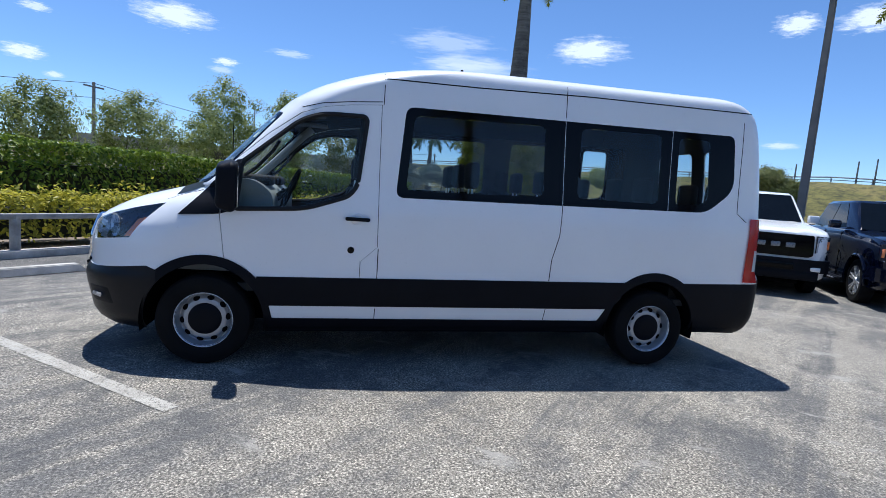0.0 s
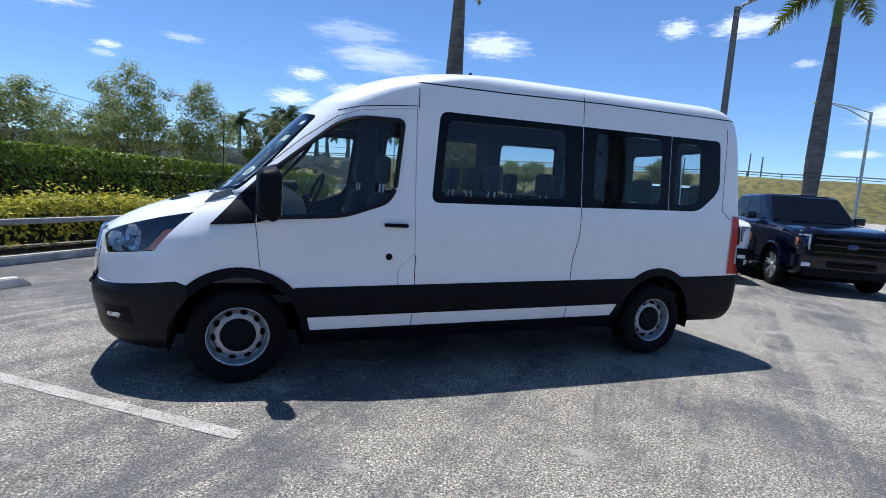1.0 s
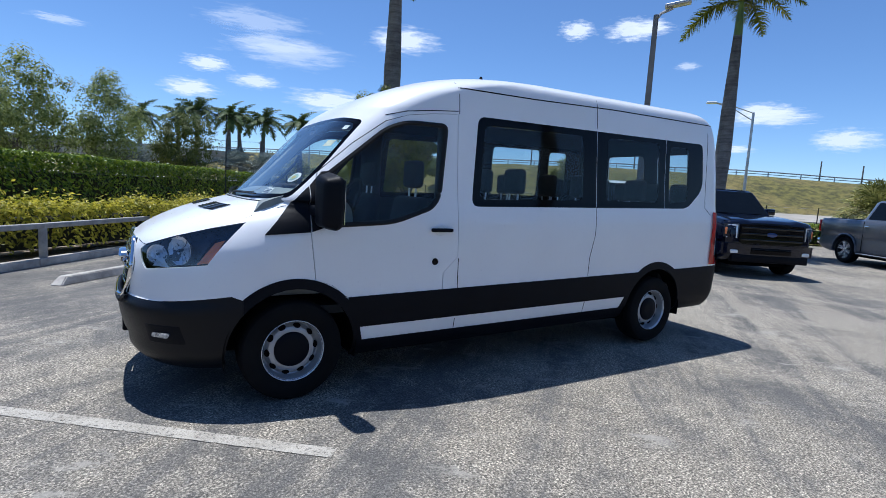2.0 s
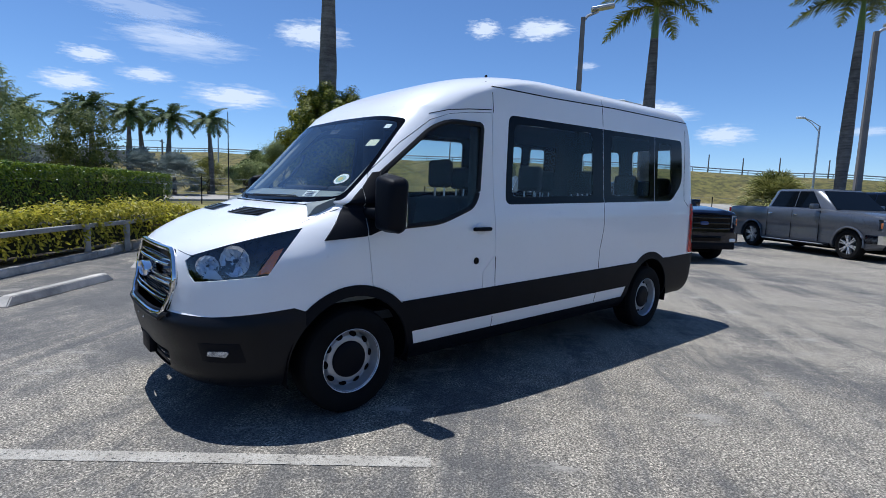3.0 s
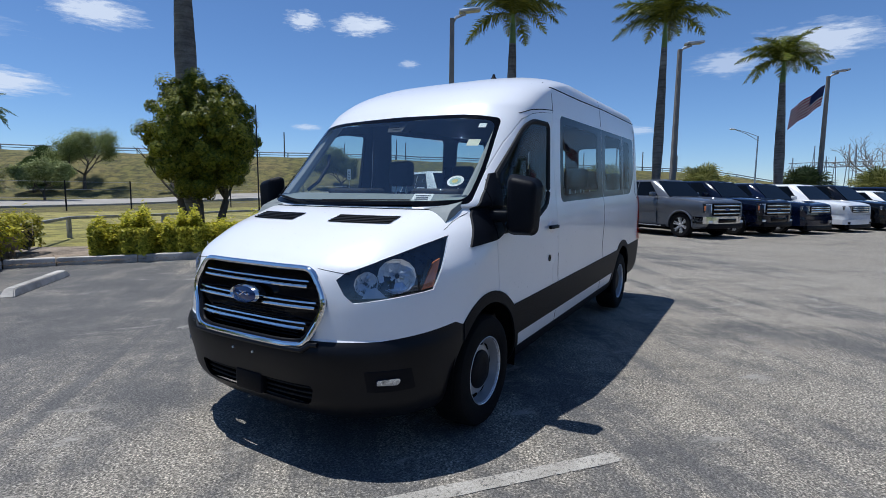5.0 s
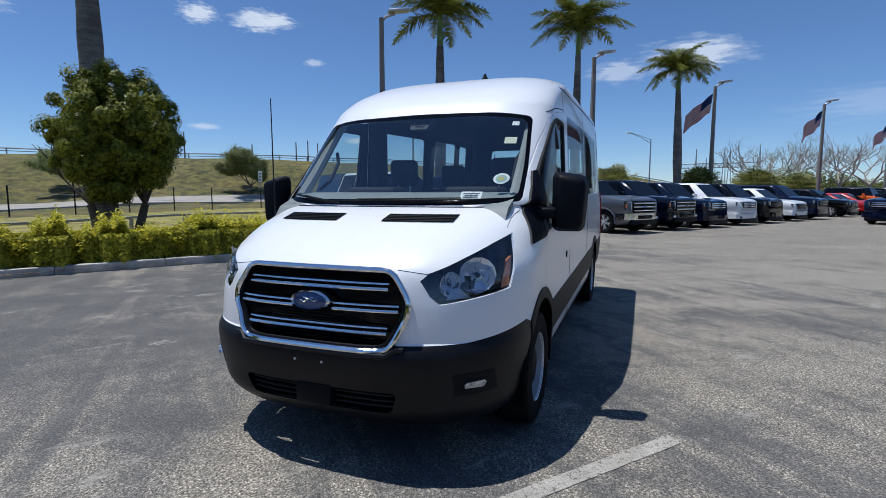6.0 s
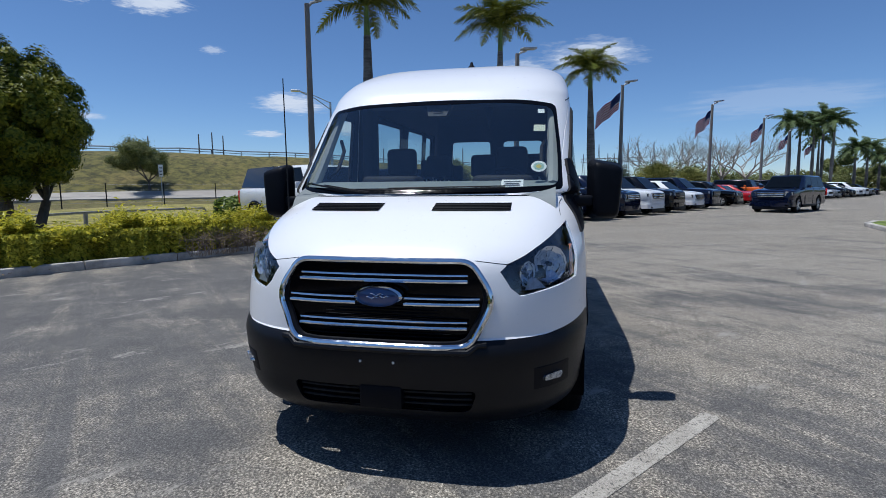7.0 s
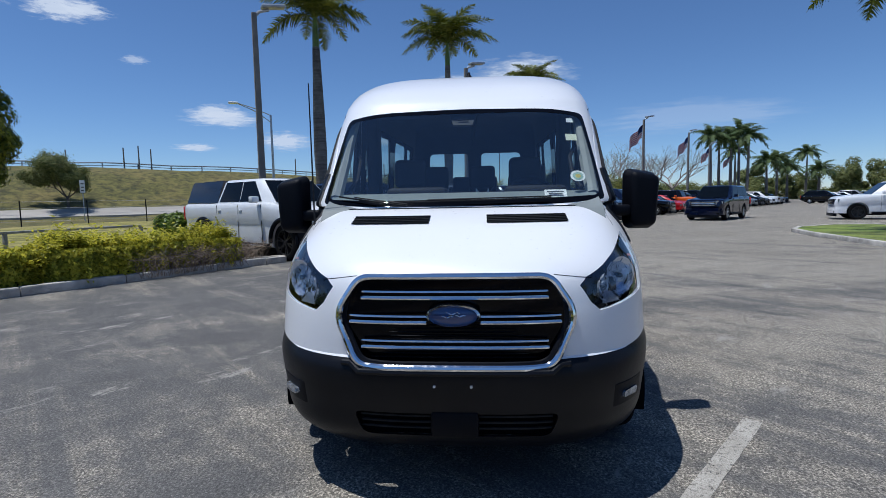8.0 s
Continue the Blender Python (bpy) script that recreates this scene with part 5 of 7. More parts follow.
        if truck:
            # bracket-shaped running light, two projectors and an amber marker
            for u0, u1, z0, z1, m in ((.02, .20, gz1 - .03, gz1 - .002, LAMP_BOWL), (.02, .05, gz1 - lh + .02, gz1 - .03, LAMP_BOWL), (.02, .20, gz1 - lh + .01, gz1 - lh + .035, LAMP_BOWL),
                                      (.075, .17, gz1 - .13, gz1 - .055, CHROME), (.075, .17, gz1 - .235, gz1 - .16, CHROME), (.19, .235, gz1 - .22, gz1 - .07, AMBER)):
                bm = bmesh.new()
                ya, yb = y1 + u0, y1 + u1
                box(bm, -.022, .01, min(s * ya, s * yb), max(s * ya, s * yb), z0, z1, .004, 1)
                for v in bm.verts:
                    v.co.x += .12 * (abs(v.co.y) - y1) / lw
                part("turn_lens" if m is AMBER else "lamp_cell", bm, m, lamp)
        bm = bmesh.new()
        box(bm, L - .05, L + .012, s * hw * .93 - .07, s * hw * .93 + .03, belt - .46, belt - .08, .01)
        part("tail_lamp", bm, RED_LENS, car, "red tail lamp")
    # grille with bars, bumper, plate recess
    gw = hw * .93 - (.24 if truck else .30) - .02
    gz0, gz1 = h0 - (.49 if truck else .34), h0 - .08
    bm = bmesh.new()
    poly_prism(bm, rounded([(-gw, gz0 + .04), (-gw * .9, gz0), (gw * .9, gz0), (gw, gz0 + .04), (gw * .97, gz1), (-gw * .97, gz1)], .03), -.028, .12, "yz")
    g = part("grille", bm, GLOSS_BLACK, car, "dark grille", 40)
    for i in range(bars):
        z = gz0 + (gz1 - gz0) * (i + .6) / (bars + .2)
        bm = bmesh.new()
        box(bm, -.045, -.02, -gw * .96, gw * .96, z - .022, z + .022, .006)
        part("grille_bar", bm, grille, g)
    bm = bmesh.new()
    bz0, bz1 = (.50, .73) if truck else (.32, .52)
    pts = [(-.07, 0), (-.06, hw * .5), (-.01, hw * .85), (.10, hw * .97), (.45, hw * 1.0), (.45, hw * .9), (.12, hw * .8)]
    outline = pts + [(x, -y) for x, y in pts[::-1] if y]
    poly_prism(bm, outline, bz0, bz1, "xy")
    part("front_bumper", bm, bumper, car, "" if bumper is coat else "bright front bumper", 40)
    for s in (-1, 1):
        bm = bmesh.new()
        box(bm, -.035, .05, s * hw * .74 - .09, s * hw * .74 + .09, bz0 + .02, bz0 + .10, .012)
        part("fog_lamp", bm, CLEAR_LENS if truck else GLOSS_BLACK, car)
    if truck:
        bm = bmesh.new()
        box(bm, -.085, .02, -hw * .42, hw * .42, bz0 + .03, bz0 + .16, .012)
        part("air_inlet", bm, GLOSS_BLACK, car)
    bm = bmesh.new()
    box(bm, -.055, .1, -hw * .80, hw * .80, bz0 - .16, bz0 + .01, .02)
    part("lower_valance", bm, BLACK_PLASTIC, car)
    bm = bmesh.new()
    box(bm, L - .05, L + .09, -hw * .92, hw * .92, .50, .68, .03)
    part("rear_bumper", bm, CHROME if truck else coat, car)
    bm = bmesh.new()
    box(bm, .4, L - .4, -hw * .62, hw * .62, .22, .50)
    part("underbody", bm, GAP_DARK, car)
    if form == "pickup":
        bm = bmesh.new()
        revolve(bm, [(0, -.05), (.095, -.046), (.105, -.03)], 24, "x")
        part("badge", bm, BADGE_BLUE, g, "plain oval badge", at=Matrix.Translation((0, 0, (gz0 + gz1) / 2)) @ Matrix.Diagonal((1, 1.1, .5, 1)))
    if form == "raptor":
        for i in range(4):
            bm = bmesh.new()
            box(bm, -.06, -.02, -.075, .075, -.045, .045, .012)
            part("grille_plate", bm, GREY_PAINT, g, at=pose(0, -.36 + .24 * i, gz1 - .20))
    if cap:
        bm = bmesh.new()
        poly_prism(bm, rounded([(rb + .03, belt), (L - .04, belt), (L - .22, roof - .02), (rt + .10, roof + .0)], [0, 0, .08, .02]), -hw * .86, hw * .86)
        for v in bm.verts:
            v.co.y *= 1 - .16 * (v.co.z - belt) / (roof - belt)
        topper = part("bed_cap", bm, cap, car, "dark hard bed cap", 40)
        for s in (-1, 1):
            bm = bmesh.new()
            box(bm, rb + .22, L - .45, -.005, .005, belt + .16, roof - .14)
            part("cap_window", bm, GLOSS_BLACK, topper, at=pose(0, s * hw * .815, 0, s * 9, 0, 0))
    return car


def stand(x, y, phi):
    """The pose of a vehicle whose front's middle stands at (x, y), its tail towards the angle phi."""
    return pose(x, y, 0, 0, 0, phi)


vehicle("pickup_truck", "raptor", PEARL, "white lifted pickup truck with a dark bed cap", "pickup", stand(8.95, 3.20, 57), "trucks by the planter", GREY_PAINT, BLACK_PLASTIC, DARK_ALLOY, flare=BLACK_PLASTIC, cap=NAVY, bars=0)
vehicle("pickup_truck", "pickup", NAVY, "glossy navy blue crew cab pickup truck", "pickup", stand(10.85, 1.42, 57), "trucks by the planter", BLACK_PAINT, None, ALLOY)
ROW_A, ROW_D = Vector((16.35, -1.65)), Vector((.839, -.545))
ROW = [(0.0, "pickup", GRAPHITE, "graphite grey crew cab pickup with a chrome bumper", CHROME, CHROME), (2.75, "pickup", NAVY, "dark navy crew cab pickup with a chrome grille", CHROME, None),
       (5.3, "suv", BLUE_PAINT, "dark blue full-size utility vehicle", CHROME, None), (8.1, "suv", PEARL, "white full-size utility vehicle", CHROME, None),
       (10.9, "suv", BLACK_PAINT, "black full-size utility vehicle", BLACK_PAINT, None), (14.0, "crossover", PEARL, "white crossover with dark lower grille", BLACK_PAINT, None),
       (16.9, "suv", BLUE_PAINT, "dark blue utility vehicle in the parked row", BLACK_PAINT, None), (21.9, "crossover", BLACK_PAINT, "black crossover in the parked row", BLACK_PAINT, None),
       (25.6, "sedan", RED_PAINT, "bright red low car in the parked row", BLACK_PAINT, None), (28.6, "sedan", RED_PAINT, "deep red car in the parked row", BLACK_PAINT, None),
       (31.8, "jeep", ORANGE_PAINT, "orange boxy off-road vehicle with black top", BLACK_PAINT, None), (35.0, "crossover", BLACK_PAINT, "black crossover in the parked row", BLACK_PAINT, None),
       (38.2, "sedan", NAVY, "navy blue saloon car in the parked row", BLACK_PAINT, None), (41.2, "suv", BLACK_PAINT, "black utility vehicle far down the row", CHROME, None)]
for s, form, coat, label, bright, bump in ROW:
    p = ROW_A + ROW_D * s
    kind = {"pickup": "pickup", "suv": "utility vehicle", "crossover": "crossover", "sedan": "car", "jeep": "off-roader"}[form]
    vehicle({"pickup": "pickup_truck", "suv": "utility_vehicle", "crossover": "crossover", "sedan": "car", "jeep": "off_roader"}[form], form, coat, label, kind, stand(p.x, p.y, 57), "row of parked cars", bright, bump)
for i in range(15):
    p = Vector((51, -26.1)) + Vector((.777, -.628)) * (2.9 * i) if i < 9 else Vector((66, -46)) + Vector((.60, -.80)) * (3.2 * (i - 9))
    coat, word = ((PEARL, "white"), (PEARL, "white"), (GREY_PAINT, "grey"), (NAVY, "navy"), (BLACK_PAINT, "black"))[i % 5]
    vehicle("car", "sedan" if i % 3 else "crossover", coat, word + " car in a distant parked row", "car", stand(p.x, p.y, 50), "distant parked cars")
vehicle("utility_vehicle", "suv", BLUE_PAINT, "dark blue utility vehicle with a chrome grille on the lane", "utility vehicle", stand(25.6, -11.9, -40), "", CHROME, None)
vehicle("crossover", "suv", PEARL, "white crossover with black wheels beside the grass island", "crossover", stand(25.5, -18.4, -112), "", BLACK_PAINT, None, DARK_ALLOY)

# ---- ground, banks and roads ----
def ease(t):
    t = min(max(t, 0.0), 1.0)
    return t * t * (3 - 2 * t)


def bank_height(x, y):
    """The height of the land: flat, with the highway's grass bank along the line x + y = 136."""
    v, u = (x + y) / math.sqrt(2) - 96.2, (x - y) / math.sqrt(2)
    along = (1 - ease((u - 75) / 75)) * (1 - .15 * ease((u - 12) / 62))
    h = 7.6 * along * ease((v + 26) / 25)
    wave = .25 * noise.noise(Vector((x * .08, y * .08, 0))) + .12 * noise.noise(Vector((x * .3, y * .3, 3)))
    return h + wave * ease((h - .3) / 2)


TURF = turf_material("bank_turf", (0.072, 0.074, 0.013), (0.150, 0.130, 0.028), (0.20, 0.155, 0.048))
LAWN = turf_material("lawn", (0.20, 0.19, 0.035), (0.33, 0.29, 0.065), (0.38, 0.31, 0.11))
ISLAND_TURF = turf_material("island_turf", (0.10, 0.19, 0.02), (0.20, 0.26, 0.04), (0.24, 0.24, 0.07))
SOIL = turf_material("planter_soil", (0.20, 0.145, 0.10), (0.32, 0.25, 0.18), (0.38, 0.31, 0.23))
CONCRETE = surface("kerb_concrete", (0.46, 0.43, 0.385), 0.9, vary=0.35, scale=2.5, fine=60, bump=0.4)
ROAD_CONCRETE = surface("pale_road", (0.36, 0.33, 0.285), 0.9, vary=0.12, scale=.3, fine=9)


def line_material():
    """Old road paint, flaked off down to the stones here and there."""
    m, n, l, b, out = nodes_of("worn_line_paint")
    big, grain, flake = noise_node(n, l, 5, 6), noise_node(n, l, 150, 4, 0.7), noise_node(n, l, 38, 8, 0.75)
    col = mix(n, l, ramp(n, l, big.outputs["Fac"], [(0.3, 0.0), (0.7, 1.0)]), (0.33, 0.305, 0.26), (0.46, 0.43, 0.375))
    col = mix(n, l, 0.8, col, ramp(n, l, grain.outputs["Fac"], [(0.34, 0.5), (0.5, 1.0), (0.66, 1.35)]), "MULTIPLY")
    l.new(col, b.inputs["Base Color"])
    b.inputs["Roughness"].default_value = 0.88
    bump_from(n, l, b, grain.outputs["Fac"], 0.4, 0.004)
    clear, mixer = n.new("ShaderNodeBsdfTransparent"), n.new("ShaderNodeMixShader")
    l.new(ramp(n, l, flake.outputs["Fac"], [(0.37, 0.0), (0.46, 1.0)]), mixer.inputs["Fac"])
    l.new(clear.outputs["BSDF"], mixer.inputs[1])
    l.new(b.outputs["BSDF"], mixer.inputs[2])
    l.new(mixer.outputs["Shader"], out.inputs["Surface"])
    return m


LINE_PAINT = line_material()
WOOD_RAIL = surface("weathered_rail", (0.34, 0.33, 0.31), 0.8, vary=0.25, scale=5, fine=60, bump=0.3)
POLE_CONCRETE = surface("pole_concrete", (0.22, 0.20, 0.18), 0.85, vary=0.15, scale=1.5, fine=50, bump=0.2)
GALVANISED = surface("galvanised_steel", (0.42, 0.43, 0.45), 0.4, metal=0.7, vary=0.15)

bm = bmesh.new()
size, n = 340.0, 110
grid = {}
for i in range(n + 1):
    for j in range(n + 1):
        x, y = -size + 2 * size * i / n, -size + 2 * size * j / n
        grid[i, j] = bm.verts.new((x, y, bank_height(x, y) - .03))
for i in range(n):
    for j in range(n):
        bm.faces.new((grid[i, j], grid[i + 1, j], grid[i + 1, j + 1], grid[i, j + 1]))
edge = [grid[i, 0] for i in range(n + 1)] + [grid[n, j] for j in range(1, n + 1)] + [grid[i, n] for i in range(n - 1, -1, -1)] + [grid[0, j] for j in range(n - 1, 0, -1)]
rim = [bm.verts.new((v.co.x * 9, v.co.y * 9, min(v.co.z, 2.0))) for v in edge]
for i in range(len(edge)):
    j = (i + 1) % len(edge)
    bm.faces.new((edge[j], edge[i], rim[i], rim[j]))
bmesh.ops.recalc_face_normals(bm, faces=bm.faces)
tagged(part("ground", bm, TURF, None), "dry green grass land with a highway bank", "grass", kind="structure")


def sheet(name, outline, z, material, label, category, depth=.0, smooth=0):
    bm = bmesh.new()
    f = bm.faces.new([bm.verts.new((x, y, z)) for x, y in outline])
    if f.calc_area() and f.normal.z < 0:
        f.normal_flip()
    bmesh.ops.triangulate(bm, faces=[f])
    return tagged(part(name, bm, material, None, "", smooth), label, category, kind="structure")


KERB_A = [(-16.0, -13.6), (-.40, 7.62), (-.05, 8.25)]
KERB_B = [(-.05, 8.25), (.35, 8.85), (.9, 9.0), (1.6, 8.72), (2.7, 8.0), (4.2, 7.12), (5.5, 6.32), (7.0, 5.42), (8.0, 4.80), (8.42, 4.50), (8.62, 4.62), (8.6, 4.95), (8.2, 5.6)]
LOT = [(-16.0, -13.6), (-.40, 7.62), (-.05, 8.25), (.35, 8.85), (.9, 9.0), (1.6, 8.72), (2.7, 8.0), (4.2, 7.12), (5.5, 6.32), (7.0, 5.42), (8.0, 4.80), (8.42, 4.50), (8.62, 4.62), (8.6, 4.95), (8.2, 5.6),
       (11.5, 10.2), (24.0, 7.4), (34, 1.0), (58, -14.5), (120, -55), (160, -120), (60, -160), (-60, -120), (-40, -50)]
sheet("parking_lot", LOT, 0.0, ASPHALT, "weathered grey asphalt car park with scuffs and cracks", "asphalt")
sheet("planter_soil", [(-16.2, -13.4), (-.55, 7.72), (-.2, 8.35), (.3, 9.0), (.95, 9.15), (1.7, 8.85), (4.3, 7.25), (8.05, 4.95), (8.4, 4.65), (8.5, 4.9), (8.1, 5.7), (7.2, 8.0), (4.8, 10.2), (3.2, 11.4), (2.4, 12.2), (-2.5, 8.6), (-18, -12)],
      .055, SOIL, "dry brown planter soil with leaf litter", "soil")
sheet("verge_lawn", [(-18.2, -12), (-2.6, 8.65), (2.35, 12.25), (4.85, 10.25), (7.25, 8.05), (11.5, 10.2), (24.0, 7.4), (40, 2.0), (62, 12), (36, 33.5), (14, 32), (-20, 36), (-60, 36), (-60, -10)], .03, LAWN, "mown verge lawn behind the planter", "lawn")

# road beyond the fence
ROAD = [(-140, 37, 12), (-40, 39, 12), (6, 41, 12), (22, 46, 9), (34, 54, 6), (43, 56, 4.5), (52, 48, 4.2), (66, 34, 4.2), (86, 14, 4.2), (110, -10, 4.2)]
fine_road = []
for (x0, y0, w0), (x1, y1, w1) in zip(ROAD, ROAD[1:]):
    k = max(1, int(math.dist((x0, y0), (x1, y1)) / 5))
    fine_road += [(x0 + (x1 - x0) * i / k, y0 + (y1 - y0) * i / k, w0 + (w1 - w0) * i / k) for i in range(k)]
bm = bmesh.new()
rows = []
for i, (x, y, w) in enumerate(fine_road):
    a, b = Vector(fine_road[max(i - 2, 0)][:2]), Vector(fine_road[min(i + 2, len(fine_road) - 1)][:2])
    nrm = Vector((-(b - a).y, (b - a).x)).normalized()
    row = [bm.verts.new((x, y, -.05))]
    for k in range(5):
        px, py = x + nrm.x * w * k / 4, y + nrm.y * w * k / 4
        row.append(bm.verts.new((px, py, max(bank_height(px, py), 0) + (.12 if x + y < 90 else .32) + .05 * k)))
    rows.append(row)
for a, b in zip(rows, rows[1:]):
    for k in range(5):
        bm.faces.new((a[k], b[k], b[k + 1], a[k + 1]))
bmesh.ops.recalc_face_normals(bm, faces=bm.faces)
tagged(part("road", bm, ROAD_CONCRETE, None, smooth=0), "pale sunlit concrete road beyond the fence", "road", kind="structure")


def kerb(name, line, height=.14, width=.16, label="weathered grey concrete kerb"):
    """Kerb stones laid end to end along a line."""
    base = tagged(new(name), label, "kerb", kind="structure")
    k = 0
    for a, b in zip(line, line[1:]):
        a, b = Vector((*a, 0)), Vector((*b, 0))
        count = max(1, round((b - a).length / 3.0))
        for i in range(count):
            p, q = a + (b - a) * (i / count), a + (b - a) * ((i + 1) / count)
            bm = bmesh.new()
            ln = (q - p).length
            box(bm, .003, ln - .003, -.0, width, -.05, height + random.uniform(-.008, .008), .025, 2)
            for v in bm.verts:
                v.co.y += random.uniform(-.004, .004)
            part("kerb_stone", bm, CONCRETE, base, at=Matrix.Translation(p) @ Matrix.Rotation(math.atan2((q - p).y, (q - p).x), 4, "Z"))
            k += 1
    return base


kerb("kerb_planter", KERB_A, .11)
kerb("kerb_corner", KERB_B, .15)

# painted stall line, worn
bm = bmesh.new()
a, b = Vector((0.02, -1.77, 0)), Vector((-6.4, 3.35, 0))
along, across = (b - a).normalized(), Vector((.62, .785, 0)) * .052
pts, k = [], 90
rows = []
for i in range(k + 1):
    p = a + (b - a) * (i / k)
    j0, j1 = random.uniform(-.006, .006), random.uniform(-.006, .006)
    rows.append([bm.verts.new(p + across * (1 + j0 * 8) + Vector((0, 0, .004))), bm.verts.new(p - across * (1 + j1 * 8) + Vector((0, 0, .004)))])
for r0, r1 in zip(rows, rows[1:]):
    bm.faces.new((r0[0], r0[1], r1[1], r1[0]))
bmesh.ops.recalc_face_normals(bm, faces=bm.faces)
tagged(part("stall_line", bm, LINE_PAINT, None, smooth=0), "worn pale painted stall line on the asphalt", "line", kind="structure")

# wheel stops
stop_dir = math.degrees(math.atan2(.755, .655))
bm = bmesh.new()
poly_prism(bm, [(-.09, 0), (.09, 0), (.06, .11), (-.06, .11)], -.93, .93, "yz")
for v in bm.verts:
    if abs(v.co.x) > .9:
        v.co.x -= math.copysign(.16 * max(v.co.z, 0) / .11 * .7, v.co.x)
bmesh.ops.bevel(bm, geom=bm.edges[:], offset=.012, segments=2, affect="EDGES")
stop_mesh = link_mesh("wheel_stop", bm, CONCRETE)
for x, y in ((-2.98, 2.0), (-1.18, 4.32), (.55, 6.68), (-4.8, -.4)):
    ob = new("wheel_stop", stop_mesh)
    ob.matrix_basis = pose(x, y, 0, 0, 0, stop_dir + random.uniform(-2, 2))
    tagged(ob, "weathered grey concrete wheel stop on the asphalt", "wheel stop", "wheel stops")

# low timber rail
rail = thing("guard_rail", "weathered grey timber rail on short posts behind the kerb", "rail")
POSTS = [(-8.1, -2.6), (-6.6, -.55), (-5.1, 1.45), (-3.6, 3.45), (-2.12, 5.45), (-.56, 7.62), (.20, 8.48), (2.2, 11.6), (4.2, 14.3), (7.0, 14.4), (9.5, 14.9), (12.0, 15.2), (16.0, 13.4)]
for i, (x, y) in enumerate(POSTS):
    bm = bmesh.new()
    box(bm, x - .052, x + .052, y - .052, y + .052, -.02, .57, .012)
    part("post", bm, WOOD_RAIL, rail)
for (x0, y0), (x1, y1) in zip(POSTS, POSTS[1:]):
    a, b = Vector((x0, y0, .60)), Vector((x1, y1, .60))
    d = (b - a).normalized()
    bm = bmesh.new()
    box(bm, -.01, (b - a).length + .01, -.04, .04, -.042, .042, .018)
    part("rail_beam", bm, WOOD_RAIL, rail, at=Matrix.Translation(a) @ Matrix.Rotation(math.atan2(d.y, d.x), 4, "Z"))

# grass island with its kerb
ISLAND = [(16.3, -11.2), (14.2, -10.6), (10.2, -10.05), (4.0, -10.6), (2.5, -12.0), (3.5, -14.0), (8.0, -15.5), (14.0, -16.2), (18.4, -15.6), (18.6, -14.0), (17.6, -12.2)]
sheet("grass_island", ISLAND, .115, ISLAND_TURF, "sunlit green grass island", "grass")
kerb("kerb_island", [(p[0], p[1]) for p in ISLAND] + [ISLAND[0]], .13)

# chain fence
fence = thing("wire_fence", "thin dark wire fence on posts", "fence")
FENCE = [(-46, 38), (-16, 36.2), (9.0, 35.5), (33, 35), (58, 12)]
fence_wires = [bmesh.new() for _ in range(4)]
for (x0, y0), (x1, y1) in zip(FENCE, FENCE[1:]):
    k = max(1, round(math.dist((x0, y0), (x1, y1)) / 4.2))
    for i in range(k):
        x, y = x0 + (x1 - x0) * i / k, y0 + (y1 - y0) * i / k
        bm = bmesh.new()
        tube(bm, [(x, y, -.05), (x, y, 1.95)], .045, 6)
        part("fence_post", bm, DARK_TRIM, fence)
    for w, z in zip(fence_wires, (.35, .85, 1.35, 1.85)):
        tube(w, [(x0, y0, z), (x1, y1, z)], .008, 4)
for w in fence_wires:
    part("wire", w, GALVANISED, fence)

# highway guard rail on the bank
hw_rail = thing("highway_rail", "long steel guard rail along the top of the grass bank", "guard rail")
U0, U1 = -150, 130
ends = []
for i in range(57):
    u = U0 + (U1 - U0) * i / 56
    x, y = (96.2 + u / 1) / math.sqrt(2), (96.2 - u / 1) / math.sqrt(2)
    ends.append(Vector((x, y, bank_height(x, y))))
for p in ends:
    bm = bmesh.new()
    box(bm, p.x - .07, p.x + .07, p.y - .07, p.y + .07, p.z - .2, p.z + .78)
    part("rail_post", bm, GALVANISED, hw_rail)
bm = bmesh.new()
for z, r in ((.72, .11), (.30, .06)):
    tube(bm, [p + Vector((0, 0, z)) for p in ends], r, 6)
part("rail_beam", bm, surface("aged_rail", (.30, .32, .36), .5, metal=.5, vary=.15), hw_rail)


# ---- poles and lamps ----
def lot_lamp(x, y, h, turn):
    lamp = thing("lot_lamp", "tall square concrete light pole with a flat lamp head", "light pole", pose(x, y, 0, 0, 0, turn), "car park light poles")
    bm = bmesh.new()
    for z0, z1, r0, r1 in ((-.1, h, .118, .078),):
        a = [bm.verts.new((sx * r0, sy * r0, z0)) for sx, sy in ((-1, -1), (1, -1), (1, 1), (-1, 1))]
        b = [bm.verts.new((sx * r1, sy * r1, z1)) for sx, sy in ((-1, -1), (1, -1), (1, 1), (-1, 1))]
        for i in range(4):
            bm.faces.new((a[i], a[(i + 1) % 4], b[(i + 1) % 4], b[i]))
        bm.faces.new(b)
    bmesh.ops.bevel(bm, geom=[e for e in bm.edges if abs(e.verts[0].co.z - e.verts[1].co.z) > 1], offset=.025, segments=2, affect="EDGES")
    part("pole", bm, POLE_CONCRETE, lamp)
    bm = bmesh.new()
    tube(bm, [(0, 0, h - .15), (.15, 0, h + .05), (.5, 0, h + .18)], .05, 8)
    part("arm", bm, GALVANISED, lamp)
    bm = bmesh.new()
    box(bm, .25, 1.05, -.17, .17, -.05, .06, .04, 3)
    part("lamp_head", bm, GALVANISED, lamp, "flat grey lamp head", at=pose(0, 0, h + .20, 0, -8, 0))
    return lamp


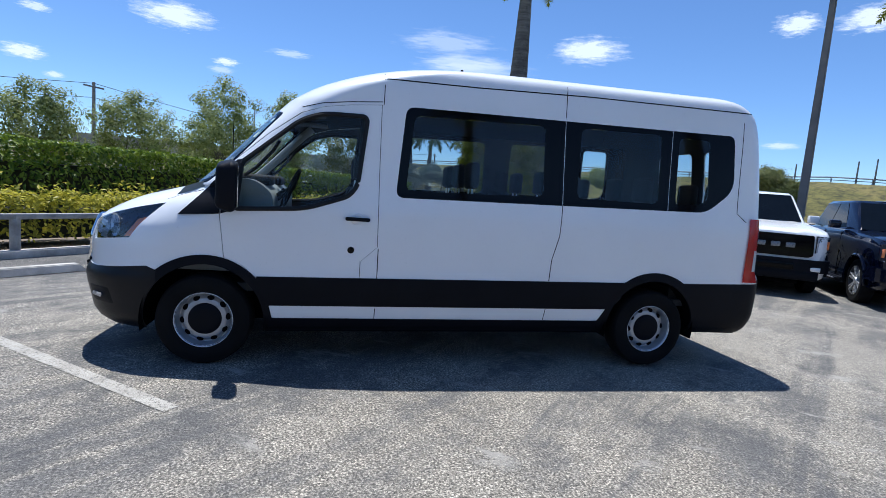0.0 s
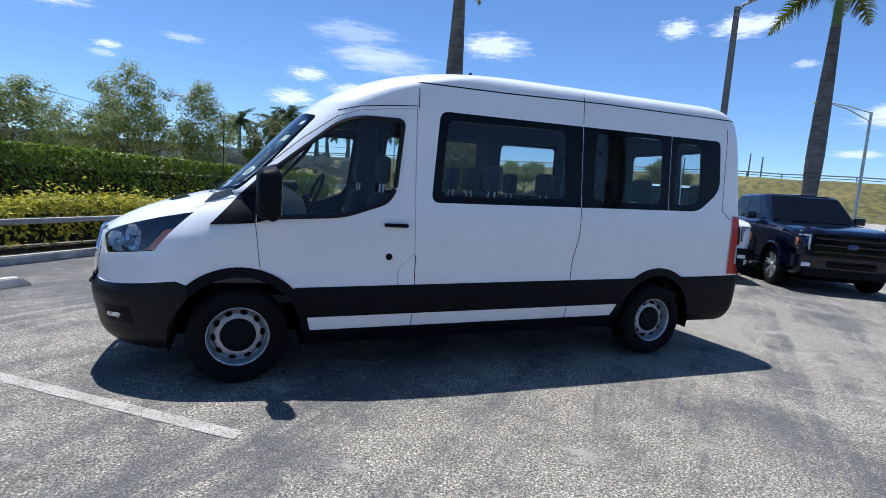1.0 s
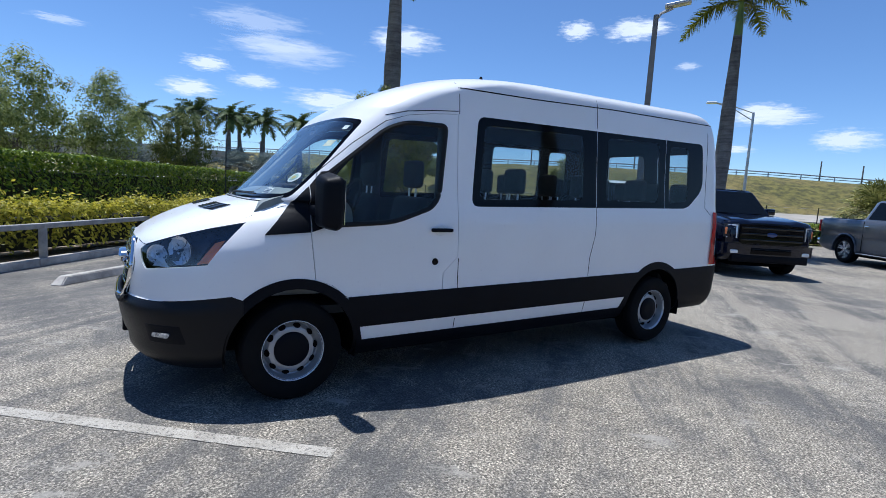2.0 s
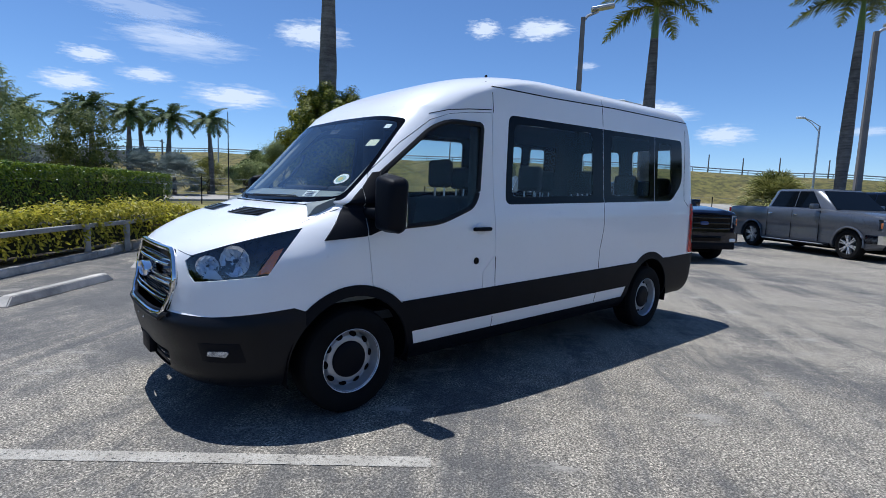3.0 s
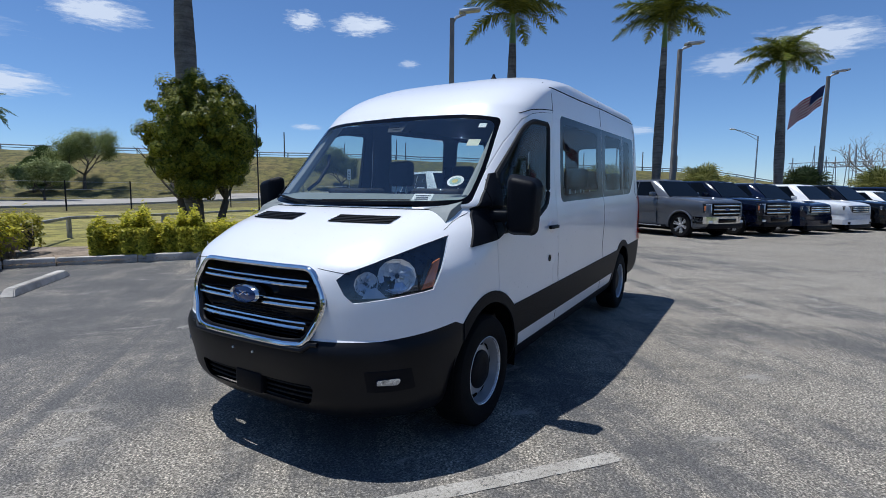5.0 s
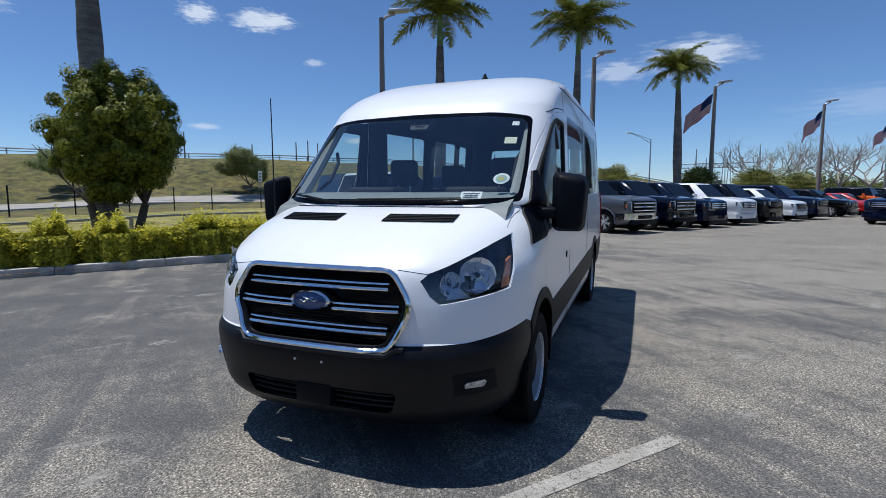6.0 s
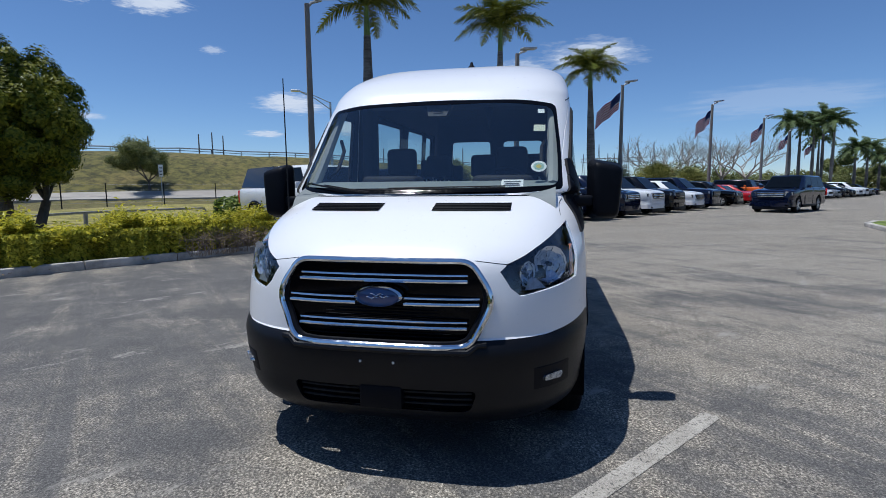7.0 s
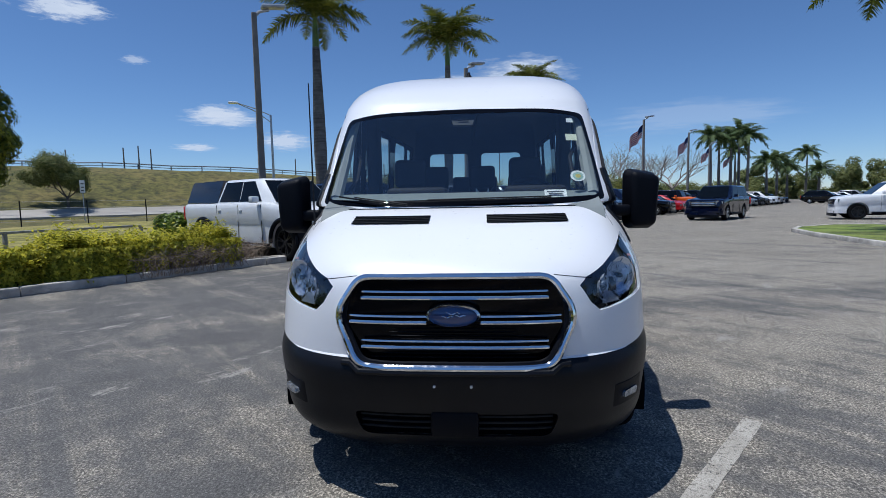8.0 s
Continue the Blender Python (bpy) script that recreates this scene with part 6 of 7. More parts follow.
FLAG_RED = surface("flag_red", (.42, .03, .05), .8, vary=.1)
FLAG_WHITE = surface("flag_white", (.72, .70, .70), .8, vary=.05)
FLAG_BLUE = surface("flag_blue", (.025, .04, .14), .8, vary=.1)


def flag_at(x, y, z, turn, size=1.0):
    """A striped flag with a blue field that hangs in folds from its slanted staff."""
    flag = thing("flag", "red and white striped flag with a blue field", "flag", pose(x, y, z, 0, 0, turn), "flags on the poles")

    def fold(u, v):
        """u along the fly, v down the hoist, both in metres."""
        return Vector((-.75 * u - .10 * v, .13 * math.sin(u * 4.2 + v) * min(u, 1), -v - .62 * u + .05 * math.sin(u * 5))) * size

    def strip(name, u0, u1, v0, v1, m):
        bm = bmesh.new()
        k = 14
        rows = []
        for i in range(k + 1):
            u = u0 + (u1 - u0) * i / k
            rows.append([bm.verts.new(fold(u, v0)), bm.verts.new(fold(u, v1))])
        for a, b in zip(rows, rows[1:]):
            bm.faces.new((a[0], a[1], b[1], b[0]))
        bmesh.ops.solidify(bm, geom=bm.faces[:], thickness=.006)
        part(name, bm, m, flag)
    for i in range(13):
        strip("stripe", .95 if i < 7 else 0, 2.3, 1.3 * i / 13, 1.3 * (i + 1) / 13, FLAG_RED if i % 2 == 0 else FLAG_WHITE)
    strip("blue_field", 0, .95, 0, 1.3 * 7 / 13, FLAG_BLUE)
    return flag


lot_lamp(14.1, 7.5, 7.75, -55)
lot_lamp(21.46, .66, 7.5, -50)
for x, y in ((32.6, -5.5), (42.6, -13.8), (53.0, -21.5), (67.0, -29.5), (80.6, -38.3)):
    lot_lamp(x, y, 7.9, -62)
    flag_at(x - .12, y + .12, 7.45, -62 if x > 35 else -88, .85)


def street_lamp(x, y, h, turn, arm=2.6):
    z = bank_height(x, y)
    lamp = thing("street_lamp", "tall aluminium street lamp with a truss arm", "street lamp", pose(x, y, z, 0, 0, turn), "street lamps")
    bm = bmesh.new()
    tube(bm, [(0, 0, -.1), (0, 0, h)], [.12, .085], 8)
    part("pole", bm, GALVANISED, lamp)
    bm = bmesh.new()
    tube(bm, [(0, 0, h - .6), (arm * .5, 0, h + .25), (arm, 0, h + .75)], .035, 6)
    tube(bm, [(0, 0, h - .05), (arm * .5, 0, h + .45), (arm, 0, h + .78)], .035, 6)
    part("arm", bm, GALVANISED, lamp)
    bm = bmesh.new()
    box(bm, arm - .1, arm + .65, -.16, .16, h + .68, h + .86, .07, 3)
    part("lamp_head", bm, surface("lamp_white", (.7, .72, .74), .4, vary=.05), lamp)
    return lamp


street_lamp(38.9, 17.5, 8.7, 125)
street_lamp(59.7, 11.5, 9.3, 130, 1.5)
street_lamp(80, -2.6, 9.4, 135, 4.0)
street_lamp(26, 88, 9.0, 150)
street_lamp(-9.5, 62, 9.5, 20)

masts = [(36.1, 88, 3.3), (34.9, 90, 3.7), (33.9, 92, 3.3), (40.5, 86, 2.7), (17.5, 100, 3.0), (14.6, 104, 3.4), (11.0, 108, 3.2), (47, 96, 4.4), (20.4, 98, 3.2), (8.8, 112, 4.0), (5.6, 116, 3.6)]
for az, r, h in masts:
    x, y = -3 + r * math.cos(radians(az)) * 1.0, r * math.sin(radians(az))
    k = 136 / max(x + y, 1)
    x, y = x * k, y * k
    m = thing("roadside_post", "thin dark post on the highway bank", "post", pose(x, y, bank_height(x, y)), "posts on the bank")
    bm = bmesh.new()
    tube(bm, [(0, 0, -.2), (0, 0, h)], [.13, .10], 6)
    part("shaft", bm, POLE_CONCRETE, m)

# road sign, utility pole with wires
sign = thing("road_sign", "small white sign on a thin steel post", "sign", pose(46.5, 41, .0, 0, 0, -50))
bm = bmesh.new()
tube(bm, [(0, 0, -.1), (0, 0, 3.2)], .05, 6)
part("post", bm, GALVANISED, sign)
bm = bmesh.new()
box(bm, -.22, .22, -.06, -.03, 2.8, 4.1, .01)
part("sign_plate", bm, PAPER, sign, "white plate with dark bars")
for z in (3.75, 3.4, 3.05):
    bm = bmesh.new()
    box(bm, -.13, .13, -.07, -.062, z - .05, z + .05)
    part("bar", bm, INK, sign)
for x, y, h in ((-22.0, 50.0, 9.0), (-80, 30, 9.5), (20, 100, 9.0)):
    up = thing("utility_pole", "grey utility pole with a crossarm", "utility pole", pose(x, y, 0, 0, 0, 60), "utility poles")
    bm = bmesh.new()
    tube(bm, [(0, 0, -.1), (0, 0, h)], [.20, .13], 8)
    part("pole", bm, POLE_CONCRETE, up)
    bm = bmesh.new()
    box(bm, -1.0, 1.0, -.06, .06, h - .5, h - .36)
    part("crossarm", bm, POLE_CONCRETE, up)
for dz in (0, -1.3):
    bm = bmesh.new()
    for (x0, y0, z0), (x1, y1, z1) in (((-80, 30, 9.3), (-22, 50, 8.9)), ((-22, 50, 8.9), (20, 100, 8.8))):
        tube(bm, [(x0 + (x1 - x0) * i / 12, y0 + (y1 - y0) * i / 12, z0 + (z1 - z0) * i / 12 + dz - 1.6 * (1 - (2 * i / 12 - 1) ** 2)) for i in range(13)], .025, 4)
    tagged(part("power_line", bm, DARK_TRIM, None), "thin dark overhead power line", "cable", "power lines")

# concrete overpass far off
bridge = thing("overpass", "pale concrete highway overpass with dark openings", "bridge")
for name, z0, z1, w, m in (("deck", 4.3, 5.7, 0, CONCRETE), ("parapet", 5.7, 6.9, .3, ROAD_CONCRETE)):
    bm = bmesh.new()
    box(bm, -42, 26, -6 - w, 6, z0, z1)
    part(name, bm, m, bridge, at=pose(-6, 112, 0, 0, 0, 5))
for i in range(5):
    bm = bmesh.new()
    box(bm, -.6, .6, -5, 5, -.2, 4.3)
    part("pier", bm, CONCRETE, bridge, at=pose(-40 + 17 * i, 109 + 1.4 * i, 0, 0, 0, 5))
gs = thing("highway_sign", "green highway sign board on a post", "sign", pose(-2.5, 70, 0, 0, 0, 0))
bm = bmesh.new()
box(bm, -.75, .75, -.05, .05, 3.3, 4.2, .03)
part("board", bm, surface("sign_green", (.02, .20, .10), .5, vary=.05), gs)
bm = bmesh.new()
tube(bm, [(0, .1, -.1), (0, .1, 3.4)], .06, 6)
part("post", bm, GALVANISED, gs)

# steel gantries of a substation, far off
for k, az in enumerate((-5.6, -7.2, -8.8, -10.2)):
    x, y = 110 * math.cos(radians(az)), 110 * math.sin(radians(az))
    g = thing("steel_gantry", "grey steel lattice gantry of a substation", "gantry", pose(x, y, bank_height(x, y), 0, 0, 70 + az), "substation gantries")
    for dx in (-2.6, 2.6):
        bm = bmesh.new()
        for a in (-.5, .5):
            tube(bm, [(dx + a, 0, -.2), (dx, 0, 8.2 + (k % 2) * 2)], .07, 5)
        part("leg", bm, GALVANISED, g)
    bm = bmesh.new()
    for z in (6.4, 7.2):
        tube(bm, [(-3.2, 0, z), (3.2, 0, z)], .07, 5)
    for i in range(8):
        tube(bm, [(-3.2 + .8 * i, 0, 6.4), (-2.8 + .8 * i, 0, 7.2), (-2.4 + .8 * i, 0, 6.4)], .04, 4)
    part("beam", bm, GALVANISED, g)

# ---- palms ----
FROND = leaf_material("palm_leaf", (0.06, 0.095, 0.012), (0.27, 0.28, 0.045), 0.38, 0.28)
FROND_FAR = leaf_material("palm_leaf_dark", (0.05, 0.09, 0.028), (0.14, 0.185, 0.065), 0.5, 0.2)
SILVER_LEAF = leaf_material("silver_palm_leaf", (0.20, 0.25, 0.24), (0.34, 0.38, 0.36), 0.5, 0.15)
PALMETTO_LEAF = leaf_material("palmetto_leaf", (0.10, 0.12, 0.03), (0.50, 0.48, 0.17), 0.35, 0.2)
def palm_bark():
    """Grey bark with faint leaf-scar rings and paler lichen patches."""
    m, n, l, b, out = nodes_of("palm_bark")
    rings, patch, grain = noise_node(n, l, 2.0, 5, 0.7, stretch=(0.35, 0.35, 4.5)), noise_node(n, l, 1.1, 6, 0.7), noise_node(n, l, 26, 5)
    col = mix(n, l, ramp(n, l, patch.outputs["Fac"], [(0.38, 0.0), (0.66, 1.0)]), (0.125, 0.112, 0.10), (0.26, 0.24, 0.215))
    col = mix(n, l, 0.75, col, ramp(n, l, rings.outputs["Fac"], [(0.36, 0.5), (0.52, 1.0), (0.66, 1.25)]), "MULTIPLY")
    col = mix(n, l, 0.5, col, ramp(n, l, grain.outputs["Fac"], [(0.3, 0.55), (0.7, 1.2)]), "MULTIPLY")
    l.new(col, b.inputs["Base Color"])
    b.inputs["Roughness"].default_value, b.inputs["Specular IOR Level"].default_value = 0.9, 0.2
    bump_from(n, l, b, rings.outputs["Fac"], 0.6, 0.03)
    return m


PALM_BARK = palm_bark()
CROWN_SHAFT = surface("crownshaft", (0.13, 0.19, 0.04), 0.5, vary=0.2, scale=2)
BARK = surface("tree_bark", (0.10, 0.085, 0.07), 0.95, vary=0.3, scale=6, fine=50, bump=0.8)
rnd = random.Random(7)


def frond_mesh(name, material, length=2.9, droop=.55, pairs=46, leaf=.62, seed=1, rise=.62, wide=.036):
    """One feathered leaf along +x: a bowed rib with rows of drooping leaflets."""
    r = random.Random(seed)
    bm = bmesh.new()

    def rib(t):
        return Vector((length * t * (1 - .12 * t), 0, length * (rise * t - (rise + droop) * t * t)))
    tube(bm, [rib(i / 10) for i in range(11)], [.035 * (1 - .85 * i / 10) for i in range(11)], 5)
    for i in range(pairs):
        t = .10 + .90 * (i + .5) / pairs
        p, d = rib(t), (rib(min(t + .02, 1.02)) - rib(t)).normalized()
        ln = leaf * (math.sin(math.pi * min(t * .92 + .10, 1)) ** .6) * r.uniform(.85, 1.1)
        for s in (-1, 1):
            side = Vector((0, s, 0))
            out = (side * r.uniform(.75, 1.0) + d * r.uniform(.45, .75) + Vector((0, 0, r.uniform(-.55, .55)))).normalized()
            w = d * wide
            tip1 = p + out * ln * .55 + Vector((0, 0, -.05 * ln))
            tip2 = p + out * ln * .98 + Vector((0, 0, -.34 * ln))
            a, b, c, e = bm.verts.new(p - w), bm.verts.new(p + w), bm.verts.new(tip1 + w * .8), bm.verts.new(tip1 - w * .8)
            g = bm.verts.new(tip2)
            bm.faces.new((a, b, c, e))
            bm.faces.new((e, c, g))
    return link_mesh(name, bm, material, 0)


FRONDS = [frond_mesh("frond", FROND, 2.55, .34, 84, .60, 1, .46, .024), frond_mesh("frond", FROND, 2.35, .50, 80, .58, 2, .46, .024), frond_mesh("frond", FROND, 2.6, .22, 84, .56, 3, .42, .024)]
FAR_FRONDS = [frond_mesh("frond", FROND_FAR, 2.6, .40, 44, .62, 4, .46, .05), frond_mesh("frond", FROND_FAR, 2.4, .60, 44, .58, 5, .46, .05)]


def royal_palm(x, y, h, r=.33, lean=(0, 0), fronds=20, size=1.0, far=False, label="", base=None, bulge=1.18, droop=1.0):
    """A smooth grey trunk, a green crownshaft and a crown of feathered fronds."""
    z = bank_height(x, y) if base is None else base
    palm = thing("palm_tree", label or "royal palm with a smooth grey trunk and feathered green crown", "palm", pose(x, y, z, 0, 0, rnd.uniform(0, 360)), "royal palms")
    palm.matrix_basis = pose(x, y, z)
    prof = [(0, 1.25), (.25, 1.12), (.6, 1.0), (h * .25, .95), (h * .45, bulge), (h * .65, 1.05), (h * .85, .82), (h, .66)]
    bm = bmesh.new()
    k = 22
    pts, rad = [], []
    for i in range(k + 1):
        t = i / k
        zz = h * t
        pts.append((lean[0] * t ** 1.3, lean[1] * t ** 1.3, zz - (.1 if i == 0 else 0)))
        rad.append(r * float(np.interp(zz, [a for a, b in prof], [b for a, b in prof])) * (1 + .012 * math.sin(i * 2.3)))
    tube(bm, pts, rad, 14)
    part("trunk", bm, PALM_BARK, palm, "ringed pale grey trunk")
    top = Vector((lean[0], lean[1], h))
    bm = bmesh.new()
    tube(bm, [top - Vector((0, 0, .05)), top + Vector((0, 0, .5)), top + Vector((0, 0, 1.25))], [r * .66, r * .58, r * .30], 10)
    part("crownshaft", bm, CROWN_SHAFT, palm, "smooth green crownshaft")
    meshes = FAR_FRONDS if far else FRONDS
    for i in range(fronds):
        a = 2 * math.pi * (i * .382 + rnd.uniform(-.03, .03))
        tilt = -70 + 76 * (i / fronds) ** .7 * droop + rnd.uniform(-7, 7)
        m = Matrix.Translation(top + Vector((0, 0, 1.12))) @ Matrix.Rotation(a, 4, "Z") @ Matrix.Rotation(radians(tilt), 4, "Y") @ Matrix.Rotation(radians(rnd.uniform(-14, 14)), 4, "X")
        part("frond", meshes[i % len(meshes)], None, palm, at=m @ Matrix.Scale(size * rnd.uniform(.9, 1.08), 4))
    return palm


royal_palm(6.86, 12.55, 8.6, .29, (.05, .1), 20, 1.0, bulge=1.0)
royal_palm(16.75, 6.25, 7.4, .215, (.25, .1), 22, .95, droop=.88)
royal_palm(23.9, 1.7, 8.35, .205, (.35, 0), 22, 1.08, droop=.85)
royal_palm(31.0, -3.57, 7.5, .22, (.2, .2), 22, .98, droop=.95)
royal_palm(13.0, -12.75, 7.2, .30, (0, .2), 24, 1.18, base=.1, droop=1.2)
for az, r, h in ((73.4, 62, 7.0), (77.4, 60, 6.7), (79.4, 64, 7.2), (80.6, 59, 6.8), (83.4, 58, 7.0), (85.4, 66, 7.0), (88.6, 64, 6.4)):
    x, y = -2 + r * math.cos(radians(az)), -3.4 + r * math.sin(radians(az))
    royal_palm(x, y, h - .4, .25, (rnd.uniform(-.3, .3), rnd.uniform(-.3, .3)), 17, 1.1, True, "tall palm with a dark drooping crown beyond the road", base=.3, droop=1.15)
for az, r, h in ((-22.9, 78, 8.6), (-23.6, 82, 8.8), (-24.6, 80, 8.2), (-25.3, 84, 9.6), (-26.0, 79, 8.3), (-27.6, 90, 5.6), (-28.4, 95, 6.0), (-30.6, 108, 7.6), (-29.2, 100, 5.0), (-25.0, 92, 7.4), (-31.5, 104, 4.6)):
    x, y = -3.1 + r * math.cos(radians(az)), -.14 + r * math.sin(radians(az))
    royal_palm(x, y, h - .6, .17, (rnd.uniform(-.4, .4), 0), 17, 1.1, True, "tall palm in the distant row beside the cars", base=0, droop=1.1)


def fan_clump(x, y, h, spread, leaves, material, label, name="palmetto"):
    """A dense clump of fan leaves on short stems."""
    z = bank_height(x, y)
    clump = thing(name, label, "palm shrub", pose(x, y, z), "palm shrubs")
    bm = bmesh.new()
    tube(bm, [(0, 0, -.1), (0, 0, h * .45)], [.22, .16], 8)
    part("stem", bm, BARK, clump)
    bm = bmesh.new()
    r = random.Random(int(abs(x * 31 + y * 17)))
    for i in range(leaves):
        a, e = r.uniform(0, 2 * math.pi), radians(r.uniform(-25, 85))
        d = Vector((math.cos(a) * math.cos(e), math.sin(a) * math.cos(e), math.sin(e)))
        c = Vector((0, 0, h * .42)) + Vector((d.x * spread, d.y * spread, d.z * h * .55)) * r.uniform(.45, .95)
        side = d.cross(Vector((0, 0, 1))).normalized()
        up = side.cross(d)
        ln = max(.72, .38 * spread) * r.uniform(.75, 1.15)
        tip = Vector((0, 0, -.25 * ln))
        for k in range(11):
            t = radians(-75 + 15 * k)
            f = (d * math.cos(t) + side * math.sin(t) + up * r.uniform(-.15, .25)).normalized()
            w = f.cross(up).normalized() * .020 * max(spread, 1.5)
            m = c + f * ln * .6
            vs = [bm.verts.new(q) for q in (c, m - w, c + f * ln + tip, m + w)]
            bm.faces.new(vs)
    part("fan_leaves", bm, material, clump, smooth=0)
    return clump


for x, y, h, s in ((26.9, 4.9, 2.9, 1.45), (28.4, .0, 2.9, 1.5), (32.6, -4.8, 2.9, 1.6), (38.5, -9.0, 3.0, 1.7), (45, -10.5, 3.0, 1.9), (57, -16, 3.0, 2.2)):
    fan_clump(x, y, h, s, 300, PALMETTO_LEAF, "dense olive green palmetto clump behind the cars", "palmetto")
for az, r, h, s, m in ((79.8, 57, 4.6, 2.2, SILVER_LEAF), (76.8, 56, 4.4, 2.4, SILVER_LEAF), (89, 55, 4.2, 2.3, SILVER_LEAF), (73.8, 70, 4.6, 2.2, PALMETTO_LEAF), (70.2, 86, 5.0, 2.2, FROND_FAR), (69.4, 90, 5.4, 2.2, FROND_FAR), (74.6, 88, 4.6, 2.2, FROND_FAR)):
    x, y = -2 + r * math.cos(radians(az)), -3.4 + r * math.sin(radians(az))
    fan_clump(x, y, h, s, 240, m, "silver blue fan palm beyond the road" if m is SILVER_LEAF else "dark palm shrub on the grass bank", "fan_palm")


# ---- trees, hedges ----
def leaf_mesh(name, count, place, material, size, seed):
    """Many leaves, quickly: place(r) gives a point and the way that its leaf faces."""
    r = random.Random(seed)
    co, faces = [], []
    for i in range(count):
        p, nrm = place(r)
        ref = Vector((r.uniform(-1, 1), r.uniform(-1, 1), r.uniform(-1, 1)))
        u = nrm.cross(ref).normalized()
        v = nrm.cross(u)
        s = size * r.uniform(.65, 1.25)
        k = len(co)
        co += [p - u * s, p - v * s * .45 + nrm * s * .12, p + u * s, p + v * s * .45 + nrm * s * .12]
        faces.append((k, k + 1, k + 2, k + 3))
    me = bpy.data.meshes.new(name)
    me.from_pydata([tuple(c) for c in co], [], faces)
    me.materials.append(material)
    return me


def branchy(bm, start, way, length, radius, depth, r, tips, spread=.55, bend=.25):
    """Limbs that fork; collects the places of the twigs' ends."""
    pts, p, d = [start], start.copy(), way.normalized()
    for i in range(4):
        d = (d + Vector((r.uniform(-1, 1), r.uniform(-1, 1), r.uniform(-.4, .8))) * bend * .5).normalized()
        p = p + d * length / 4
        pts.append(p.copy())
        if depth <= 1:
            tips.append(p.copy())
    tube(bm, pts, [radius * (1 - .14 * i) for i in range(5)], 6 if radius > .03 else 4)
    if depth > 0:
        for k in range(3 if depth > 1 else 2):
            a = Vector((r.uniform(-1, 1), r.uniform(-1, 1), r.uniform(-.25, .7)))
            branchy(bm, pts[-1 - (k > 1)], (d + a * spread * 1.5).normalized(), length * r.uniform(.62, .85), radius * .55, depth - 1, r, tips, spread, bend)


def leafy_tree(x, y, trunk_h, first, radius, material, leaf, per_tip, label, name="tree", stems=1, seed=1, depth=4, base=None, spread=.55, cloud=.32, way=(0, 0, 1), group="trees", bark=None):
    z = bank_height(x, y) if base is None else base
    r = random.Random(seed)
    tree = thing(name, label, "tree", pose(x, y, z), group)
    bm, tips = bmesh.new(), []
    for k in range(stems):
        a = 2 * math.pi * k / max(stems, 1) + r.uniform(-.4, .4)
        off = Vector((math.cos(a), math.sin(a), 0)) * (.16 if stems > 1 else 0)
        top = off * 2.2 + Vector((r.uniform(-.1, .1), r.uniform(-.1, .1), trunk_h))
        tube(bm, [off + Vector((0, 0, -.1)), off * 1.3 + Vector((0, 0, trunk_h * .5)), top], [radius * 1.2, radius, radius * .85], 8)
        for j in range(3 if stems > 1 else 4):
            b = 2 * math.pi * j / 4 + r.uniform(-.5, .5)
            branchy(bm, top, Vector((math.cos(b) * spread * 1.3, math.sin(b) * spread * 1.3, r.uniform(.35, 1.0))) + Vector(way) * .2, first * r.uniform(.8, 1.15), radius * .6, depth - 1, r, tips, spread)
    part("trunk", bm, bark or BARK, tree, "forked trunk and limbs")
    if leaf:
        n = len(tips)
        centre = sum(tips, Vector()) / n

        def place(q):
            t = tips[q.randrange(n)]
            v = Vector((q.gauss(0, 1), q.gauss(0, 1), q.gauss(0, .8))) * cloud
            nrm = (v.normalized() + (t - centre).normalized() * .5 + Vector((q.uniform(-.7, .7), q.uniform(-.7, .7), q.uniform(.1, 1.0)))).normalized()
            return t + v, nrm
        ob = part("crown", leaf_mesh("crown", n * per_tip, place, material, leaf, seed), None, tree, "crown of many small leaves")
        ob["kind"] = "stuff"
    return tree


TREE_LEAF = leaf_material("tree_leaf", (0.065, 0.105, 0.010), (0.40, 0.39, 0.04), 0.38, 0.42)
OLIVE_LEAF = leaf_material("olive_leaf", (0.17, 0.22, 0.06), (0.42, 0.46, 0.19), 0.5, 0.42)
WOOD_LEAF = leaf_material("wood_leaf", (0.05, 0.080, 0.018), (0.19, 0.21, 0.06), 0.5, 0.30)
HEDGE_LEAF = leaf_material("hedge_leaf", (0.035, 0.085, 0.006), (0.25, 0.33, 0.03), 0.35, 0.35)
IXORA_LEAF = leaf_material("ixora_leaf", (0.16, 0.17, 0.012), (0.72, 0.63, 0.075), 0.4, 0.42)
IXORA_BRIGHT = leaf_material("bright_shrub_leaf", (0.20, 0.23, 0.018), (0.88, 0.78, 0.085), 0.4, 0.48)
FAR_LEAF = leaf_material("far_leaf", (0.09, 0.12, 0.035), (0.30, 0.31, 0.10), 0.5, 0.35)
PALE_BARK = surface("pale_bark", (0.33, 0.29, 0.25), 0.9, vary=0.2, scale=4)
TWIG = surface("dry_twigs", (0.26, 0.20, 0.145), 0.95, vary=0.3, scale=8)


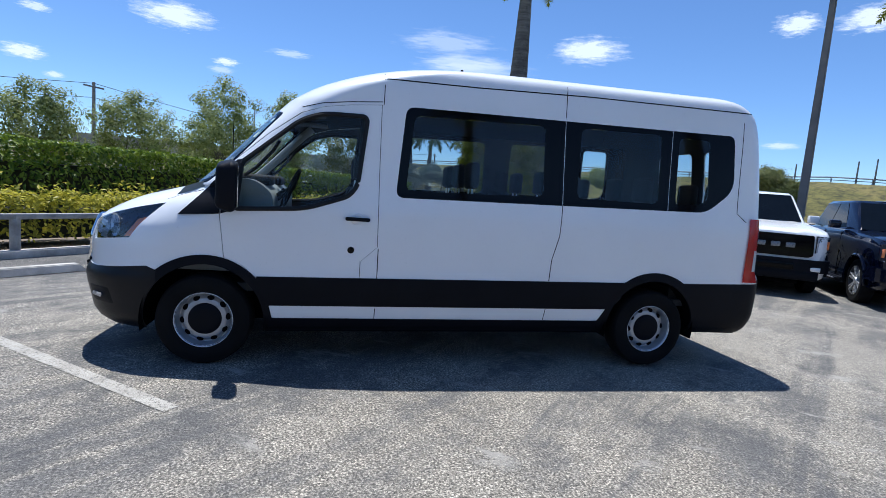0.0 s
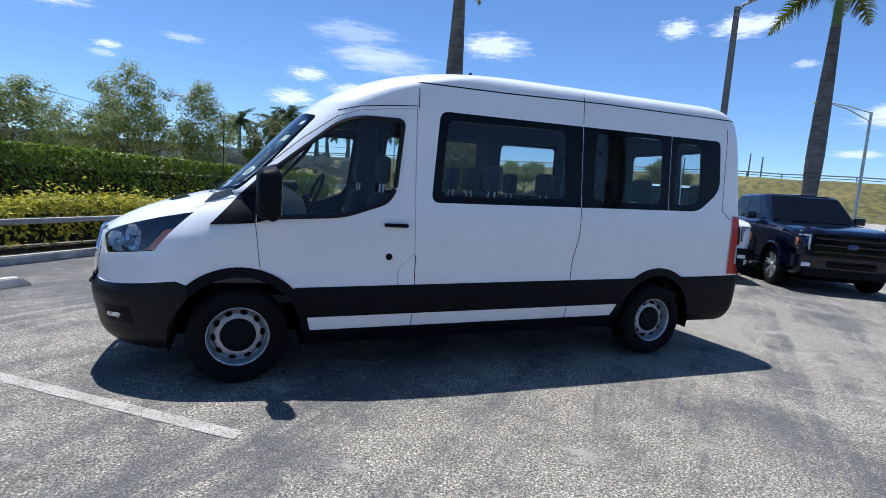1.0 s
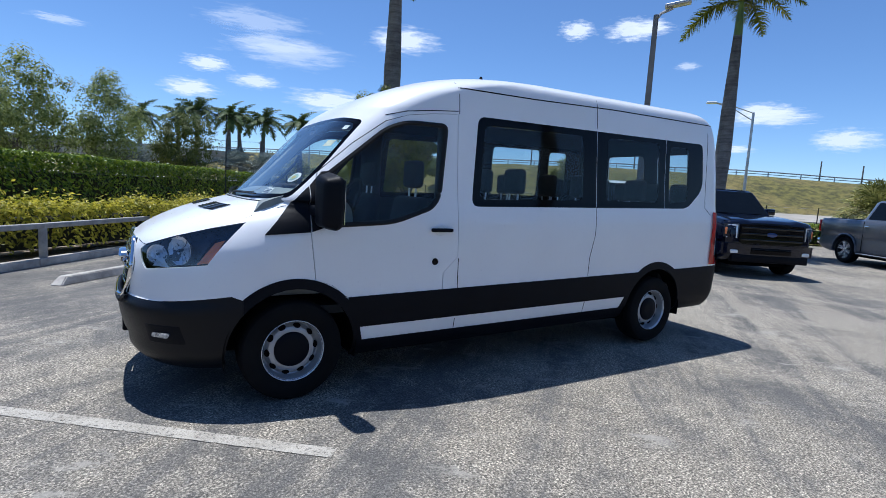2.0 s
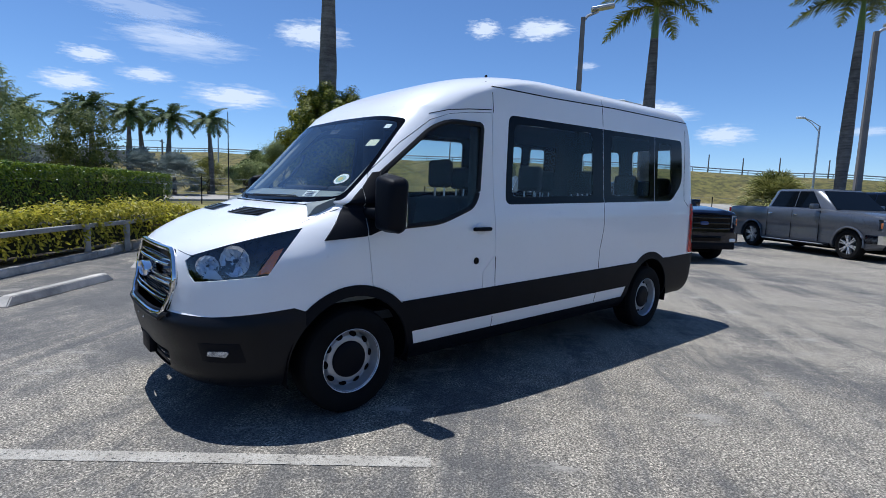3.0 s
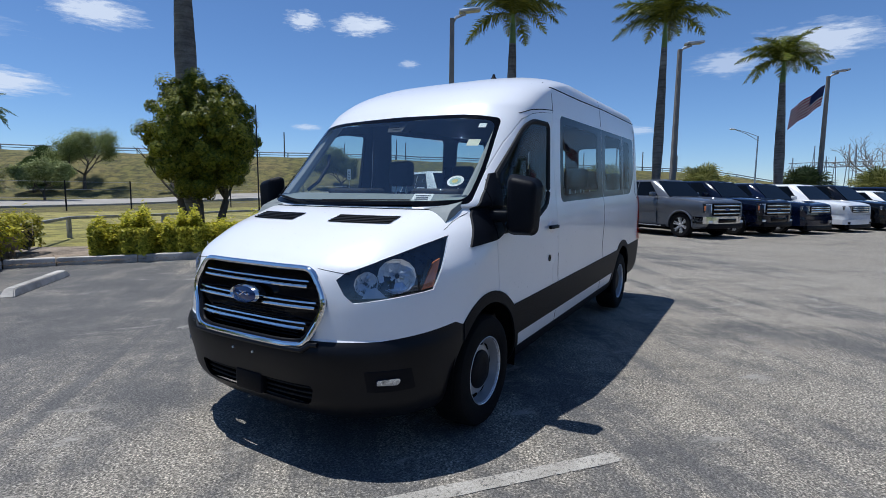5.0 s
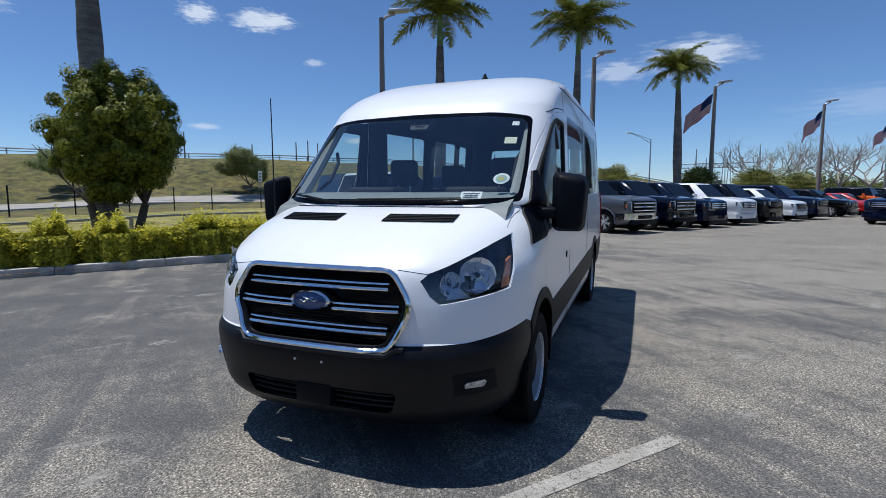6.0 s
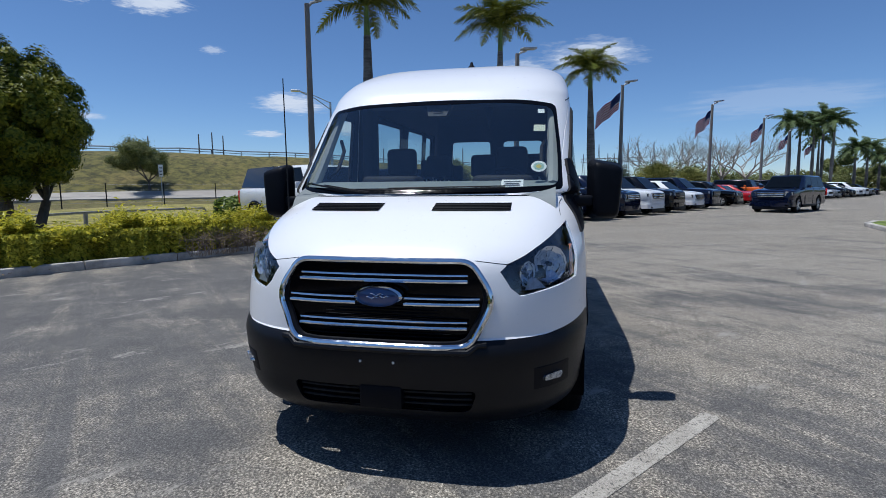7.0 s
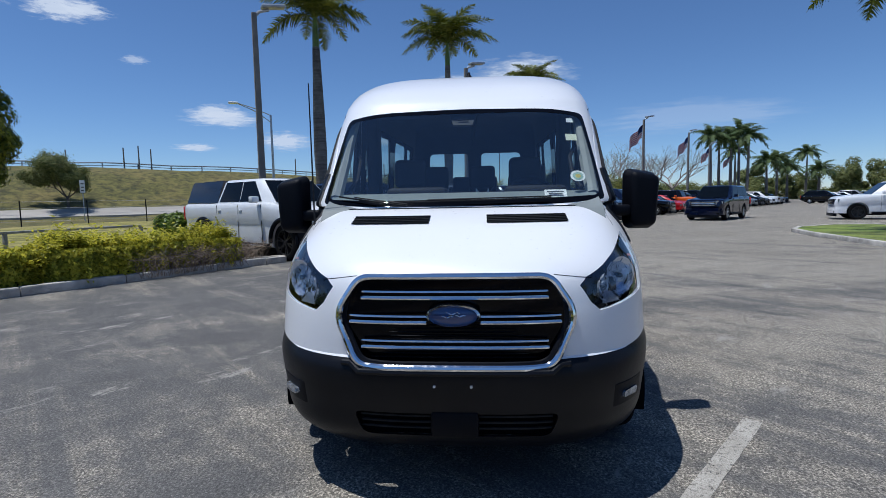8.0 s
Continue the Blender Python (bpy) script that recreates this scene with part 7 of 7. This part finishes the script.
def round_tree(x, y, z0, centre, radii, count, material, leaf, label, seed, stems, n_lumps=80, lump=(.34, .58)):
    """A small dense tree with forked stems and a lumpy crown."""
    r = random.Random(seed)
    tree = thing("tree", label, "tree", pose(x, y, 0), "trees")
    bm, tips = bmesh.new(), []
    for ox, oy in stems:
        top = Vector((ox * 1.5, oy * 1.5, z0))
        tube(bm, [(ox, oy, -.05), (ox * 1.2, oy * 1.1, z0 * .5), top], [.13, .11, .09], 8)
        for j in range(5):
            b = 2 * math.pi * j / 5 + r.uniform(-.4, .4)
            branchy(bm, top, Vector((math.cos(b) * .7, math.sin(b) * .7, r.uniform(.5, 1.2))), .85, .045, 2, r, tips)
    part("trunk", bm, BARK, tree, "dark forked trunk")
    lumps = []
    for i in range(n_lumps):
        d = Vector((r.gauss(0, 1), r.gauss(0, 1), r.gauss(0, 1))).normalized()
        lumps.append((Vector((d.x * radii[0], d.y * radii[1], d.z * radii[2])) * r.uniform(.45, 1.0), r.uniform(*lump)))

    def place(q):
        c, s = lumps[q.randrange(len(lumps))]
        d = Vector((q.gauss(0, 1), q.gauss(0, 1), q.gauss(0, 1))).normalized()
        p = Vector(centre) + c + d * s * q.uniform(.55, 1.05)
        return p, (d + (p - Vector(centre)).normalized() * .7 + Vector((0, 0, .4))).normalized()
    ob = part("crown", leaf_mesh("crown", count, place, material, leaf, seed), None, tree, "dense crown of glossy leaves")
    ob["kind"] = "stuff"
    return tree


round_tree(6.15, 11.1, 1.15, (-.15, -.42, 2.88), (1.46, 1.46, 1.62), 92000, TREE_LEAF, .050, "dense round green tree with forked dark trunks in the planter", 3, ((0, 0), (.35, -.3), (-.2, .3)), 320, (.14, .30))
for i, (x, y, h, w) in enumerate(((-14.2, 17.6, 3.0, 1.5), (-11.8, 20.4, 2.7, 1.5), (-8.4, 21.8, 2.8, 1.9), (-4.9, 23.2, 3.9, 1.9), (-2.0, 25.0, 3.8, 1.7), (-17.5, 16.0, 3.0, 1.6), (1.6, 30.0, 3.2, 1.7), (-6.6, 27.0, 2.6, 1.6))):
    round_tree(x, y, 1.1, (0, 0, 1.35 + h * .62), (w * 1.1, w * 1.1, h * .64), 9000, OLIVE_LEAF if i != 6 else WOOD_LEAF, .075, "airy olive green tree with thin limbs behind the hedge", 20 + i, ((0, 0), (.25, .2), (-.2, .15)), 90, (.28, .6))
for i, (az, r, s) in enumerate(((65.6, 85, 1.8), (41.7, 79, 1.4), (68.5, 60, .9), (57, 82, 1.25))):
    x, y = -2.8 + r * math.cos(radians(az)), -1.5 + r * math.sin(radians(az))
    leafy_tree(x, y, 1.1 * s, 1.4 * s, .12 * s, FAR_LEAF if i == 1 else OLIVE_LEAF, .12, 110 if i == 1 else 60, "flat-topped green tree on the grass bank", seed=40 + i, spread=.95, cloud=.26 * s)
for i, (az, r) in enumerate(((-11.2, 78), (-13.2, 84), (-17.4, 80), (-19.4, 86), (-15.2, 90))):
    x, y = -3.1 + r * math.cos(radians(az)), -.3 + r * math.sin(radians(az))
    leafy_tree(x, y, 2.4, 2.5, .26, OLIVE_LEAF, .05 if i % 2 else 0, 2, "bare pale grey tree with spreading limbs", "bare_tree", seed=60 + i, depth=5, base=0, spread=.75, group="bare trees", bark=PALE_BARK)


def wood_belt(name, pts, h, depth, count, material, leaf, label, seed):
    """A far belt of trees as lumps of leaves over short trunks."""
    r = random.Random(seed)
    lumps = []
    for (x0, y0), (x1, y1) in zip(pts, pts[1:]):
        k = max(2, int(math.dist((x0, y0), (x1, y1)) / 2.4))
        for i in range(k):
            t = i / k
            hh = h * (.6 + .5 * noise.noise(Vector((x0 + i * .37, y0, seed))) + .2 * r.random())
            for q in range(7):
                lumps.append((Vector((x0 + (x1 - x0) * t + r.uniform(-1, 1) * depth, y0 + (y1 - y0) * t + r.uniform(-1, 1) * depth, hh * r.uniform(.08, .95))), r.uniform(1.0, 2.0)))

    def place(q):
        c, s = lumps[q.randrange(len(lumps))]
        d = Vector((q.gauss(0, 1), q.gauss(0, 1), q.gauss(0, 1))).normalized()
        return c + d * s * q.uniform(.6, 1.0), (d + Vector((0, 0, .5))).normalized()
    ob = part(name, leaf_mesh(name, count, place, material, leaf, seed), None, None)
    return tagged(ob, label, "trees", kind="stuff")


wood_belt("tree_belt", [(66, -15), (84, -24), (104, -38), (126, -66)], 4.4, 3.0, 60000, FAR_LEAF, .22, "belt of green trees behind the far car rows", 5)
wood_belt("tree_belt", [(126, -62), (118, -82), (100, -100), (80, -112)], 10.5, 4.0, 80000, FAR_LEAF, .30, "tall dark trees at the far side of the car park", 6)
wood_belt("shrub_belt", [(-60, 30), (-30, 38), (-14, 46), (2, 50)], 3.2, 2.5, 16000, WOOD_LEAF, .18, "rough shrubs behind the hedge", 8)


def hedge(name, line, width, z0, z1, count, leaf, material, label, seed, lumpy=.12, category="hedge", core=None, gaps=0.0):
    """A clipped hedge along a line: a plain core box, by default near-black for inner shade, and a skin of leaves."""
    base = thing(name, label, category)
    r = random.Random(seed)
    segs, total = [], 0
    for a, b in zip(line, line[1:]):
        a, b = Vector(a), Vector(b)
        segs.append((a, b, (b - a).length))
        total += (b - a).length
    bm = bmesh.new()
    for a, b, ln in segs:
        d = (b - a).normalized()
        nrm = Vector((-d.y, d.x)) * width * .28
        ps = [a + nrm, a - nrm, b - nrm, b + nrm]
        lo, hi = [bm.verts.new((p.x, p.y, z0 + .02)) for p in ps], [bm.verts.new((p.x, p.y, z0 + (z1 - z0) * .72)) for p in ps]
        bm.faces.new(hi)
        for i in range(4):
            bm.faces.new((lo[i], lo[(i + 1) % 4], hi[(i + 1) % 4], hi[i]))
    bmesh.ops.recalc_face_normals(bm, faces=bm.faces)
    part("core_box", bm, core or CORE_SHADE, base, smooth=0)

    def place(q):
        t = q.uniform(0, total)
        if gaps and noise.noise(Vector((t * 2.1, seed, 0))) + .5 * noise.noise(Vector((t * 6.3, seed, 4))) < -.12 and q.random() < gaps:
            t = q.uniform(0, total)
        for a, b, ln in segs:
            if t <= ln:
                break
            t -= ln
        d = (b - a).normalized()
        p, side = a + d * min(t, ln), Vector((-d.y, d.x))
        k = q.random()
        bump = lumpy * (noise.noise(Vector((p.x * 1.7, p.y * 1.7, seed))) + .6 * noise.noise(Vector((p.x * 5, p.y * 5, seed + 2))))
        if k < .46:
            w, z, nrm = q.uniform(-.5, .5) * width, z1 + bump + q.gauss(0, .03 + gaps * .05) + (abs(q.gauss(0, .12)) if q.random() < gaps * .2 else 0), Vector((q.gauss(0, .5), q.gauss(0, .5), 1))
        else:
            s = -1 if k < .76 else 1
            hgt = q.random() ** .6
            w, z = s * (.5 * width + bump * .8 + q.gauss(0, .035)), z0 + (z1 - z0) * hgt
            nrm = Vector((side.x * s + q.gauss(0, .4), side.y * s + q.gauss(0, .4), .45 + q.gauss(0, .3)))
        c = p + side * w
        return Vector((c.x, c.y, z)), nrm.normalized()
    ob = part("leaves", leaf_mesh("leaves", count, place, material, leaf, seed), None, base)
    ob["kind"] = "stuff"
    return base


# near-black green: the shade inside the hedges, put into the core box's colour
CORE_SHADE = surface("hedge_inner_shade", (0.018, 0.02, 0.010), 1.0, vary=0.4, scale=9, fine=40)
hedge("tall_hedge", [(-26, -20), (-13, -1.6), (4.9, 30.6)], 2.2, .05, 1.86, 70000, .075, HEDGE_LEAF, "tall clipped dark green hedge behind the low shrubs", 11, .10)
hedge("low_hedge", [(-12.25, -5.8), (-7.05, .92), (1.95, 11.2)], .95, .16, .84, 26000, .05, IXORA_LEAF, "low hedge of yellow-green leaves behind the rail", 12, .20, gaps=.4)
hedge("front_shrubs", [(2.5, 9.22), (4.5, 7.98), (7.95, 5.85)], 1.45, .08, .66, 84000, .046, IXORA_BRIGHT, "low bright yellow-green shrubs along the kerb", 13, .42, "shrubs", core=CORE_SHADE, gaps=.7)
def bush(name, x, y, radii, count, material, leaf, label, seed):
    """A rounded shrub of leaves over a few stems."""
    r = random.Random(seed)
    base = thing(name, label, "shrub", pose(x, y, 0))
    bm = bmesh.new()
    for k in range(7):
        a = 2 * math.pi * k / 7
        tube(bm, [(0, 0, -.05), (math.cos(a) * radii[0] * .4, math.sin(a) * radii[1] * .4, radii[2] * .9)], [.03, .012], 5)
    part("stems", bm, BARK, base)

    def place(q):
        d = Vector((q.gauss(0, 1), q.gauss(0, 1), q.gauss(0, 1))).normalized()
        k = q.uniform(.6, 1.0) * (1 + .22 * noise.noise(d * 2.2 + Vector((seed, 0, 0))))
        return Vector((d.x * radii[0] * k, d.y * radii[1] * k, max(radii[2] * (1 + d.z * k), .05))), (d + Vector((0, 0, .4))).normalized()
    ob = part("leaves", leaf_mesh("leaves", count, place, material, leaf, seed), None, base)
    ob["kind"] = "stuff"
    return base


bush("back_shrub", 14.2, 10.8, (.75, .75, .58), 5000, HEDGE_LEAF, .085, "dark green shrub beside the parked trucks", 14)
hedge("far_hedge", [(16, 9.6), (26, 7.6), (40, 3)], 1.2, .0, .9, 9000, .08, HEDGE_LEAF, "dark clipped hedge behind the parked trucks", 15, .1)


def twigs(name, line, width, z1, count, label, seed):
    """Bare tangled twigs."""
    r = random.Random(seed)
    base = thing(name, label, "shrub")
    bm = bmesh.new()
    for i in range(count):
        t = r.random()
        a, b = Vector(line[0]), Vector(line[1])
        p = a + (b - a) * t + Vector((r.uniform(-1, 1), r.uniform(-1, 1))) * width * .5
        d = Vector((r.uniform(-.6, .6), r.uniform(-.6, .6), 1)).normalized()
        q = Vector((p.x, p.y, .06))
        tube(bm, [q, q + d * z1 * .3, q + d * z1 * r.uniform(.45, .7) + Vector((r.uniform(-.2, .2), r.uniform(-.2, .2), 0)), q + d * z1 * r.uniform(.6, 1.0) + Vector((r.uniform(-.3, .3), r.uniform(-.3, .3), 0))], [.005, .004, .003, .002], 3, False)
    part("twig_tangle", bm, TWIG, base, smooth=0)
    return base


twigs("dry_shrub", ((6.3, 6.75), (8.0, 5.75)), 1.5, .60, 3600, "dry brown leafless shrub at the planter's end", 5)
twigs("young_shrub", ((.9, 9.5), (1.3, 9.7)), .35, .75, 40, "thin young shrub in the planter soil", 6)
hedge("young_leaves", [(.85, 9.5), (1.3, 9.75)], .5, .25, .62, 260, .06, IXORA_BRIGHT, "young shrub with sparse yellow-green leaves", 17, .2, "shrub", core=TWIG)

# leaf litter and stones on the soil
def litter(q):
    t = q.random()
    a, b = ((Vector((-14, -11)), Vector((-.8, 7.9))) if t < .6 else (Vector((.2, 9.2)), Vector((8.0, 5.2))))
    p = a + (b - a) * q.random()
    nrm = Vector((-.8, .6)) if t < .6 else Vector((.5, .86))
    p = p + nrm * abs(q.gauss(0, .45))
    return Vector((p.x, p.y, .068 + q.random() * .012)), Vector((q.gauss(0, .25), q.gauss(0, .25), 1)).normalized()


DRY_LEAF = leaf_material("dry_leaf", (0.16, 0.10, 0.05), (0.38, 0.27, 0.14), 0.8, 0.1)
tagged(part("leaf_litter", leaf_mesh("leaf_litter", 6000, litter, DRY_LEAF, .028, 9), None, None), "dry brown leaf litter on the planter soil", "leaves", kind="stuff")

# the dealer's side of the car park, seen in the van's windows
for x, y, h in ((-7, -21, 7.0), (-1.5, -24, 7.6), (6.5, -20, 7.2), (-14, -23, 7.4)):
    royal_palm(x, y, h, .32, (.2, 0), 18, 1.0, base=0)
for i, (x, y) in enumerate(((-12, -24), (11, -27), (17, -25))):
    round_tree(x, y, 1.2, (0, 0, 3.2), (1.7, 1.7, 1.6), 6000, WOOD_LEAF, .09, "green shade tree on the dealer's side", 80 + i, ((0, 0), (.2, .1)), 60, (.3, .5))
for i in range(9):
    vehicle("car", ("suv", "sedan", "crossover")[i % 3], (PEARL, BLACK_PAINT, GREY_PAINT, PEARL, RED_PAINT)[i % 5], ("white", "black", "grey", "white", "red")[i % 5] + " car parked on the dealer's side", "car", stand(-14 + 3.0 * i, -17.5, -90), "cars on the dealer's side")
hall = thing("showroom", "low pale showroom with a dark glass front", "building", pose(4, -46, 0))
bm = bmesh.new()
box(bm, -30, 30, -12, 0, 0, 5.6)
part("wall", bm, surface("render_wall", (.62, .60, .56), .85, vary=.06), hall)
bm = bmesh.new()
box(bm, -31, 31, -13, 1.6, 5.6, 6.4, .05)
part("roof", bm, surface("fascia", (.7, .7, .69), .7, vary=.05), hall)
for i in range(14):
    bm = bmesh.new()
    box(bm, -28 + 4 * i + .15, -24 + 4 * i - .15, .01, .08, .5, 4.2)
    part("shop_window", bm, GLOSS_BLACK, hall)
